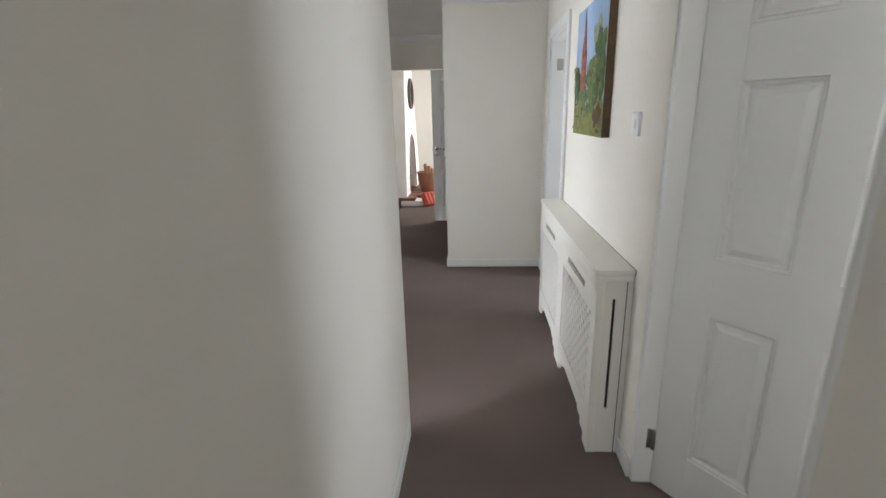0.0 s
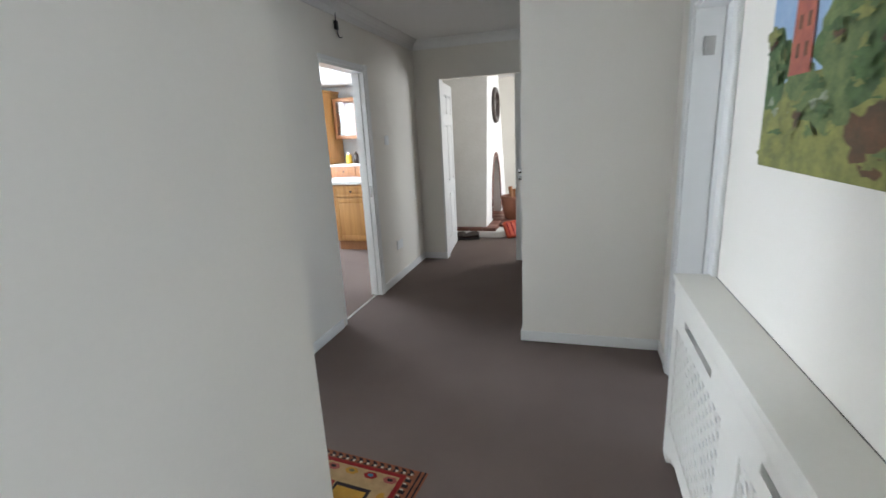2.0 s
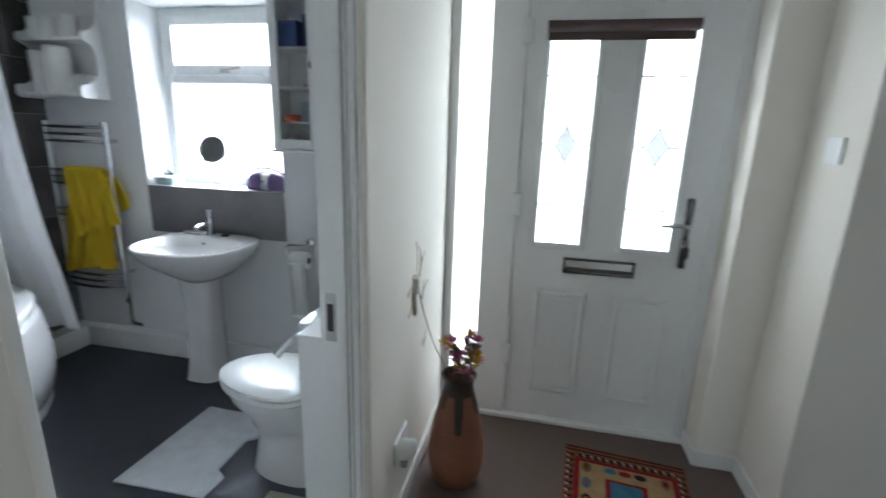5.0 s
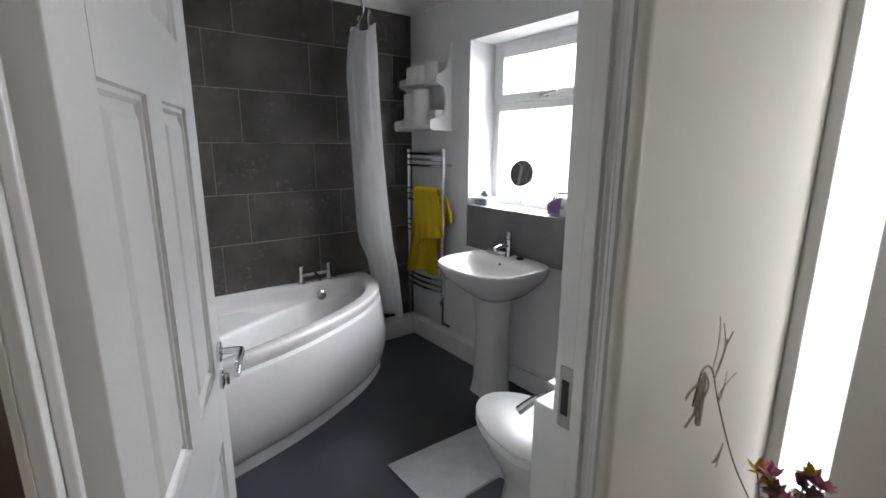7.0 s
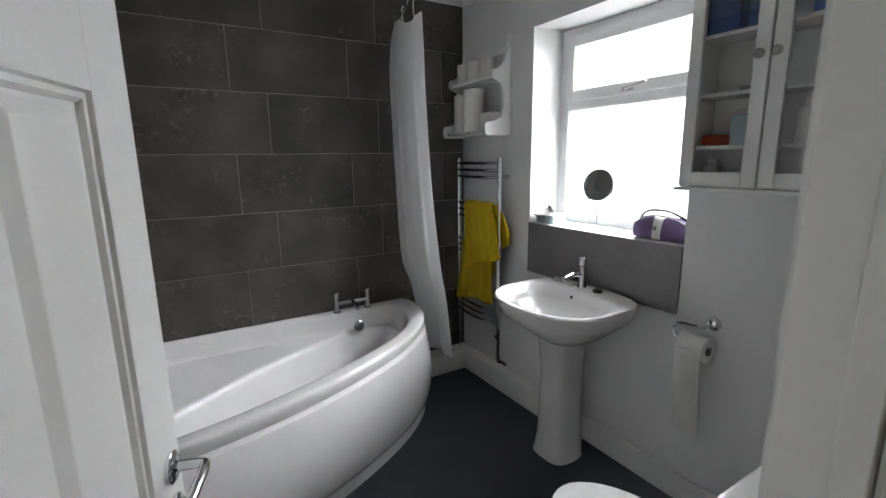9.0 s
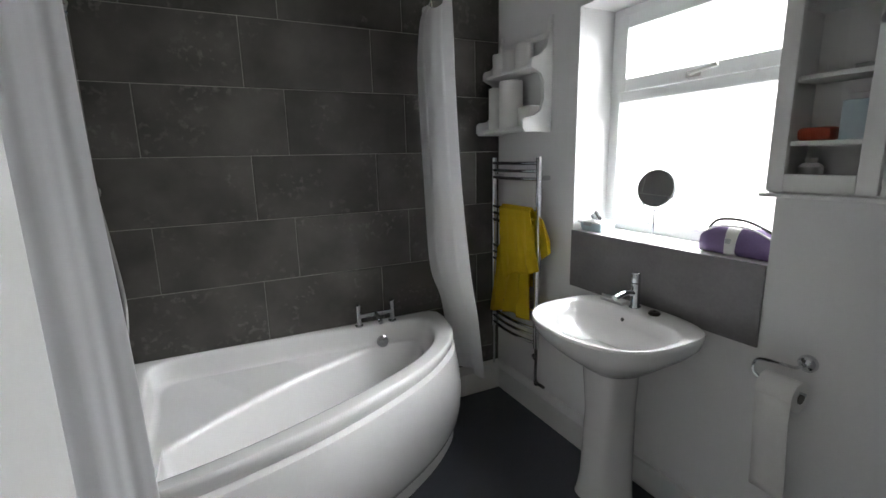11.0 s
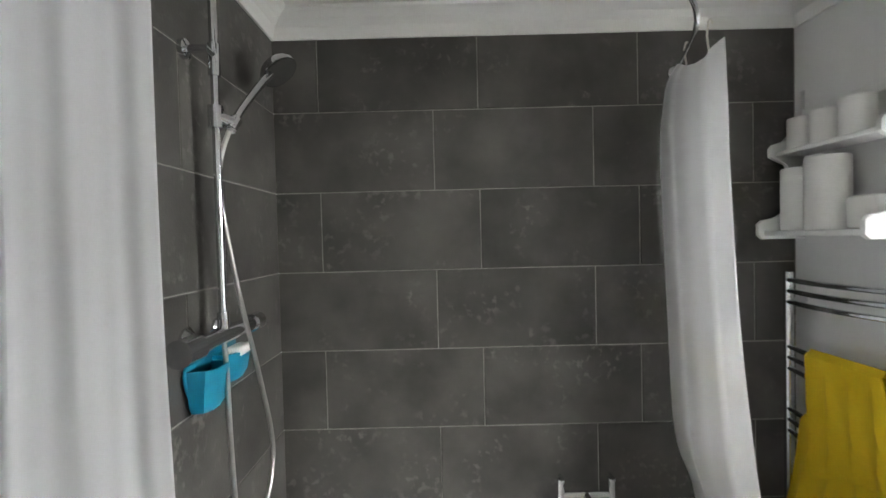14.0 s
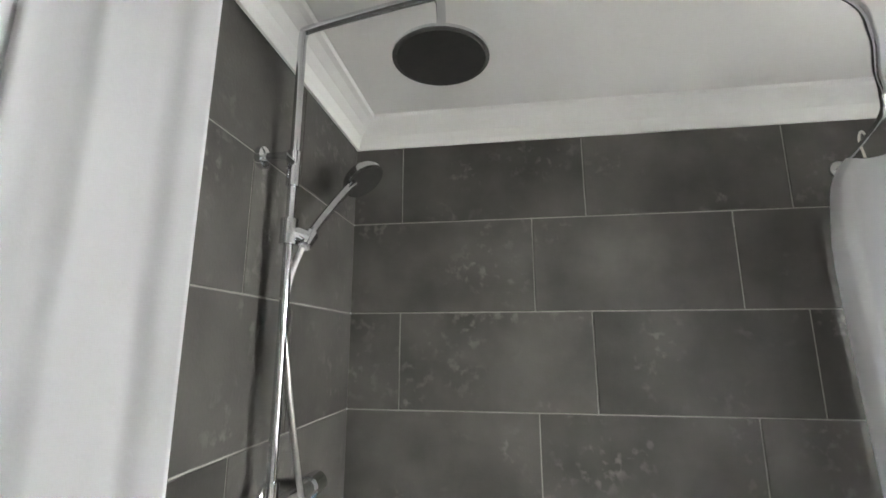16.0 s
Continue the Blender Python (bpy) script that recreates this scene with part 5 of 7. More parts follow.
tc = thing("face_cloth", "mustard yellow face cloth tucked beside the radiator upright", "towel", at=(-1.90, 0.50, 0.9))
part("cloth", bm, M_TOWEL, tc)

# ---- wall shelf with paper rolls ----
SU = 0.026
ws = thing("wall_shelf", "white painted two-tier wall shelf with scrolled sides", "shelf", at=(-1.88, 0.27, 1.5))
SP = [(px, pz + SU) for px, pz in [(-1.957, 1.50), (-1.80, 1.50), (-1.785, 1.515), (-1.785, 1.555), (-1.80, 1.57), (-1.85, 1.575), (-1.893, 1.60), (-1.912, 1.66), (-1.912, 1.73), (-1.89, 1.775), (-1.845, 1.79), (-1.83, 1.80), (-1.83, 1.83), (-1.842, 1.845), (-1.885, 1.855), (-1.918, 1.89), (-1.935, 1.95), (-1.94, 2.03), (-1.957, 2.04)]]
for y in (0.03, 0.452):
    bm = bmesh.new()
    prism(bm, SP, "y", y, y + 0.018, 0.003)
    part("side", bm, M_GLOSS, ws)
part("shelf", boxes([(-1.957, -1.805, 0.048, 0.452, 1.512 + SU, 1.53 + SU)], 0.003), M_GLOSS, ws)
part("shelf", boxes([(-1.957, -1.845, 0.048, 0.452, 1.80 + SU, 1.816 + SU)], 0.003), M_GLOSS, ws)
part("rail", boxes([(-1.957, -1.945, 0.048, 0.452, 1.94 + SU, 1.97 + SU)], 0.003), M_GLOSS, ws)


def paper_roll(label, x, y, z, r, h):
    t = thing("paper_roll", label, "paper roll", "paper rolls", at=(x, y, z))
    bm = bmesh.new()
    lathe(bm, [(0.02, 0.002), (r * 0.97, 0), (r, 0.004), (r, h - 0.004), (r * 0.97, h), (0.02, h), (0.02, h - 0.03), (0, h - 0.03)], (x, y, z), 28)
    part("roll", bm, M_PAPER, t)


for y in (0.115, 0.215, 0.325):
    paper_roll("white toilet roll standing on the upper wall shelf", -1.895, y, 1.817 + SU, 0.046, 0.105 + 0.01 * (y > 0.3))
paper_roll("tall white kitchen roll on the lower wall shelf", -1.875, 0.125, 1.531 + SU, 0.055, 0.215)
paper_roll("tall white kitchen roll on the lower wall shelf", -1.872, 0.245, 1.531 + SU, 0.062, 0.235)
carton("tissue_pack", "small white tissue pack on the lower wall shelf", "tissues", -1.93, -1.85, 0.33, 0.435, 1.531 + SU, 1.63 + SU, M_PAPER, 0.012)

# ---- roll holder ----
hd = thing("roll_holder", "chrome wall roll holder with loose white paper", "roll holder", at=(-1.95, 1.63, 0.74))
bm = bmesh.new()
lathe(bm, [(0, 0), (0.026, 0), (0.026, 0.01), (0.018, 0.02), (0, 0.024)], (-1.958, 1.665, 0.79), 22, pose(0, 0, 0, 0, 90))
tube(bm, [(-1.95, 1.665, 0.79), (-1.90, 1.665, 0.79), (-1.89, 1.655, 0.79), (-1.885, 1.58, 0.785), (-1.885, 1.555, 0.765), (-1.885, 1.57, 0.725), (-1.885, 1.70, 0.722)], 0.005, 8, 4)
part("arm", bm, M_CHROME, hd)
bm = bmesh.new()
rot = Matrix.Translation((-1.89, 1.585, 0.705)) @ pose(0, 0, 0, -90)
lathe(bm, [(0.018, 0), (0.046, 0), (0.046, 0.10), (0.018, 0.10), (0.018, 0)], (0, 0, 0), 28, rot)
part("roll", bm, M_PAPER, hd, "white toilet roll")
bm = bmesh.new()
gr = [[bm.verts.new((-1.846 + 0.004 * math.sin(6 * j / 14), y + 0.012 * j / 14, 0.705 - 0.32 * j / 14)) for y in (1.587, 1.62, 1.65, 1.683)] for j in range(15)]
loft(bm, gr, cap=False, closed=False)
sh_ob = part("hanging_sheet", bm, M_PAPER, hd)
sm = sh_ob.modifiers.new("thickness", "SOLIDIFY")
sm.thickness = 0.001
bm = bmesh.new()
lathe(bm, [(0, 0), (0.0175, 0), (0.0175, 0.003), (0, 0.003)], (0, 0, 0), 18, Matrix.Translation((-1.89, 1.686, 0.705)) @ pose(0, 0, 0, -90))
part("core", bm, M_DARKCLAY, hd, "dark cardboard core")

# ---- window board things ----
WB = WZ0 + 0.006
mr = thing("shaving_mirror", "small round mirror on a thin chrome stand", "mirror", at=(-2.03, 1.03, WB))
bm = bmesh.new()
lathe(bm, [(0, 0), (0.05, 0), (0.05, 0.004), (0.01, 0.009), (0, 0.009)], (-2.02, 1.045, WB), 28)
part("foot", bm, M_CHROME, mr)
bm = bmesh.new()
tube(bm, [(-2.02, 1.045, WB), (-2.02, 1.045, WB + 0.13)], 0.0035, 8)
arc = [(-2.02, 1.045 + 0.086 * math.sin(a), WB + 0.215 - 0.09 * math.cos(a)) for a in (-1.5 + 3.0 * k / 14 for k in range(15))]
tube(bm, arc, 0.003, 8)
part("stem", bm, M_CHROME, mr)
mrot = Matrix.Translation((-2.02, 1.045, WB + 0.215)) @ pose(0, 0, 0, 0, 80, 15)
bm = bmesh.new()
lathe(bm, [(0, -0.004), (0.072, -0.004), (0.076, 0.0), (0.072, 0.004), (0, 0.004)], (0, 0, 0), 36, mrot)
disc = part("rim", bm, M_CHROME, mr)
for s in (1, -1):
    bm = bmesh.new()
    lathe(bm, [(0, s * 0.0042), (0.069, s * 0.0042), (0.069, s * 0.0052), (0, s * 0.0052)], (0, 0, 0), 36, mrot)
    part("glass", bm, M_MIRROR, disc, "mirror glass")
bg = thing("wash_bag", "purple wash bag with pale centre panel on the window board", "bag", at=(-2.03, 1.38, WB))


def bag_ring(bm, u, grow):
    """A soft box section of the bag at u from end to end."""
    e = abs(2 * u - 1)
    y = 1.262 + 0.245 * u
    w = 0.047 * (1 - 0.25 * e ** 4) + grow
    top = 0.100 * (1 - 0.34 * e ** 3) + 0.004 * math.sin(9 * u) + grow
    ring = []
    for i in range(24):
        a = 2 * math.pi * i / 24
        c, q = math.cos(a), math.sin(a)
        px = w * abs(c) ** 0.5 * (1 if c > 0 else -1)
        pz = top * 0.5 * (1 + abs(q) ** 0.5 * (1 if q > 0 else -1))
        px *= 1 - 0.42 * (pz / top) ** 2
        dent = 0.005 * math.sin(14 * u + 2 * a) * (q > -0.6)
        ring.append(bm.verts.new((-2.03 + px + dent * c, y, WB + 0.001 + max(0.0, pz))))
    return ring


bm = bmesh.new()
loft(bm, [bag_ring(bm, k / 14, 0.0) for k in range(15)])
part("bag", bm, M_PURPLE, bg)
bm = bmesh.new()
loft(bm, [bag_ring(bm, u, 0.003) for u in (0.40, 0.43, 0.47, 0.50, 0.54, 0.57)])
part("centre_panel", bm, M_PAPER, bg, "pale centre panel with strap")
bm = bmesh.new()
box(bm, -2.0, -1.978, 1.366, 1.384, WB + 0.045, WB + 0.062, 0.003)
part("buckle", bm, M_GREYTILE, bg, "grey buckle")
bm = bmesh.new()
tube(bm, [(-2.005, 1.272, WB + 0.072), (-2.0, 1.33, WB + 0.100), (-2.0, 1.43, WB + 0.102), (-2.005, 1.498, WB + 0.074)], 0.0035, 8, 4)
part("piping", bm, M_PAPER, bg, "pale piping")
bm = bmesh.new()
tube(bm, [(-2.03, 1.275, WB + 0.085), (-2.03, 1.31, WB + 0.118), (-2.03, 1.40, WB + 0.122), (-2.03, 1.49, WB + 0.09)], 0.005, 8, 4)
part("carry_strap", bm, M_BLACK, bg, "dark carry strap")
cs = thing("storage_box", "pale blue plastic box with clear lid on the window board", "box", at=(-2.03, 0.72, WB))
bm = bmesh.new()
loft(bm, [[bm.verts.new((-2.035 + sx3 * (0.05 + k), 0.728 + sy3 * (0.062 + k), z)) for sx3, sy3 in ((-1, -0.8), (-0.85, -1), (0.85, -1), (1, -0.8), (1, 0.8), (0.85, 1), (-0.85, 1), (-1, 0.8))] for k, z in ((-0.004, WB + 0.001), (0.0, WB + 0.012), (0.003, WB + 0.038))])
part("body", bm, M_PALEBLUE, cs)
part("lid", boxes([(-2.094, -1.976, 0.655, 0.80, WB + 0.039, WB + 0.048)], 0.004), M_PAPER, cs, "white lid with raised rim")
part("lid_catch", boxes([(-1.977, -1.972, 0.70, 0.75, WB + 0.028, WB + 0.046)], 0.002), M_GREYTILE, cs, "grey catch")
rz = thing("hair_clipper", "dark hair clipper lying on the plastic box", "clipper", at=(-2.02, 0.71, WB + 0.055))
bm = bmesh.new()
tube(bm, [(-2.06, 0.675, WB + 0.062), (-2.035, 0.71, WB + 0.066), (-2.0, 0.76, WB + 0.063)], 0.014, 12, 4, 0.011)
part("body", bm, M_GREYTILE, rz)
bm = bmesh.new()
tube(bm, [(-2.065, 0.69, WB + 0.078), (-2.03, 0.72, WB + 0.084), (-1.99, 0.785, WB + 0.066)], 0.009, 8, 4)
part("handle", bm, M_BLACK, rz)

# ceiling extractor
ex = thing("ceiling_vent", "round white ceiling vent in the bathroom corner", "vent", at=(-1.80, 0.30, H))
bm = bmesh.new()
lathe(bm, [(0, -0.03), (0.045, -0.03), (0.05, -0.022), (0.062, -0.012), (0.066, 0.0), (0, 0.0)], (-1.72, 0.24, H - 0.001), 28)
part("body", bm, M_UPVC, ex)


# ---- radiator cover ----
RY0, RY1, RX0, RX1 = 2.32, 3.84, 0.822, 0.958
rc = thing("radiator_cover", "cream painted radiator cover with lattice front panels", "radiator cover", at=(0.89, 3.08, 0))
part("top", boxes([(RX0 - 0.012, RX1, RY0 - 0.012, RY1 + 0.012, 0.814, 0.838)], 0.004), M_SATIN, rc)
part("frieze", boxes([(RX0 - 0.004, RX0 + 0.014, RY0, RY1, 0.755, 0.814)], 0.002), M_SATIN, rc)
mid = (RY0 + RY1) / 2
for y0, y1 in ((RY0, RY0 + 0.018), (RY1 - 0.018, RY1)):
    ys = (RX0 + RX1) / 2
    e = part("end_panel", boxes([(RX0 + 0.016, ys - 0.006, y0, y1, 0, 0.814), (ys + 0.006, RX1, y0, y1, 0, 0.814), (ys - 0.006, ys + 0.006, y0, y1, 0, 0.22), (ys - 0.006, ys + 0.006, y0, y1, 0.715, 0.814)]), M_SATIN, rc, smooth=False)
    # black filler paints the shade inside the end slot
    part("slot_shadow", boxes([(ys - 0.006, ys + 0.006, y0 + 0.007, y1 - 0.007, 0.22, 0.715)]), M_BLACK, e, "black strip standing in for shade in the vent slot", smooth=False)
for a, b in ((RY0, mid), (mid, RY1)):
    st = 0.075
    z0, z1 = 0.185, 0.63
    bm = boxes([(RX0, RX0 + 0.016, a, a + st, 0.0, 0.755), (RX0, RX0 + 0.016, b - st, b, 0.0, 0.755), (RX0, RX0 + 0.016, a + st, b - st, z1, 0.685), (RX0, RX0 + 0.016, a + st, b - st, 0.715, 0.755),
                (RX0, RX0 + 0.016, a + st, a + 0.2, 0.685, 0.715), (RX0, RX0 + 0.016, b - 0.2, b - st, 0.685, 0.715), (RX0, RX0 + 0.016, a + st, b - st, 0.10, z0)])
    # arched foot rail
    n = 10
    for k in range(n):
        u0, u1 = k / n, (k + 1) / n
        lift = 0.10 * min(1, 4 * min((u0 + u1) / 2, 1 - (u0 + u1) / 2)) ** 0.5
        box(bm, RX0, RX0 + 0.016, a + st + (b - a - 2 * st) * u0, a + st + (b - a - 2 * st) * u1, min(lift, 0.098), 0.10)
    fp = part("front_panel", bm, M_SATIN, rc, smooth=False)
    # black strip behind the front slot, its darkness painted as shade
    part("slot_edge", boxes([(RX0 + 0.017, RX0 + 0.02, a + 0.19, b - 0.19, 0.68, 0.72)]), M_BLACK, fp, "black strip standing in for shade in the vent slot", smooth=False)
    bm = bmesh.new()
    w, h = b - a - 2 * st, z1 - z0
    step = 0.062
    for s in (1, -1):
        c = -h
        while c < w + h:
            u0, u1 = max(0, c), min(w, c + h)
            if u1 - u0 > 0.02:
                v0, v1 = u0 - c, u1 - c
                p = [(u0, v0), (u1, v1)] if s > 0 else [(u0, h - v0), (u1, h - v1)]
                d = Vector((p[1][0] - p[0][0], p[1][1] - p[0][1])).normalized() * 0.0125
                nx, ny = -d.y, d.x
                q = [(p[0][0] + nx, p[0][1] + ny), (p[1][0] + nx, p[1][1] + ny), (p[1][0] - nx, p[1][1] - ny), (p[0][0] - nx, p[0][1] - ny)]
                xo = 0.004 if s > 0 else 0.0065
                prism(bm, [(a + st + min(max(y, 0), w), z0 + min(max(z, 0), h)) for y, z in q], "x", RX0 + xo, RX0 + xo + 0.005)
            c += step
    part("lattice", bm, M_SATIN, fp, "pierced diamond lattice", smooth=False)
part("wall_joint", boxes([(RX1 - 0.0005, RX1 + 0.0018, RY0 - 0.012, RY1 + 0.012, 0.816, 0.8375)]), M_DARKCLAY, rc, "dark gap along the wall", smooth=False)
part("scribe_joint", boxes([(RX1 - 0.024, RX1 - 0.021, RY0 - 0.0015, RY0 + 0.002, 0.0, 0.80)]), M_DARKCLAY, rc, "dark joint beside the wall", smooth=False)
part("top_mould", boxes([(RX0 - 0.006, RX1 - 0.001, RY0 - 0.007, RY0 - 0.0005, 0.788, 0.813)], 0.003), M_SATIN, rc)
part("corner_stile", boxes([(RX0 - 0.002, RX0 + 0.030, RY0 - 0.004, RY0 + 0.001, 0.0, 0.787)], 0.002), M_SATIN, rc)
# white radiator given grey, so the cover's shade sits in its colour
rad = thing("radiator", "white panel radiator half hidden behind the lattice, coloured grey for shade", "radiator", at=(0.92, 3.08, 0.15))
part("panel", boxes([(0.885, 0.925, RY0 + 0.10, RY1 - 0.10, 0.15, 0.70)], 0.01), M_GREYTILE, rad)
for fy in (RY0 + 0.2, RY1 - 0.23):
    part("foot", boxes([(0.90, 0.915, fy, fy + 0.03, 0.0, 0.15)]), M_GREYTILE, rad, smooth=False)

# ---- painting ----
P_SKY = make_mat("paint_sky", (0.24, 0.36, 0.56), (0.34, 0.45, 0.60), 0.7, scale=7, grain=60, bump=0.2)
P_BRICK = make_mat("paint_brick", (0.42, 0.12, 0.07), (0.26, 0.07, 0.05), 0.7, scale=30, grain=90, bump=0.2)
P_DARK = make_mat("paint_dark_green", (0.10, 0.17, 0.05), (0.035, 0.07, 0.02), 0.7, scale=28, grain=120, bump=0.3)
P_MID = make_mat("paint_leaf_green", (0.17, 0.21, 0.07), (0.06, 0.10, 0.03), 0.7, scale=26, grain=120, bump=0.3)
P_GRASS = make_mat("paint_grass", (0.27, 0.27, 0.07), (0.12, 0.13, 0.035), 0.7, scale=22, grain=110, bump=0.3)
P_BROWN = make_mat("paint_brown", (0.15, 0.07, 0.03), (0.06, 0.045, 0.02), 0.7, scale=20, grain=110, bump=0.3)
P_PALE = make_mat("paint_pale", (0.36, 0.38, 0.30), (0.16, 0.19, 0.11), 0.7, scale=25, grain=110, bump=0.3)
PYA, PYB, PZA, PZB = 2.80, 3.415, 1.305, 1.93
pt = thing("painting", "canvas painting of a red tower above green trees", "painting", at=(0.94, 3.07, PZA))
part("canvas", boxes([(0.922, 0.958, PYA, PYB, PZA, PZB)], 0.002), P_BROWN, pt, "brown painted canvas edge")
part("sky", boxes([(0.9216, 0.9222, PYA + 0.001, PYB - 0.001, PZA + 0.001, PZB - 0.001)]), P_SKY, pt, "painted blue sky", smooth=False)
prnd = random.Random(4)
PL = [0]


def blob(name, y, z, ry, rz, m, wob=0.22):
    """One brushed patch, with an uneven edge, just proud of the canvas; y runs from the picture's own left."""
    PL[0] += 1
    ph = [prnd.uniform(0, 6.28) for _ in range(3)]
    bm = bmesh.new()
    pts = []
    for i in range(28):
        a = 2 * math.pi * i / 28
        r = 1 + wob * (0.5 * math.sin(3 * a + ph[0]) + 0.35 * math.sin(5 * a + ph[1]) + 0.3 * math.sin(9 * a + ph[2]))
        yy, zz = PYB - (y + ry * r * math.cos(a)) * (PYB - PYA), PZA + (z + rz * r * math.sin(a)) * (PZB - PZA)
        pts.append((min(max(yy, PYA + 0.001), PYB - 0.001), min(max(zz, PZA + 0.001), PZB - 0.001)))
    x = 0.9212 - 0.00018 * PL[0]
    vs = [bm.verts.new((x, p, q)) for p, q in pts]
    c = bm.verts.new((x, sum(p for p, _ in pts) / 28, sum(q for _, q in pts) / 28))
    for i in range(28):
        bm.faces.new((vs[i], vs[(i + 1) % 28], c))
    part(name, bm, m, pt, smooth=False)


blob("grass", 0.5, 0.12, 0.62, 0.24, P_GRASS, 0.1)
blob("tree_patch", 0.10, 0.40, 0.13, 0.16, P_DARK)
blob("tree_patch", 0.75, 0.42, 0.30, 0.18, P_DARK)
bm = bmesh.new()
def pyz(y, z):
    return (PYB - y * (PYB - PYA), PZA + z * (PZB - PZA))
prism(bm, [pyz(0.24, 0.36), pyz(0.42, 0.36), pyz(0.41, 0.66), pyz(0.36, 0.80), pyz(0.335, 0.97), pyz(0.31, 0.80), pyz(0.25, 0.66)], "x", 0.9165, 0.918)
part("tower", bm, P_BRICK, pt, "painted red brick tower", smooth=False)
bm = bmesh.new()
for y, z in ((0.29, 0.52), (0.36, 0.52), (0.29, 0.62), (0.36, 0.62), (0.29, 0.42), (0.36, 0.42)):
    prism(bm, [pyz(y, z), pyz(y + 0.022, z), pyz(y + 0.022, z + 0.05), pyz(y, z + 0.05)], "x", 0.9155, 0.9165)
tagged(part("tower_windows", bm, P_BROWN, pt, "small dark window strokes", smooth=False), kind="stuff")
blob("tree_patch", 0.33, 0.34, 0.13, 0.07, P_MID)
blob("tree_patch", 0.62, 0.46, 0.16, 0.13, P_MID)
blob("tree_patch", 0.86, 0.62, 0.15, 0.14, P_MID, 0.35)
blob("tree_patch", 0.74, 0.74, 0.12, 0.11, P_PALE, 0.4)
blob("tree_patch", 0.80, 0.66, 0.10, 0.10, P_DARK, 0.4)
blob("bank", 0.84, 0.14, 0.12, 0.10, P_BROWN, 0.4)
blob("bush", 0.55, 0.25, 0.18, 0.10, P_MID, 0.3)
for y, z in ((0.09, 0.27), (0.14, 0.23), (0.26, 0.24), (0.47, 0.25), (0.55, 0.27), (0.62, 0.17), (0.34, 0.12), (0.70, 0.12)):
    blob("daub", y, z, 0.028, 0.016, P_PALE if z > 0.2 else P_GRASS, 0.5)
for k in range(46):
    zz = prnd.uniform(0.03, 0.55)
    yy = prnd.uniform(0.02, 0.98) if zz < 0.36 else prnd.choice((prnd.uniform(0.02, 0.2), prnd.uniform(0.5, 0.98)))
    blob("daub", yy, zz, prnd.uniform(0.02, 0.07), prnd.uniform(0.01, 0.035), prnd.choice((P_DARK, P_MID, P_GRASS, P_GRASS, P_BROWN, P_MID)), 0.6)


# ---- switches, sockets ----
def wall_plate(name, label, cat, m, w=0.086, h=0.086, rocker=True):
    """A white accessory plate in local x, z with its face towards -y."""
    t = thing(name, label, cat)
    part("plate", boxes([(-w / 2, w / 2, -0.010, 0.0, -h / 2, h / 2)], 0.003), M_UPVC, t)
    if rocker:
        part("rocker", boxes([(-0.012, 0.012, -0.014, -0.010, -0.018, 0.018)], 0.002), M_UPVC, t)
    t.matrix_basis = m
    return t


wall_plate("light_switch", "white light switch beside the corridor door", "switch", pose(0.958, 2.44, 1.372, 0, 0, -90))
wall_plate("light_switch", "white light switch on the wall beside the front door", "switch", pose(-1.445, 3.818, 1.385, 0, 0, 0))
wall_plate("light_switch", "white light switch beside the kitchen door", "switch", pose(-1.308, 5.965, 1.40, 0, 0, 90))
wall_plate("wall_socket", "white blank socket plate low on the hall wall", "socket", pose(-1.308, 6.10, 0.36, 0, 0, 90), 0.146, 0.086, False)
sk = wall_plate("wall_socket", "white wall socket with plugs above the hall skirting", "socket", pose(-1.07, 2.462, 0.31, 0, 0, 180), 0.146, 0.086, False)
fresh = thing("plug_in_freshener", "white rounded plug-in unit in the hall socket", "plug-in", at=(-1.06, 2.49, 0.31))
bm = bmesh.new()
loft(bm, [[bm.verts.new((-1.045 + 0.024 * r * math.cos(a), 2.473 + d, 0.30 + 0.042 * r * math.sin(a) + s)) for a in (2 * math.pi * i / 20 for i in range(20))] for r, d, s in ((1.0, 0.0, 0), (1.05, 0.018, 0.004), (0.95, 0.042, 0.012), (0.7, 0.055, 0.02), (0.3, 0.06, 0.024))])
part("body", bm, M_UPVC, fresh)
part("plug", boxes([(-1.062, -1.03, 2.473, 2.50, 0.235, 0.262)], 0.006), M_GREYTILE, fresh, "grey plug part")
# door chime and its hanging wire above the kitchen door
ch = thing("door_chime", "small dark wire and chime hung above the kitchen door", "chime", at=(-1.30, 5.19, 2.2))
part("body", boxes([(-1.309, -1.288, 5.165, 5.20, 2.215, 2.275)], 0.004), M_BLACK, ch)
bm = bmesh.new()
tube(bm, [(-1.298, 5.18, 2.39), (-1.296, 5.18, 2.28), (-1.294, 5.185, 2.20), (-1.29, 5.20, 2.165), (-1.285, 5.235, 2.17)], 0.004, 8, 4)
part("wire", bm, M_BLACK, ch)

# ---- rug ----
rg = thing("rug", "woven kilim runner with red, cream and blue geometric pattern", "rug", at=(-0.91, 3.29, 0))
rg.matrix_world = pose(-0.905, 3.285, 0, 0, 0, -5.5)
R_BASE = make_mat("rug_rust", (0.28, 0.10, 0.05), (0.18, 0.07, 0.04), 1.0, scale=25, grain=420, bump=0.6, spec=0.05)
R_BLACK = make_mat("rug_black", (0.035, 0.028, 0.03), (0.02, 0.015, 0.018), 1.0, scale=25, grain=420, bump=0.6, spec=0.05)
R_CREAM = make_mat("rug_cream", (0.40, 0.27, 0.14), (0.30, 0.20, 0.10), 1.0, scale=25, grain=420, bump=0.6, spec=0.05)
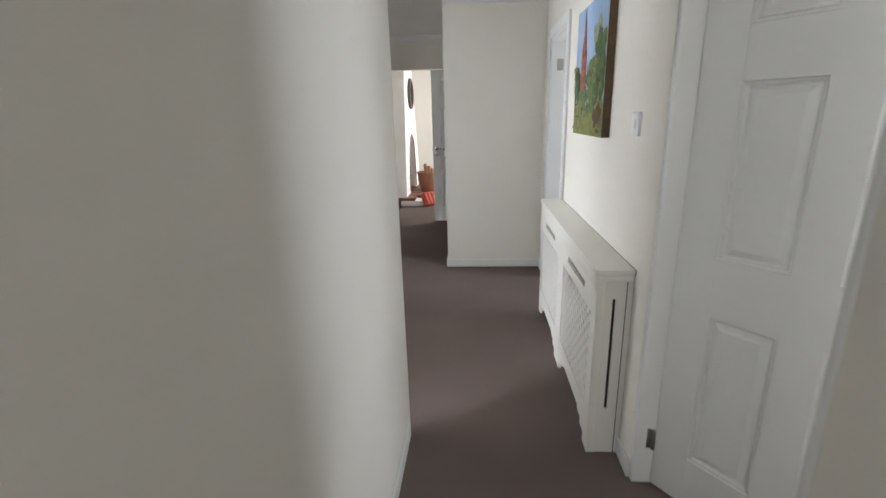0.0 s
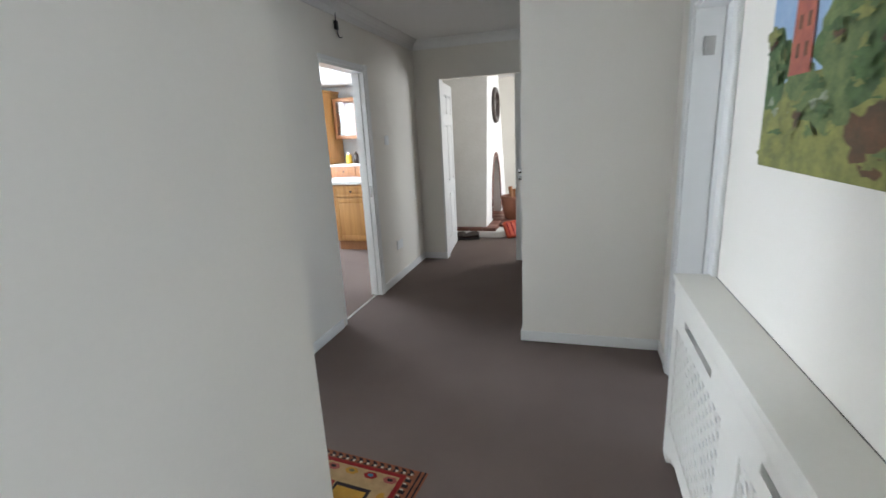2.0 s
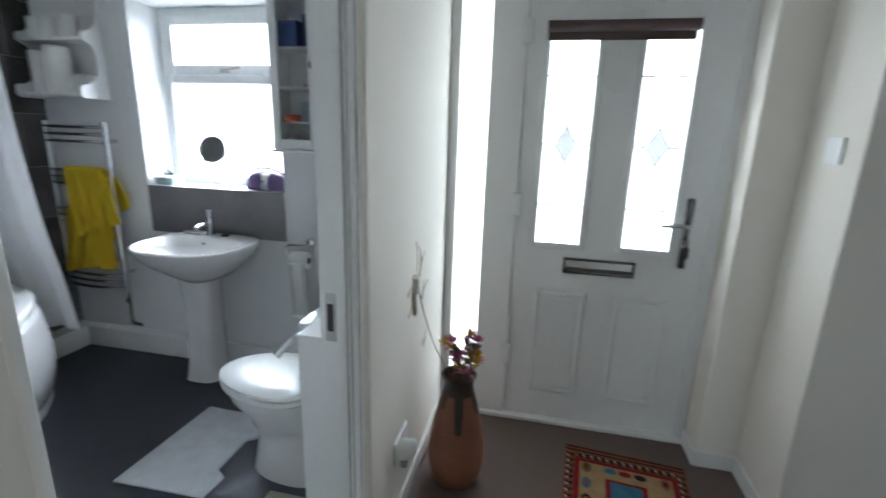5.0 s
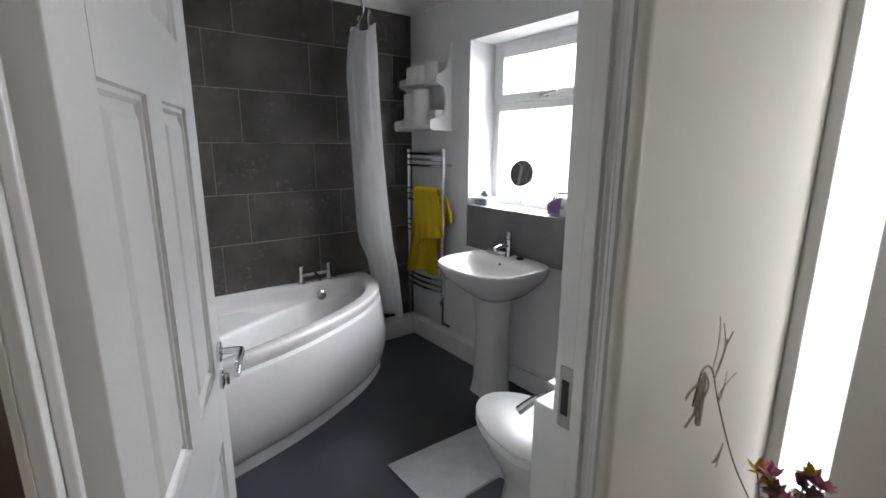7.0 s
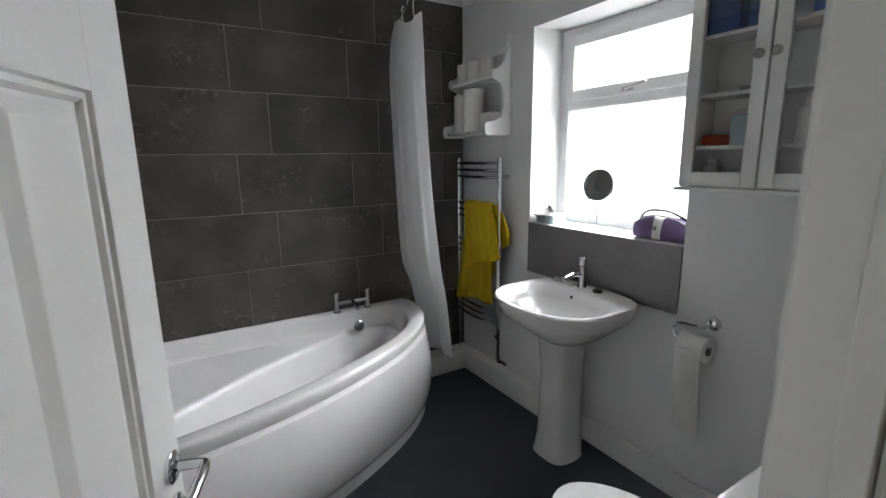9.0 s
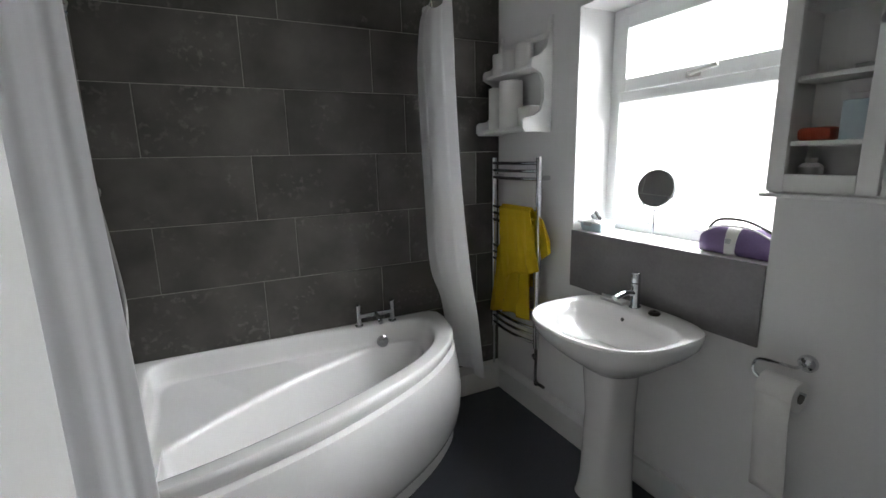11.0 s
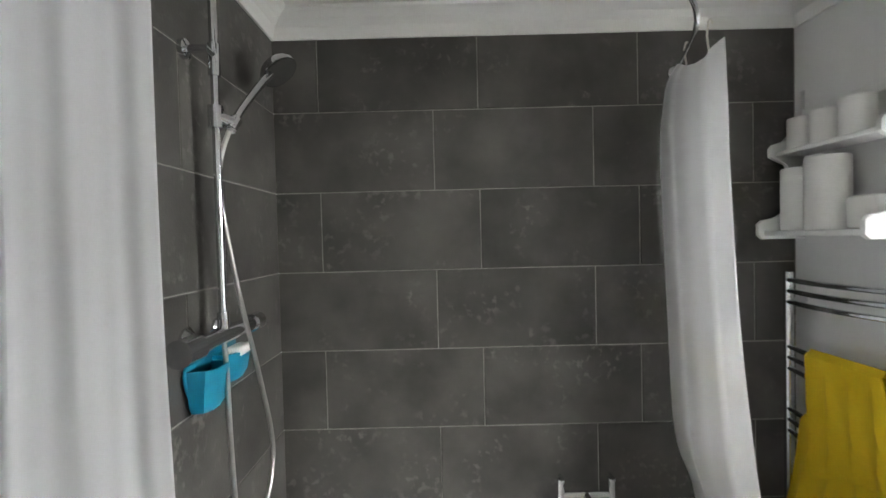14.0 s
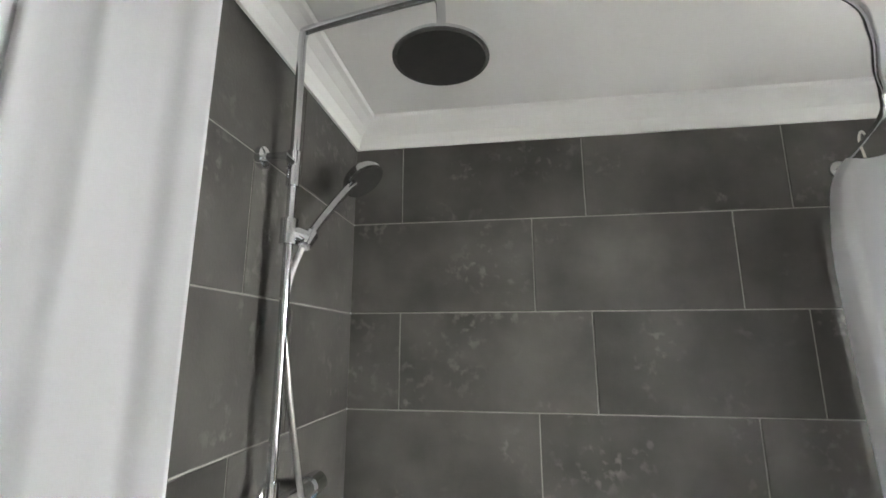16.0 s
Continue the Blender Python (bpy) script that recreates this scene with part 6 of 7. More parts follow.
R_WHITE = make_mat("rug_white", (0.52, 0.46, 0.37), (0.42, 0.36, 0.28), 1.0, scale=25, grain=420, bump=0.6, spec=0.05)
R_RED = make_mat("rug_red", (0.26, 0.025, 0.025), (0.17, 0.018, 0.02), 1.0, scale=25, grain=420, bump=0.6, spec=0.05)
R_BLUE = make_mat("rug_blue", (0.07, 0.18, 0.26), (0.05, 0.13, 0.20), 1.0, scale=25, grain=420, bump=0.6, spec=0.05)
R_GOLD = make_mat("rug_gold", (0.42, 0.23, 0.04), (0.32, 0.17, 0.03), 1.0, scale=25, grain=420, bump=0.6, spec=0.05)
R_OLIVE = make_mat("rug_olive", (0.16, 0.14, 0.06), (0.11, 0.09, 0.04), 1.0, scale=25, grain=420, bump=0.6, spec=0.05)
R_ROSE = make_mat("rug_rose", (0.32, 0.10, 0.08), (0.24, 0.07, 0.06), 1.0, scale=25, grain=420, bump=0.6, spec=0.05)
HL, HW = 0.715, 0.25


def rug_part(name, rows, m, kind=""):
    bm = bmesh.new()
    for pts, z in rows:
        prism(bm, pts, "z", z - 0.0012, z)
    ob = new(name, finish(name, bm, m))
    ob.parent = rg
    if kind:
        ob["kind"] = kind
    return ob


def rect(x0, x1, y0, y1):
    return [(x0, y0), (x1, y0), (x1, y1), (x0, y1)]


rug_part("ground", [(rect(-HL, HL, -HW, HW), 0.006)], R_BASE)
for s in (-1, 1):
    for k in (0.012, 0.034):
        rug_part("end_stripe", [(rect(s * (HL - k) - 0.004, s * (HL - k) + 0.004, -HW, HW), 0.0072)], R_BLACK)
B0 = HL - 0.055
teeth_b, teeth_w = [], []
n = 36
for k in range(n):
    x = -B0 + (2 * B0) * (k + 0.5) / n
    w = B0 / n * 0.92
    for s in (-1, 1):
        y = s * (HW - 0.022)
        teeth_b.append(([(x - w, y - 0.016), (x, y - 0.016), (x + w, y), (x, y + 0.016), (x - w, y + 0.016), (x - 0.2 * w, y)], 0.0072))
        teeth_w.append(([(x + 0.1 * w, y - 0.013), (x + 0.8 * w, y - 0.013), (x + 0.8 * w, y - 0.001), (x + 0.1 * w, y - 0.004)], 0.0084))
for k in range(12):
    y = -HW + 0.05 + (2 * HW - 0.1) * (k + 0.5) / 12
    for s in (-1, 1):
        x = s * (B0 - 0.012)
        teeth_b.append((rect(x - 0.014, x + 0.014, y - 0.009, y + 0.009), 0.0072))
        teeth_w.append((rect(x - 0.012, x + 0.002, y + 0.009, y + 0.016), 0.0084))
rug_part("dark_teeth", teeth_b, R_BLACK, "stuff")
rug_part("pale_teeth", teeth_w, R_WHITE, "stuff")
C0, C1 = B0 - 0.03, HW - 0.042
rug_part("red_band", [(rect(-C0, C0, -C1, C1), 0.0074)], R_RED)
rug_part("cream_field", [(rect(-C0 + 0.022, C0 - 0.022, -C1 + 0.022, C1 - 0.022), 0.0088)], R_CREAM)


def hexa(x, y, rx, ry):
    return [(x + rx * math.cos(a), y + ry * math.sin(a)) for a in (math.pi / 3 * i for i in range(6))]


cols = [R_OLIVE, R_ROSE, R_BLACK, R_RED, R_BLUE, R_GOLD]
i = 0
for k in range(13):
    x = -C0 + 0.055 + (2 * C0 - 0.11) * k / 12
    for s in (-1, 1):
        y = s * (C1 - 0.05)
        rug_part("medallion", [(hexa(x, y, 0.034, 0.021), 0.0102)], cols[(i * 5 + 2 * (s > 0)) % 6])
        rug_part("medallion_heart", [(hexa(x, y, 0.015, 0.009), 0.0114)], cols[(i * 5 + 3) % 6])
        i += 1
for s in (-1, 1):
    for y in (-0.06, 0.0, 0.06):
        rug_part("medallion", [(hexa(s * (C0 - 0.05), y, 0.018, 0.028), 0.0102)], cols[(i * 5) % 6])
        i += 1
pan = [R_BLUE, R_GOLD, R_BLUE, R_ROSE, R_BLUE, R_GOLD]
L = 2 * (C0 - 0.10) / 6
for k in range(6):
    x0 = -(C0 - 0.10) + L * k
    rug_part("panel_border", [(rect(x0 + 0.003, x0 + L - 0.003, -0.082, 0.082), 0.0102)], R_RED if k % 2 == 0 else R_BLACK)
    rug_part("centre_panel", [(rect(x0 + 0.018, x0 + L - 0.018, -0.062, 0.062), 0.0114)], pan[k])

# ---- vase with dried flowers ----
vs = thing("floor_vase", "tall terracotta floor vase with dark glaze drips", "vase", at=(-1.32, 2.635, 0))
vc = (-1.32, 2.632, 0.0)
bm = bmesh.new()
lathe(bm, [(0, 0.002), (0.085, 0.002), (0.094, 0.01), (0.11, 0.06), (0.116, 0.12), (0.112, 0.18), (0.098, 0.26), (0.078, 0.34), (0.062, 0.40), (0.057, 0.43), (0.062, 0.455), (0.07, 0.472), (0.066, 0.476), (0.052, 0.45), (0.046, 0.40), (0.05, 0.36), (0, 0.35)], vc, 40)
part("body", bm, M_TERRA, vs)
bm = bmesh.new()
lathe(bm, [(0.063, 0.40), (0.058, 0.43), (0.063, 0.455), (0.0712, 0.473), (0.066, 0.4775), (0.051, 0.45)], vc, 40)
bmesh.ops.delete(bm, geom=[f for f in bm.faces if len(f.verts) > 4], context="FACES_ONLY")
part("glazed_rim", bm, M_DARKCLAY, vs, "dark glazed rim")
bm = bmesh.new()
for a0, h in ((0.2, 0.16), (1.3, 0.10), (2.2, 0.22), (3.5, 0.13), (4.6, 0.19), (5.5, 0.08)):
    g = []
    for j in range(8):
        z = 0.42 - h * j / 7
        r = float(np.interp(z, [0.06, 0.12, 0.18, 0.26, 0.34, 0.40, 0.43], [0.11, 0.116, 0.112, 0.098, 0.078, 0.062, 0.057])) + 0.0015
        wd = 0.30 * (1 - 0.6 * j / 7)
        g.append([bm.verts.new((vc[0] + r * math.cos(a0 + wd * q), vc[1] + r * math.sin(a0 + wd * q), z)) for q in (-1, -0.5, 0, 0.5, 1)])
    loft(bm, g, cap=False, closed=False)
tagged(part("glaze_drips", bm, M_DARKCLAY, vs, "dark glaze runs"), kind="stuff")
F_PURPLE = make_mat("petal_purple", (0.38, 0.15, 0.32), (0.22, 0.08, 0.20), 0.9, scale=30, grain=120)
F_PINK = make_mat("petal_pink", (0.58, 0.20, 0.30), (0.40, 0.12, 0.20), 0.9, scale=30, grain=120)
F_YELLOW = make_mat("petal_yellow", (0.58, 0.38, 0.04), (0.45, 0.25, 0.03), 0.9, scale=30, grain=120)
F_STRAW = make_mat("dry_stem", (0.30, 0.24, 0.15), (0.18, 0.14, 0.08), 0.95, scale=20, grain=120)
F_GREY = make_mat("seed_husk", (0.50, 0.45, 0.36), (0.30, 0.26, 0.19), 0.95, scale=18, grain=120)
fl = thing("dried_flowers", "bunch of dried purple, pink and yellow flowers in the vase", "flowers", at=(vc[0], vc[1], 0.40))
fr2 = random.Random(11)


def petal(bm, c, d, l, w):
    """One cupped petal from c along d."""
    d = d.normalized()
    s = d.cross(Vector((0, 0, 1)))
    s = s.normalized() if s.length > 0.1 else Vector((1, 0, 0))
    u = s.cross(d)
    a = [bm.verts.new(c + d * l * t + s * w * math.sin(math.pi * min(t * 1.1, 1)) * k + u * 0.25 * l * t * t * (1 if k == 0 else 1.2)) for t, k in ((0, 0), (0.35, -1), (0.4, 0), (0.35, 1), (0.75, -0.8), (0.8, 0), (0.75, 0.8), (1, 0))]
    for f in ((0, 1, 2), (0, 2, 3), (1, 4, 5, 2), (2, 5, 6, 3), (4, 7, 5), (5, 7, 6)):
        bm.faces.new([a[i] for i in f])


for k in range(24):
    ang = fr2.uniform(0, 6.28)
    rr_, zz = fr2.uniform(0.02, 0.085), 0.505 + fr2.uniform(0, 0.115)
    tip = Vector((vc[0] + rr_ * 1.15 * math.cos(ang), vc[1] + 0.012 + rr_ * math.sin(ang), zz))
    if tip.y < 2.52:
        tip.y = 2.52
    bm = bmesh.new()
    tube(bm, [(vc[0] + 0.015 * math.cos(ang), vc[1] + 0.015 * math.sin(ang), 0.37), (vc[0] + rr_ * 0.5 * math.cos(ang), vc[1] + rr_ * 0.5 * math.sin(ang), 0.46), tip], 0.0016, 5, 3)
    part("stem", bm, F_STRAW, fl)
    bm = bmesh.new()
    for q in range(16):
        d = Vector((fr2.uniform(-1, 1), fr2.uniform(-1, 1), fr2.uniform(-0.2, 1)))
        petal(bm, tip, d, fr2.uniform(0.024, 0.042), fr2.uniform(0.007, 0.013))
    part("flower", bm, (F_PURPLE, F_PINK, F_YELLOW, F_YELLOW, F_PINK, F_STRAW)[k % 6], fl, smooth=False)
sd = thing("dried_seed_stalk", "tall dry grey seed stalk bending from the vase against the wall", "dried stalk", at=(vc[0], vc[1], 0.40))
bm = bmesh.new()
tube(bm, [(vc[0], vc[1], 0.37), (vc[0] + 0.045, vc[1] - 0.05, 0.52), (vc[0] + 0.10, vc[1] - 0.09, 0.65), (vc[0] + 0.165, vc[1] - 0.12, 0.82), (vc[0] + 0.235, vc[1] - 0.12, 0.935), (vc[0] + 0.31, vc[1] - 0.11, 0.965), (vc[0] + 0.355, vc[1] - 0.10, 0.94), (vc[0] + 0.37, vc[1] - 0.098, 0.905)], 0.0018, 6, 5)
part("stalk", bm, F_STRAW, sd)
SW = random.Random(12)
for px, py, pz, dx, dz, l, w, c in ((0.335, -0.10, 0.955, -0.05, -1, 0.11, 0.0026, 6), (0.315, -0.105, 0.96, 0.25, -0.9, 0.09, 0.0022, 4), (0.345, -0.10, 0.95, 0.9, -0.35, 0.06, 0.0014, 2),
                                    (0.215, -0.12, 0.905, -0.15, 0.95, 0.13, 0.0012, 3), (0.235, -0.12, 0.93, -0.4, 0.9, 0.14, 0.0012, 1), (0.17, -0.12, 0.83, -0.6, 0.8, 0.09, 0.0012, 2), (0.13, -0.11, 0.71, 0.25, -0.6, 0.07, 0.0012, 3)):
    for q in range(c):
        bm = bmesh.new()
        d = Vector((dx + 0.22 * SW.uniform(-1, 1), 0.12 * SW.uniform(-1, 1), dz)).normalized() * l * SW.uniform(0.75, 1.1)
        p0 = Vector((vc[0] + px, vc[1] + py, pz))
        bend = Vector((SW.uniform(-0.024, 0.024), SW.uniform(-0.004, 0.006), 0))
        tube(bm, [p0, p0 + d * 0.35 + bend, p0 + d * 0.7 + bend * 0.8, p0 + d - bend * 0.3], w, 5, 4)
        part("husk", bm, F_GREY, sd, "thin curled pale husk", smooth=False)


# ---- kitchen ----
def unit_front(parent, x0, x1, z0, z1, y, m=M_OAK, knob=True):
    """A framed cupboard door or drawer front facing -y with a raised field and dark knob."""
    bm = bmesh.new()
    s = min(0.06, (z1 - z0) * 0.28)
    for r in ((x0, x0 + s, z0, z1), (x1 - s, x1, z0, z1), (x0 + s, x1 - s, z0, z0 + s), (x0 + s, x1 - s, z1 - s, z1)):
        box(bm, r[0], r[1], y - 0.02, y - 0.001, r[2], r[3], 0.003)
    d = part("door", bm, m, parent)
    part("raised_panel", boxes([(x0 + s - 0.002, x1 - s + 0.002, y - 0.016, y - 0.004, z0 + s - 0.002, z1 - s + 0.002)], 0.006), m, d)
    if knob:
        bm = bmesh.new()
        lathe(bm, [(0, 0), (0.006, 0), (0.007, 0.012), (0.015, 0.018), (0.013, 0.027), (0, 0.03)], ((x0 + x1) / 2 if (z1 - z0) < 0.3 else x1 - 0.03, y - 0.02, (z0 + z1) / 2 if (z1 - z0) < 0.3 else (z1 - 0.1)), 14, pose(0, 0, 0, 90))
        part("knob", bm, M_DARKCLAY, d, "dark round knob")


KY = 7.15
bu = thing("base_unit", "honey oak kitchen base unit with drawer and door", "cabinet", "kitchen units", at=(-2.3, KY + 0.3, 0))
part("carcass", boxes([(-2.62, -2.05, KY, KY + 0.58, 0.12, 0.86)], 0.002), M_OAK, bu)
part("plinth", boxes([(-2.60, -2.05, KY + 0.03, KY + 0.5, 0.0, 0.12)]), M_OAKDARK, bu, smooth=False)
unit_front(bu, -2.60, -2.08, 0.70, 0.85, KY)
unit_front(bu, -2.60, -2.08, 0.14, 0.69, KY)
bu2 = thing("base_unit", "honey oak kitchen base unit along the peninsula", "cabinet", "kitchen units", at=(-1.75, KY + 0.3, 0))
part("carcass", boxes([(-2.045, -1.415, KY, KY + 0.58, 0.12, 0.86)], 0.002), M_OAK, bu2)
unit_front(bu2, -2.04, -1.44, 0.14, 0.85, KY)
es = thing("end_shelf_unit", "curved oak end unit with white open shelves", "shelf unit", "kitchen units", at=(-2.75, KY + 0.3, 0))
for z, m in ((0.13, M_OAK), (0.40, M_WORKTOP), (0.62, M_WORKTOP)):
    bm = bmesh.new()
    prism(bm, [(-2.62, KY + 0.02), (-2.70, KY + 0.03), (-2.80, KY + 0.10), (-2.86, KY + 0.22), (-2.87, KY + 0.56), (-2.62, KY + 0.56)], "z", z, z + 0.025, 0.004)
    part("shelf", bm, m, es)
part("back", boxes([(-2.88, -2.62, KY + 0.56, KY + 0.58, 0.0, 0.86)]), M_OAK, es, smooth=False)
part("post", boxes([(-2.72, -2.68, KY + 0.05, KY + 0.09, 0.0, 0.86)], 0.005), M_OAK, es)
carton("folded_tea_towels", "pale folded towels on the open end shelf", "towels", -2.82, -2.66, KY + 0.1, KY + 0.35, 0.425, 0.50, M_PAPER, 0.015)
carton("storage_tin", "white box standing on the lower end shelf", "box", -2.82, -2.67, KY + 0.12, KY + 0.4, 0.155, 0.33, M_PAPER, 0.01)
wt = thing("worktop", "white laminate worktop on the peninsula units", "worktop", at=(-2.2, KY + 0.3, 0.86))
part("slab", boxes([(-2.92, -1.412, KY - 0.03, KY + 0.62, 0.862, 0.90)], 0.006), M_WORKTOP, wt)
KB = 9.6
tl = thing("larder_unit", "tall honey oak larder cupboard with panelled doors", "cabinet", "kitchen units", at=(-4.2, KB + 0.3, 0))
part("carcass", boxes([(-4.72, -4.03, KB, KB + 0.6, 0.0, 2.26)], 0.003), M_OAK, tl)
unit_front(tl, -4.71, -4.38, 1.32, 2.2, KB)
unit_front(tl, -4.37, -4.05, 1.32, 2.2, KB)
unit_front(tl, -4.71, -4.38, 0.14, 1.28, KB)
unit_front(tl, -4.37, -4.05, 0.14, 1.28, KB)
part("cornice", boxes([(-4.74, -4.01, KB - 0.03, KB + 0.6, 2.26, 2.30)], 0.008), M_OAK, tl)
bk = thing("base_unit", "oak drawer unit along the kitchen back wall", "cabinet", "kitchen units", at=(-3.5, KB + 0.3, 0))
part("carcass", boxes([(-4.03, -2.5, KB + 0.02, KB + 0.6, 0.0, 0.93)], 0.002), M_OAKDARK, bk)
for x0, x1 in ((-3.98, -3.52), (-3.50, -3.04), (-3.02, -2.55)):
    unit_front(bk, x0, x1, 0.76, 0.91, KB + 0.02, M_OAKDARK)
    unit_front(bk, x0, x1, 0.14, 0.74, KB + 0.02, M_OAKDARK)
wt2 = thing("worktop", "white laminate worktop along the kitchen back wall", "worktop", at=(-3.3, KB + 0.3, 0.93))
part("slab", boxes([(-4.02, -2.5, KB - 0.02, KB + 0.62, 0.932, 0.968)], 0.006), M_WORKTOP, wt2)
gc = thing("glazed_wall_unit", "oak wall cupboard with a glazed door", "cabinet", "kitchen units", at=(-3.8, 10.1, 1.42))
part("carcass", boxes([(-4.0, -3.0, 10.28, 10.298, 1.42, 2.16), (-4.0, -3.98, 9.9, 10.28, 1.42, 2.16), (-3.02, -3.0, 9.9, 10.28, 1.42, 2.16), (-3.98, -3.02, 9.9, 10.28, 1.42, 1.44), (-3.98, -3.02, 9.9, 10.28, 2.14, 2.16), (-3.98, -3.02, 9.92, 10.28, 1.66, 1.675), (-3.98, -3.02, 9.92, 10.28, 1.90, 1.915)]), M_OAKDARK, gc, smooth=False)
for x0, x1 in ((-4.0, -3.51), (-3.49, -3.0)):
    d = part("door", boxes([(x0, x0 + 0.06, 9.875, 9.898, 1.42, 2.16), (x1 - 0.06, x1, 9.875, 9.898, 1.42, 2.16), (x0 + 0.06, x1 - 0.06, 9.875, 9.898, 1.42, 1.49), (x0 + 0.06, x1 - 0.06, 9.875, 9.898, 2.09, 2.16)], 0.004), M_OAKDARK, gc)
    part("pane", boxes([(x0 + 0.055, x1 - 0.055, 9.884, 9.888, 1.485, 2.095)]), M_GLASS, d, smooth=False)
bottle("storage_jar", "yellow storage jar on the kitchen worktop", -3.72, 9.8, 0.969, 0.06, 0.20, M_YELLOW, M_SATIN)
bottle("storage_jar", "dark storage jar on the kitchen worktop", -3.58, 9.82, 0.969, 0.05, 0.22, M_DARKCLAY, M_BLACK)

# ---- lounge ----
hs_ = thing("chimney_breast", "white plastered tapering chimney breast with arched fire opening", "fireplace", at=(-1.3, 9.1, 0))

arch = []
AY, AW, AH = 8.95, 0.36, 1.06
for k in range(13):
    a = math.pi * k / 12
    arch.append((AY + AW * math.cos(a), 0.14 + (AH - 0.14) * (math.sin(a) ** 0.8 if 0 < k < 12 else 0)))
# white front face with the arch cut through, then sides
XF = -0.785
bm = bmesh.new()
lo = [bm.verts.new((XF, 8.05, 0.0)), bm.verts.new((XF, 8.42, 2.398)), bm.verts.new((XF, 9.28, 2.398)), bm.verts.new((XF, 9.98, 0.0))]
ar = [bm.verts.new((XF, y, z)) for y, z in arch]
bm.faces.new([lo[3]] + ar[:7] + [lo[2]])
bm.faces.new([lo[2]] + ar[6:7] + [lo[1]])
bm.faces.new([lo[1]] + ar[6:] + [lo[0]])
back = [bm.verts.new((-1.41, v.co.y, v.co.z)) for v in lo]
for i in range(3):
    bm.faces.new((lo[i], lo[i + 1], back[i + 1], back[i]))
inn = [bm.verts.new((XF - 0.4, v.co.y, v.co.z)) for v in ar]
for i in range(12):
    bm.faces.new((ar[i], ar[i + 1], inn[i + 1], inn[i]))
part("breast", bm, M_PLASTER, hs_, smooth=False)
bm = bmesh.new()
bm.faces.new([bm.verts.new((XF - 0.38, y, z)) for y, z in arch])
part("fireback", bm, M_SOOT, hs_, "sooty fireback", smooth=False)
bm = bmesh.new()
for k in range(24):
    a0, a1 = math.pi * (k + 0.06) / 24, math.pi * (k + 0.94) / 24
    def ap(a, g):
        return (AY + (AW + g) * math.cos(a), 0.14 + (AH - 0.14 + g) * math.sin(a) ** 0.8)
    prism(bm, [ap(a0, 0.0), ap(a1, 0.0), ap(a1, 0.06), ap(a0, 0.06)], "x", XF, XF + 0.012)
tagged(part("arch_bricks", bm, M_QUARRY, hs_, "red brick arch edging", smooth=False), kind="stuff")
he = thing("hearth", "raised hearth with quarry tile top and white edge", "hearth", at=(-0.9, 8.6, 0))
HP = [(-1.408, 7.97), (-0.58, 7.97), (-0.28, 8.25), (-0.28, 9.98), (-1.408, 9.98)]
bm = bmesh.new()
prism(bm, HP, "z", 0.0, 0.085, 0.006)
part("edge", bm, M_PLASTER, he)
for r in range(7):
    for c in range(4):
        x0, y0 = -1.40 + c * 0.19, 7.985 + r * 0.28
        bm = boxes([(x0 + 0.004, x0 + 0.186, y0 + 0.004, y0 + 0.276, 0.085, 0.13)], 0.006)
        part("tile", bm, M_QUARRY, he)
for c in range(6):
    part("tile", boxes([(-0.635, -0.30, 8.29 + c * 0.27, 8.285 + (c + 1) * 0.27, 0.085, 0.128)], 0.006), M_QUARRY, he)
om = thing("oval_mirror", "round dark-framed mirror on the chimney breast", "mirror", at=(-0.77, 8.97, 1.8))
mm = Matrix.Translation((XF + 0.004, 8.93, 1.80)) @ pose(0, 0, 0, 0, 90)
bm = bmesh.new()
lathe(bm, [(0.185, 0.0), (0.25, 0.0), (0.26, 0.015), (0.24, 0.04), (0.205, 0.045), (0.185, 0.02), (0.185, 0.0)], (0, 0, 0), 40, mm)
bmesh.ops.delete(bm, geom=[f for f in bm.faces if len(f.verts) > 4], context="FACES_ONLY")
part("frame", bm, M_DARKCLAY, om, "dark turned frame")
bm = bmesh.new()
lathe(bm, [(0, 0.006), (0.19, 0.006), (0.19, 0.012), (0, 0.012)], (0, 0, 0), 40, mm)
part("glass", bm, M_MIRROR, om, "mirror glass")
pot = thing("terracotta_pot", "large terracotta log pot standing on the hearth", "pot", at=(-0.50, 8.75, 0.13))
bm = bmesh.new()
lathe(bm, [(0, 0), (0.12, 0), (0.14, 0.05), (0.17, 0.20), (0.175, 0.30), (0.185, 0.31), (0.185, 0.345), (0.165, 0.345), (0.155, 0.2), (0, 0.18)], (-0.50, 8.75, 0.13), 32)
part("body", bm, M_TERRA, pot)
for k, (dy, r) in enumerate(((-0.06, 0.03), (0.03, 0.036), (0.09, 0.025))):
    lg = thing("log", "rough cut log standing in the pot", "log", "logs", at=(-0.50, 8.75 + dy, 0.32))
    bm = bmesh.new()
    tube(bm, [(-0.50 + 0.03 * k, 8.75 + dy, 0.315), (-0.53 + 0.05 * k, 8.75 + dy * 1.3, 0.62 - 0.05 * k)], r, 10)
    part("wood", bm, M_OAKDARK, lg)
cl = thing("striped_cushion", "orange-red cushion leaning on the hearth edge", "cushion", at=(-0.40, 7.95, 0))
cm = Matrix.Translation((-0.36, 7.98, 0.012)) @ pose(0, 0, 0, 58, 0, 42)
bm = bmesh.new()
box(bm, -0.14, 0.14, 0.0, 0.24, -0.04, 0.04, 0.036, cm, 3)
part("cushion", bm, M_ORANGE, cl)
bm = bmesh.new()
for k in range(4):
    box(bm, -0.115 + 0.07 * k, -0.095 + 0.07 * k, 0.03, 0.21, 0.037, 0.044, 0.0, cm)
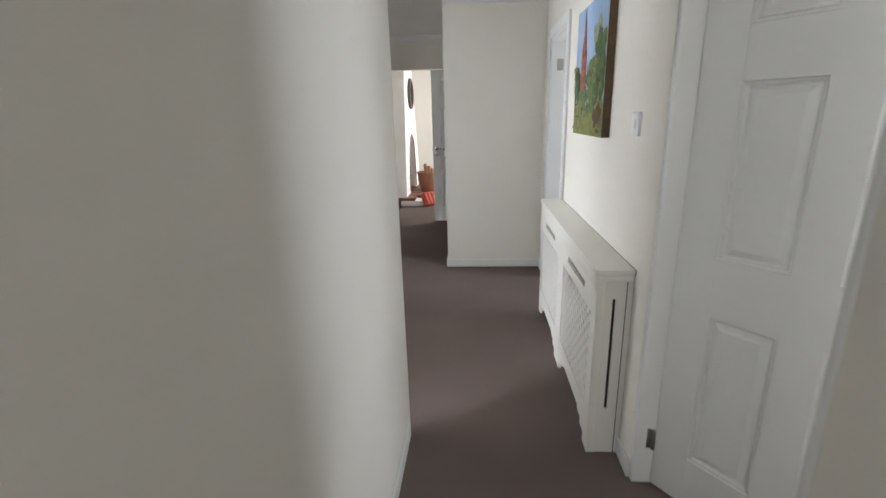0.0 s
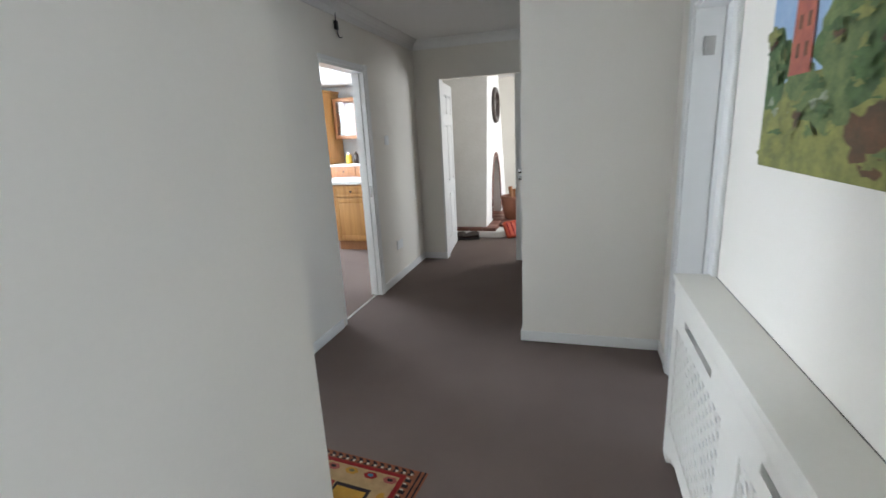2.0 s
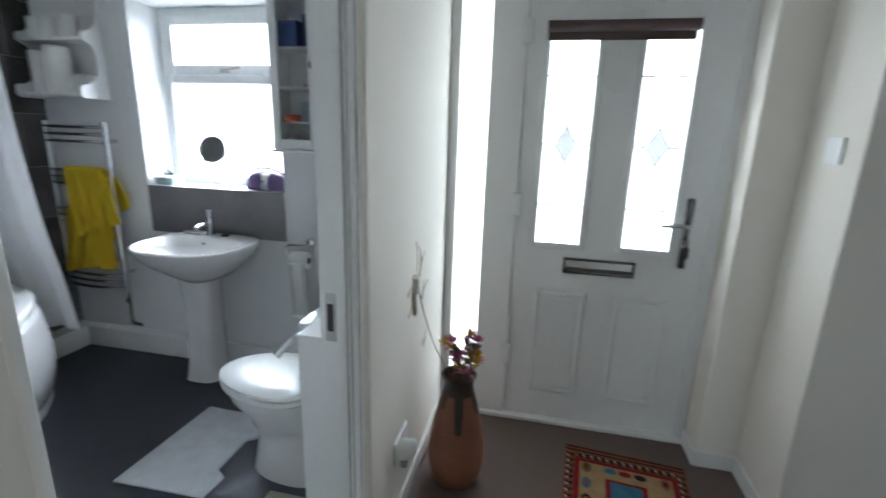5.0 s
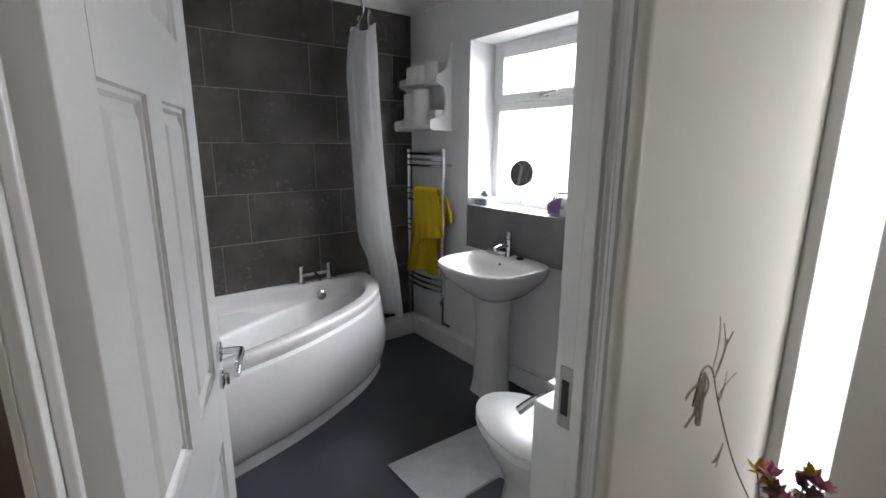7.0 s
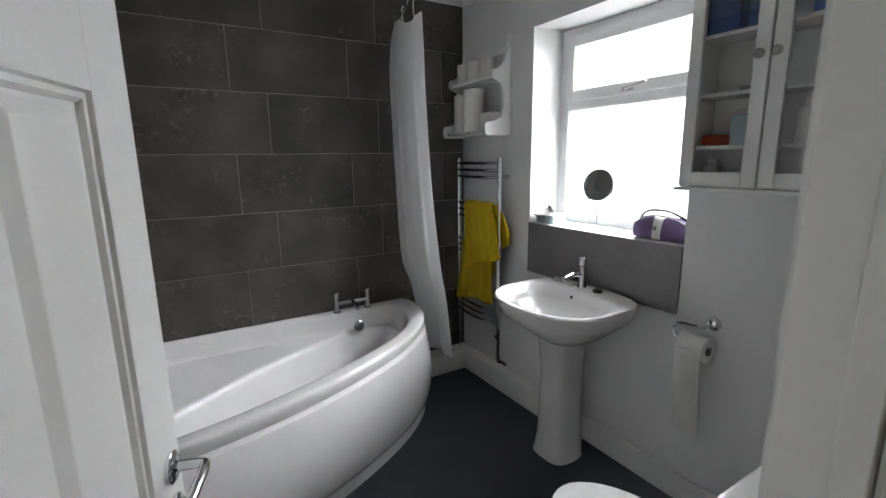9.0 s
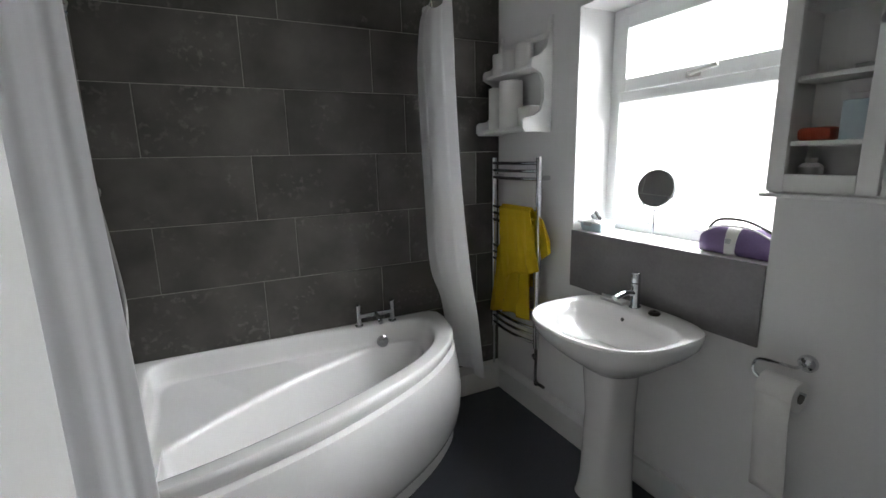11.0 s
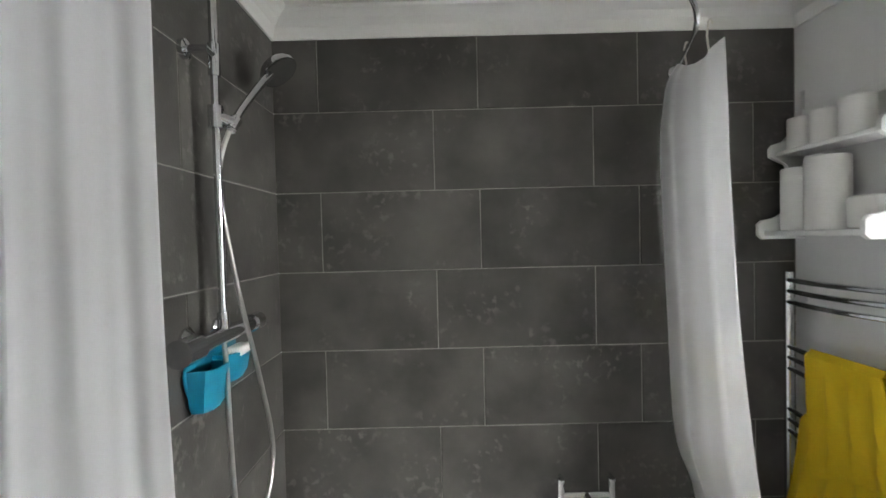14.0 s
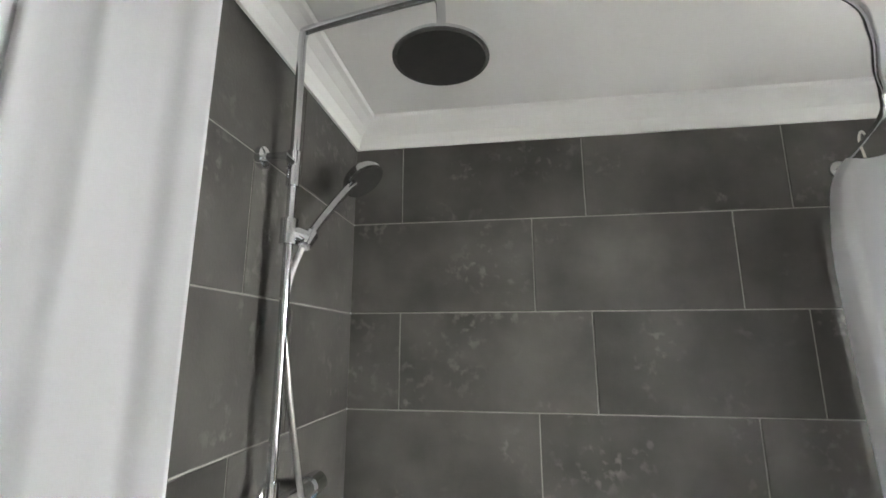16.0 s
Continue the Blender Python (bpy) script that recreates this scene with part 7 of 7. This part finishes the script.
tagged(part("stripes", bm, R_RED, cl, "dark red stripes", smooth=False), kind="stuff")


def shoe(x, y, rz):
    t = thing("shoe", "dark brown shoe on the lounge carpet", "shoe", "pair of shoes", at=(x, y, 0))
    m = pose(x, y, 0.0, 0, 0, rz)
    bm = bmesh.new()
    rings = []
    for k in range(10):
        u = k / 9
        w = 0.045 * (0.75 + 0.35 * math.sin(math.pi * min(u * 1.15, 1)))
        h = 0.095 - 0.05 * max(0, (u - 0.35) / 0.65) - 0.01 * (u < 0.1)
        rings.append([bm.verts.new(m @ Vector((0.27 * u - 0.13, w * math.cos(a) * (1 if math.sin(a) < 0.4 else 0.7), 0.02 + h * 0.5 + h * 0.5 * math.sin(a)))) for a in (2 * math.pi * i / 14 for i in range(14))])
    loft(bm, rings)
    part("upper", bm, M_DARKCLAY, t)
    bm = bmesh.new()
    prism(bm, [tuple((m @ Vector((px, py, 0)))[:2]) for px, py in ((-0.135, -0.03), (0.0, -0.04), (0.10, -0.047), (0.145, -0.02), (0.145, 0.02), (0.10, 0.047), (0.0, 0.04), (-0.135, 0.03))], "z", 0.001, 0.022, 0.004)
    part("sole", bm, M_BLACK, t)


shoe(-1.16, 7.80, 205)
shoe(-0.98, 7.84, 190)


# ---- wall tiles: one piece each ----
structure("grout_south", boxes([(-1.957, -0.004, -0.006, 0.0, 0.10, 2.318)]), M_GROUT, "pale grout bed", "grout")
structure("grout_east", boxes([(0.0, 0.006, 0.0, 1.12, 0.3, 2.318)]), M_GROUT, "pale grout bed", "grout")
G = 0.0016


def tile_mesh(cache, w, h):
    key = (round(w, 3), round(h, 3))
    if key not in cache:
        c, t = 0.0016, 0.0022
        vs = [(0, 0, 0), (w, 0, 0), (w, h, 0), (0, h, 0), (c, c, t), (w - c, c, t), (w - c, h - c, t), (c, h - c, t)]
        me = bpy.data.meshes.new("tile")
        me.from_pydata(vs, [], [(4, 5, 6, 7), (0, 1, 5, 4), (1, 2, 6, 5), (2, 3, 7, 6), (3, 0, 4, 7)])
        me.materials.append(M_TILE)
        cache[key] = me
    return cache[key]


CACHE = {}
Z1 = 2.04


def tiling(parent_name, length, first, place):
    """Half-bond courses of 600 x 300 tiles; first: the joint offsets of the two kinds of course."""
    par = bpy.data.objects[parent_name]
    z, k = Z1 + 0.30, 0
    while z > 0.14:
        z0, z1 = z - 0.30, min(z, 2.314)
        z0 = max(z0, 0.132 if parent_name == "grout_south" else 0.5)
        js = [0.0] + [first[k % 2] + 0.6 * i for i in range(5) if first[k % 2] + 0.6 * i < length - 0.01] + [length]
        for a, b in zip(js, js[1:]):
            if b - a < 0.03 or z1 - z0 < 0.02:
                continue
            ob = new("tile", tile_mesh(CACHE, b - a - 2 * G, z1 - z0 - 2 * G))
            ob.matrix_world = place(a + G, b - G, z0 + G)
            ob.parent = par
        z -= 0.30
        k += 1


def south(a, b, z):
    return Matrix(((-1, 0, 0, -a), (0, 0, 1, 0.0004), (0, 1, 0, z), (0, 0, 0, 1)))


def east(a, b, z):
    return Matrix(((0, 0, -1, -0.0004), (-1, 0, 0, b), (0, 1, 0, z), (0, 0, 0, 1)))


tiling("grout_south", 1.954, (0.17, 0.6), south)
tiling("grout_east", 1.115, (0.41, 0.62), east)
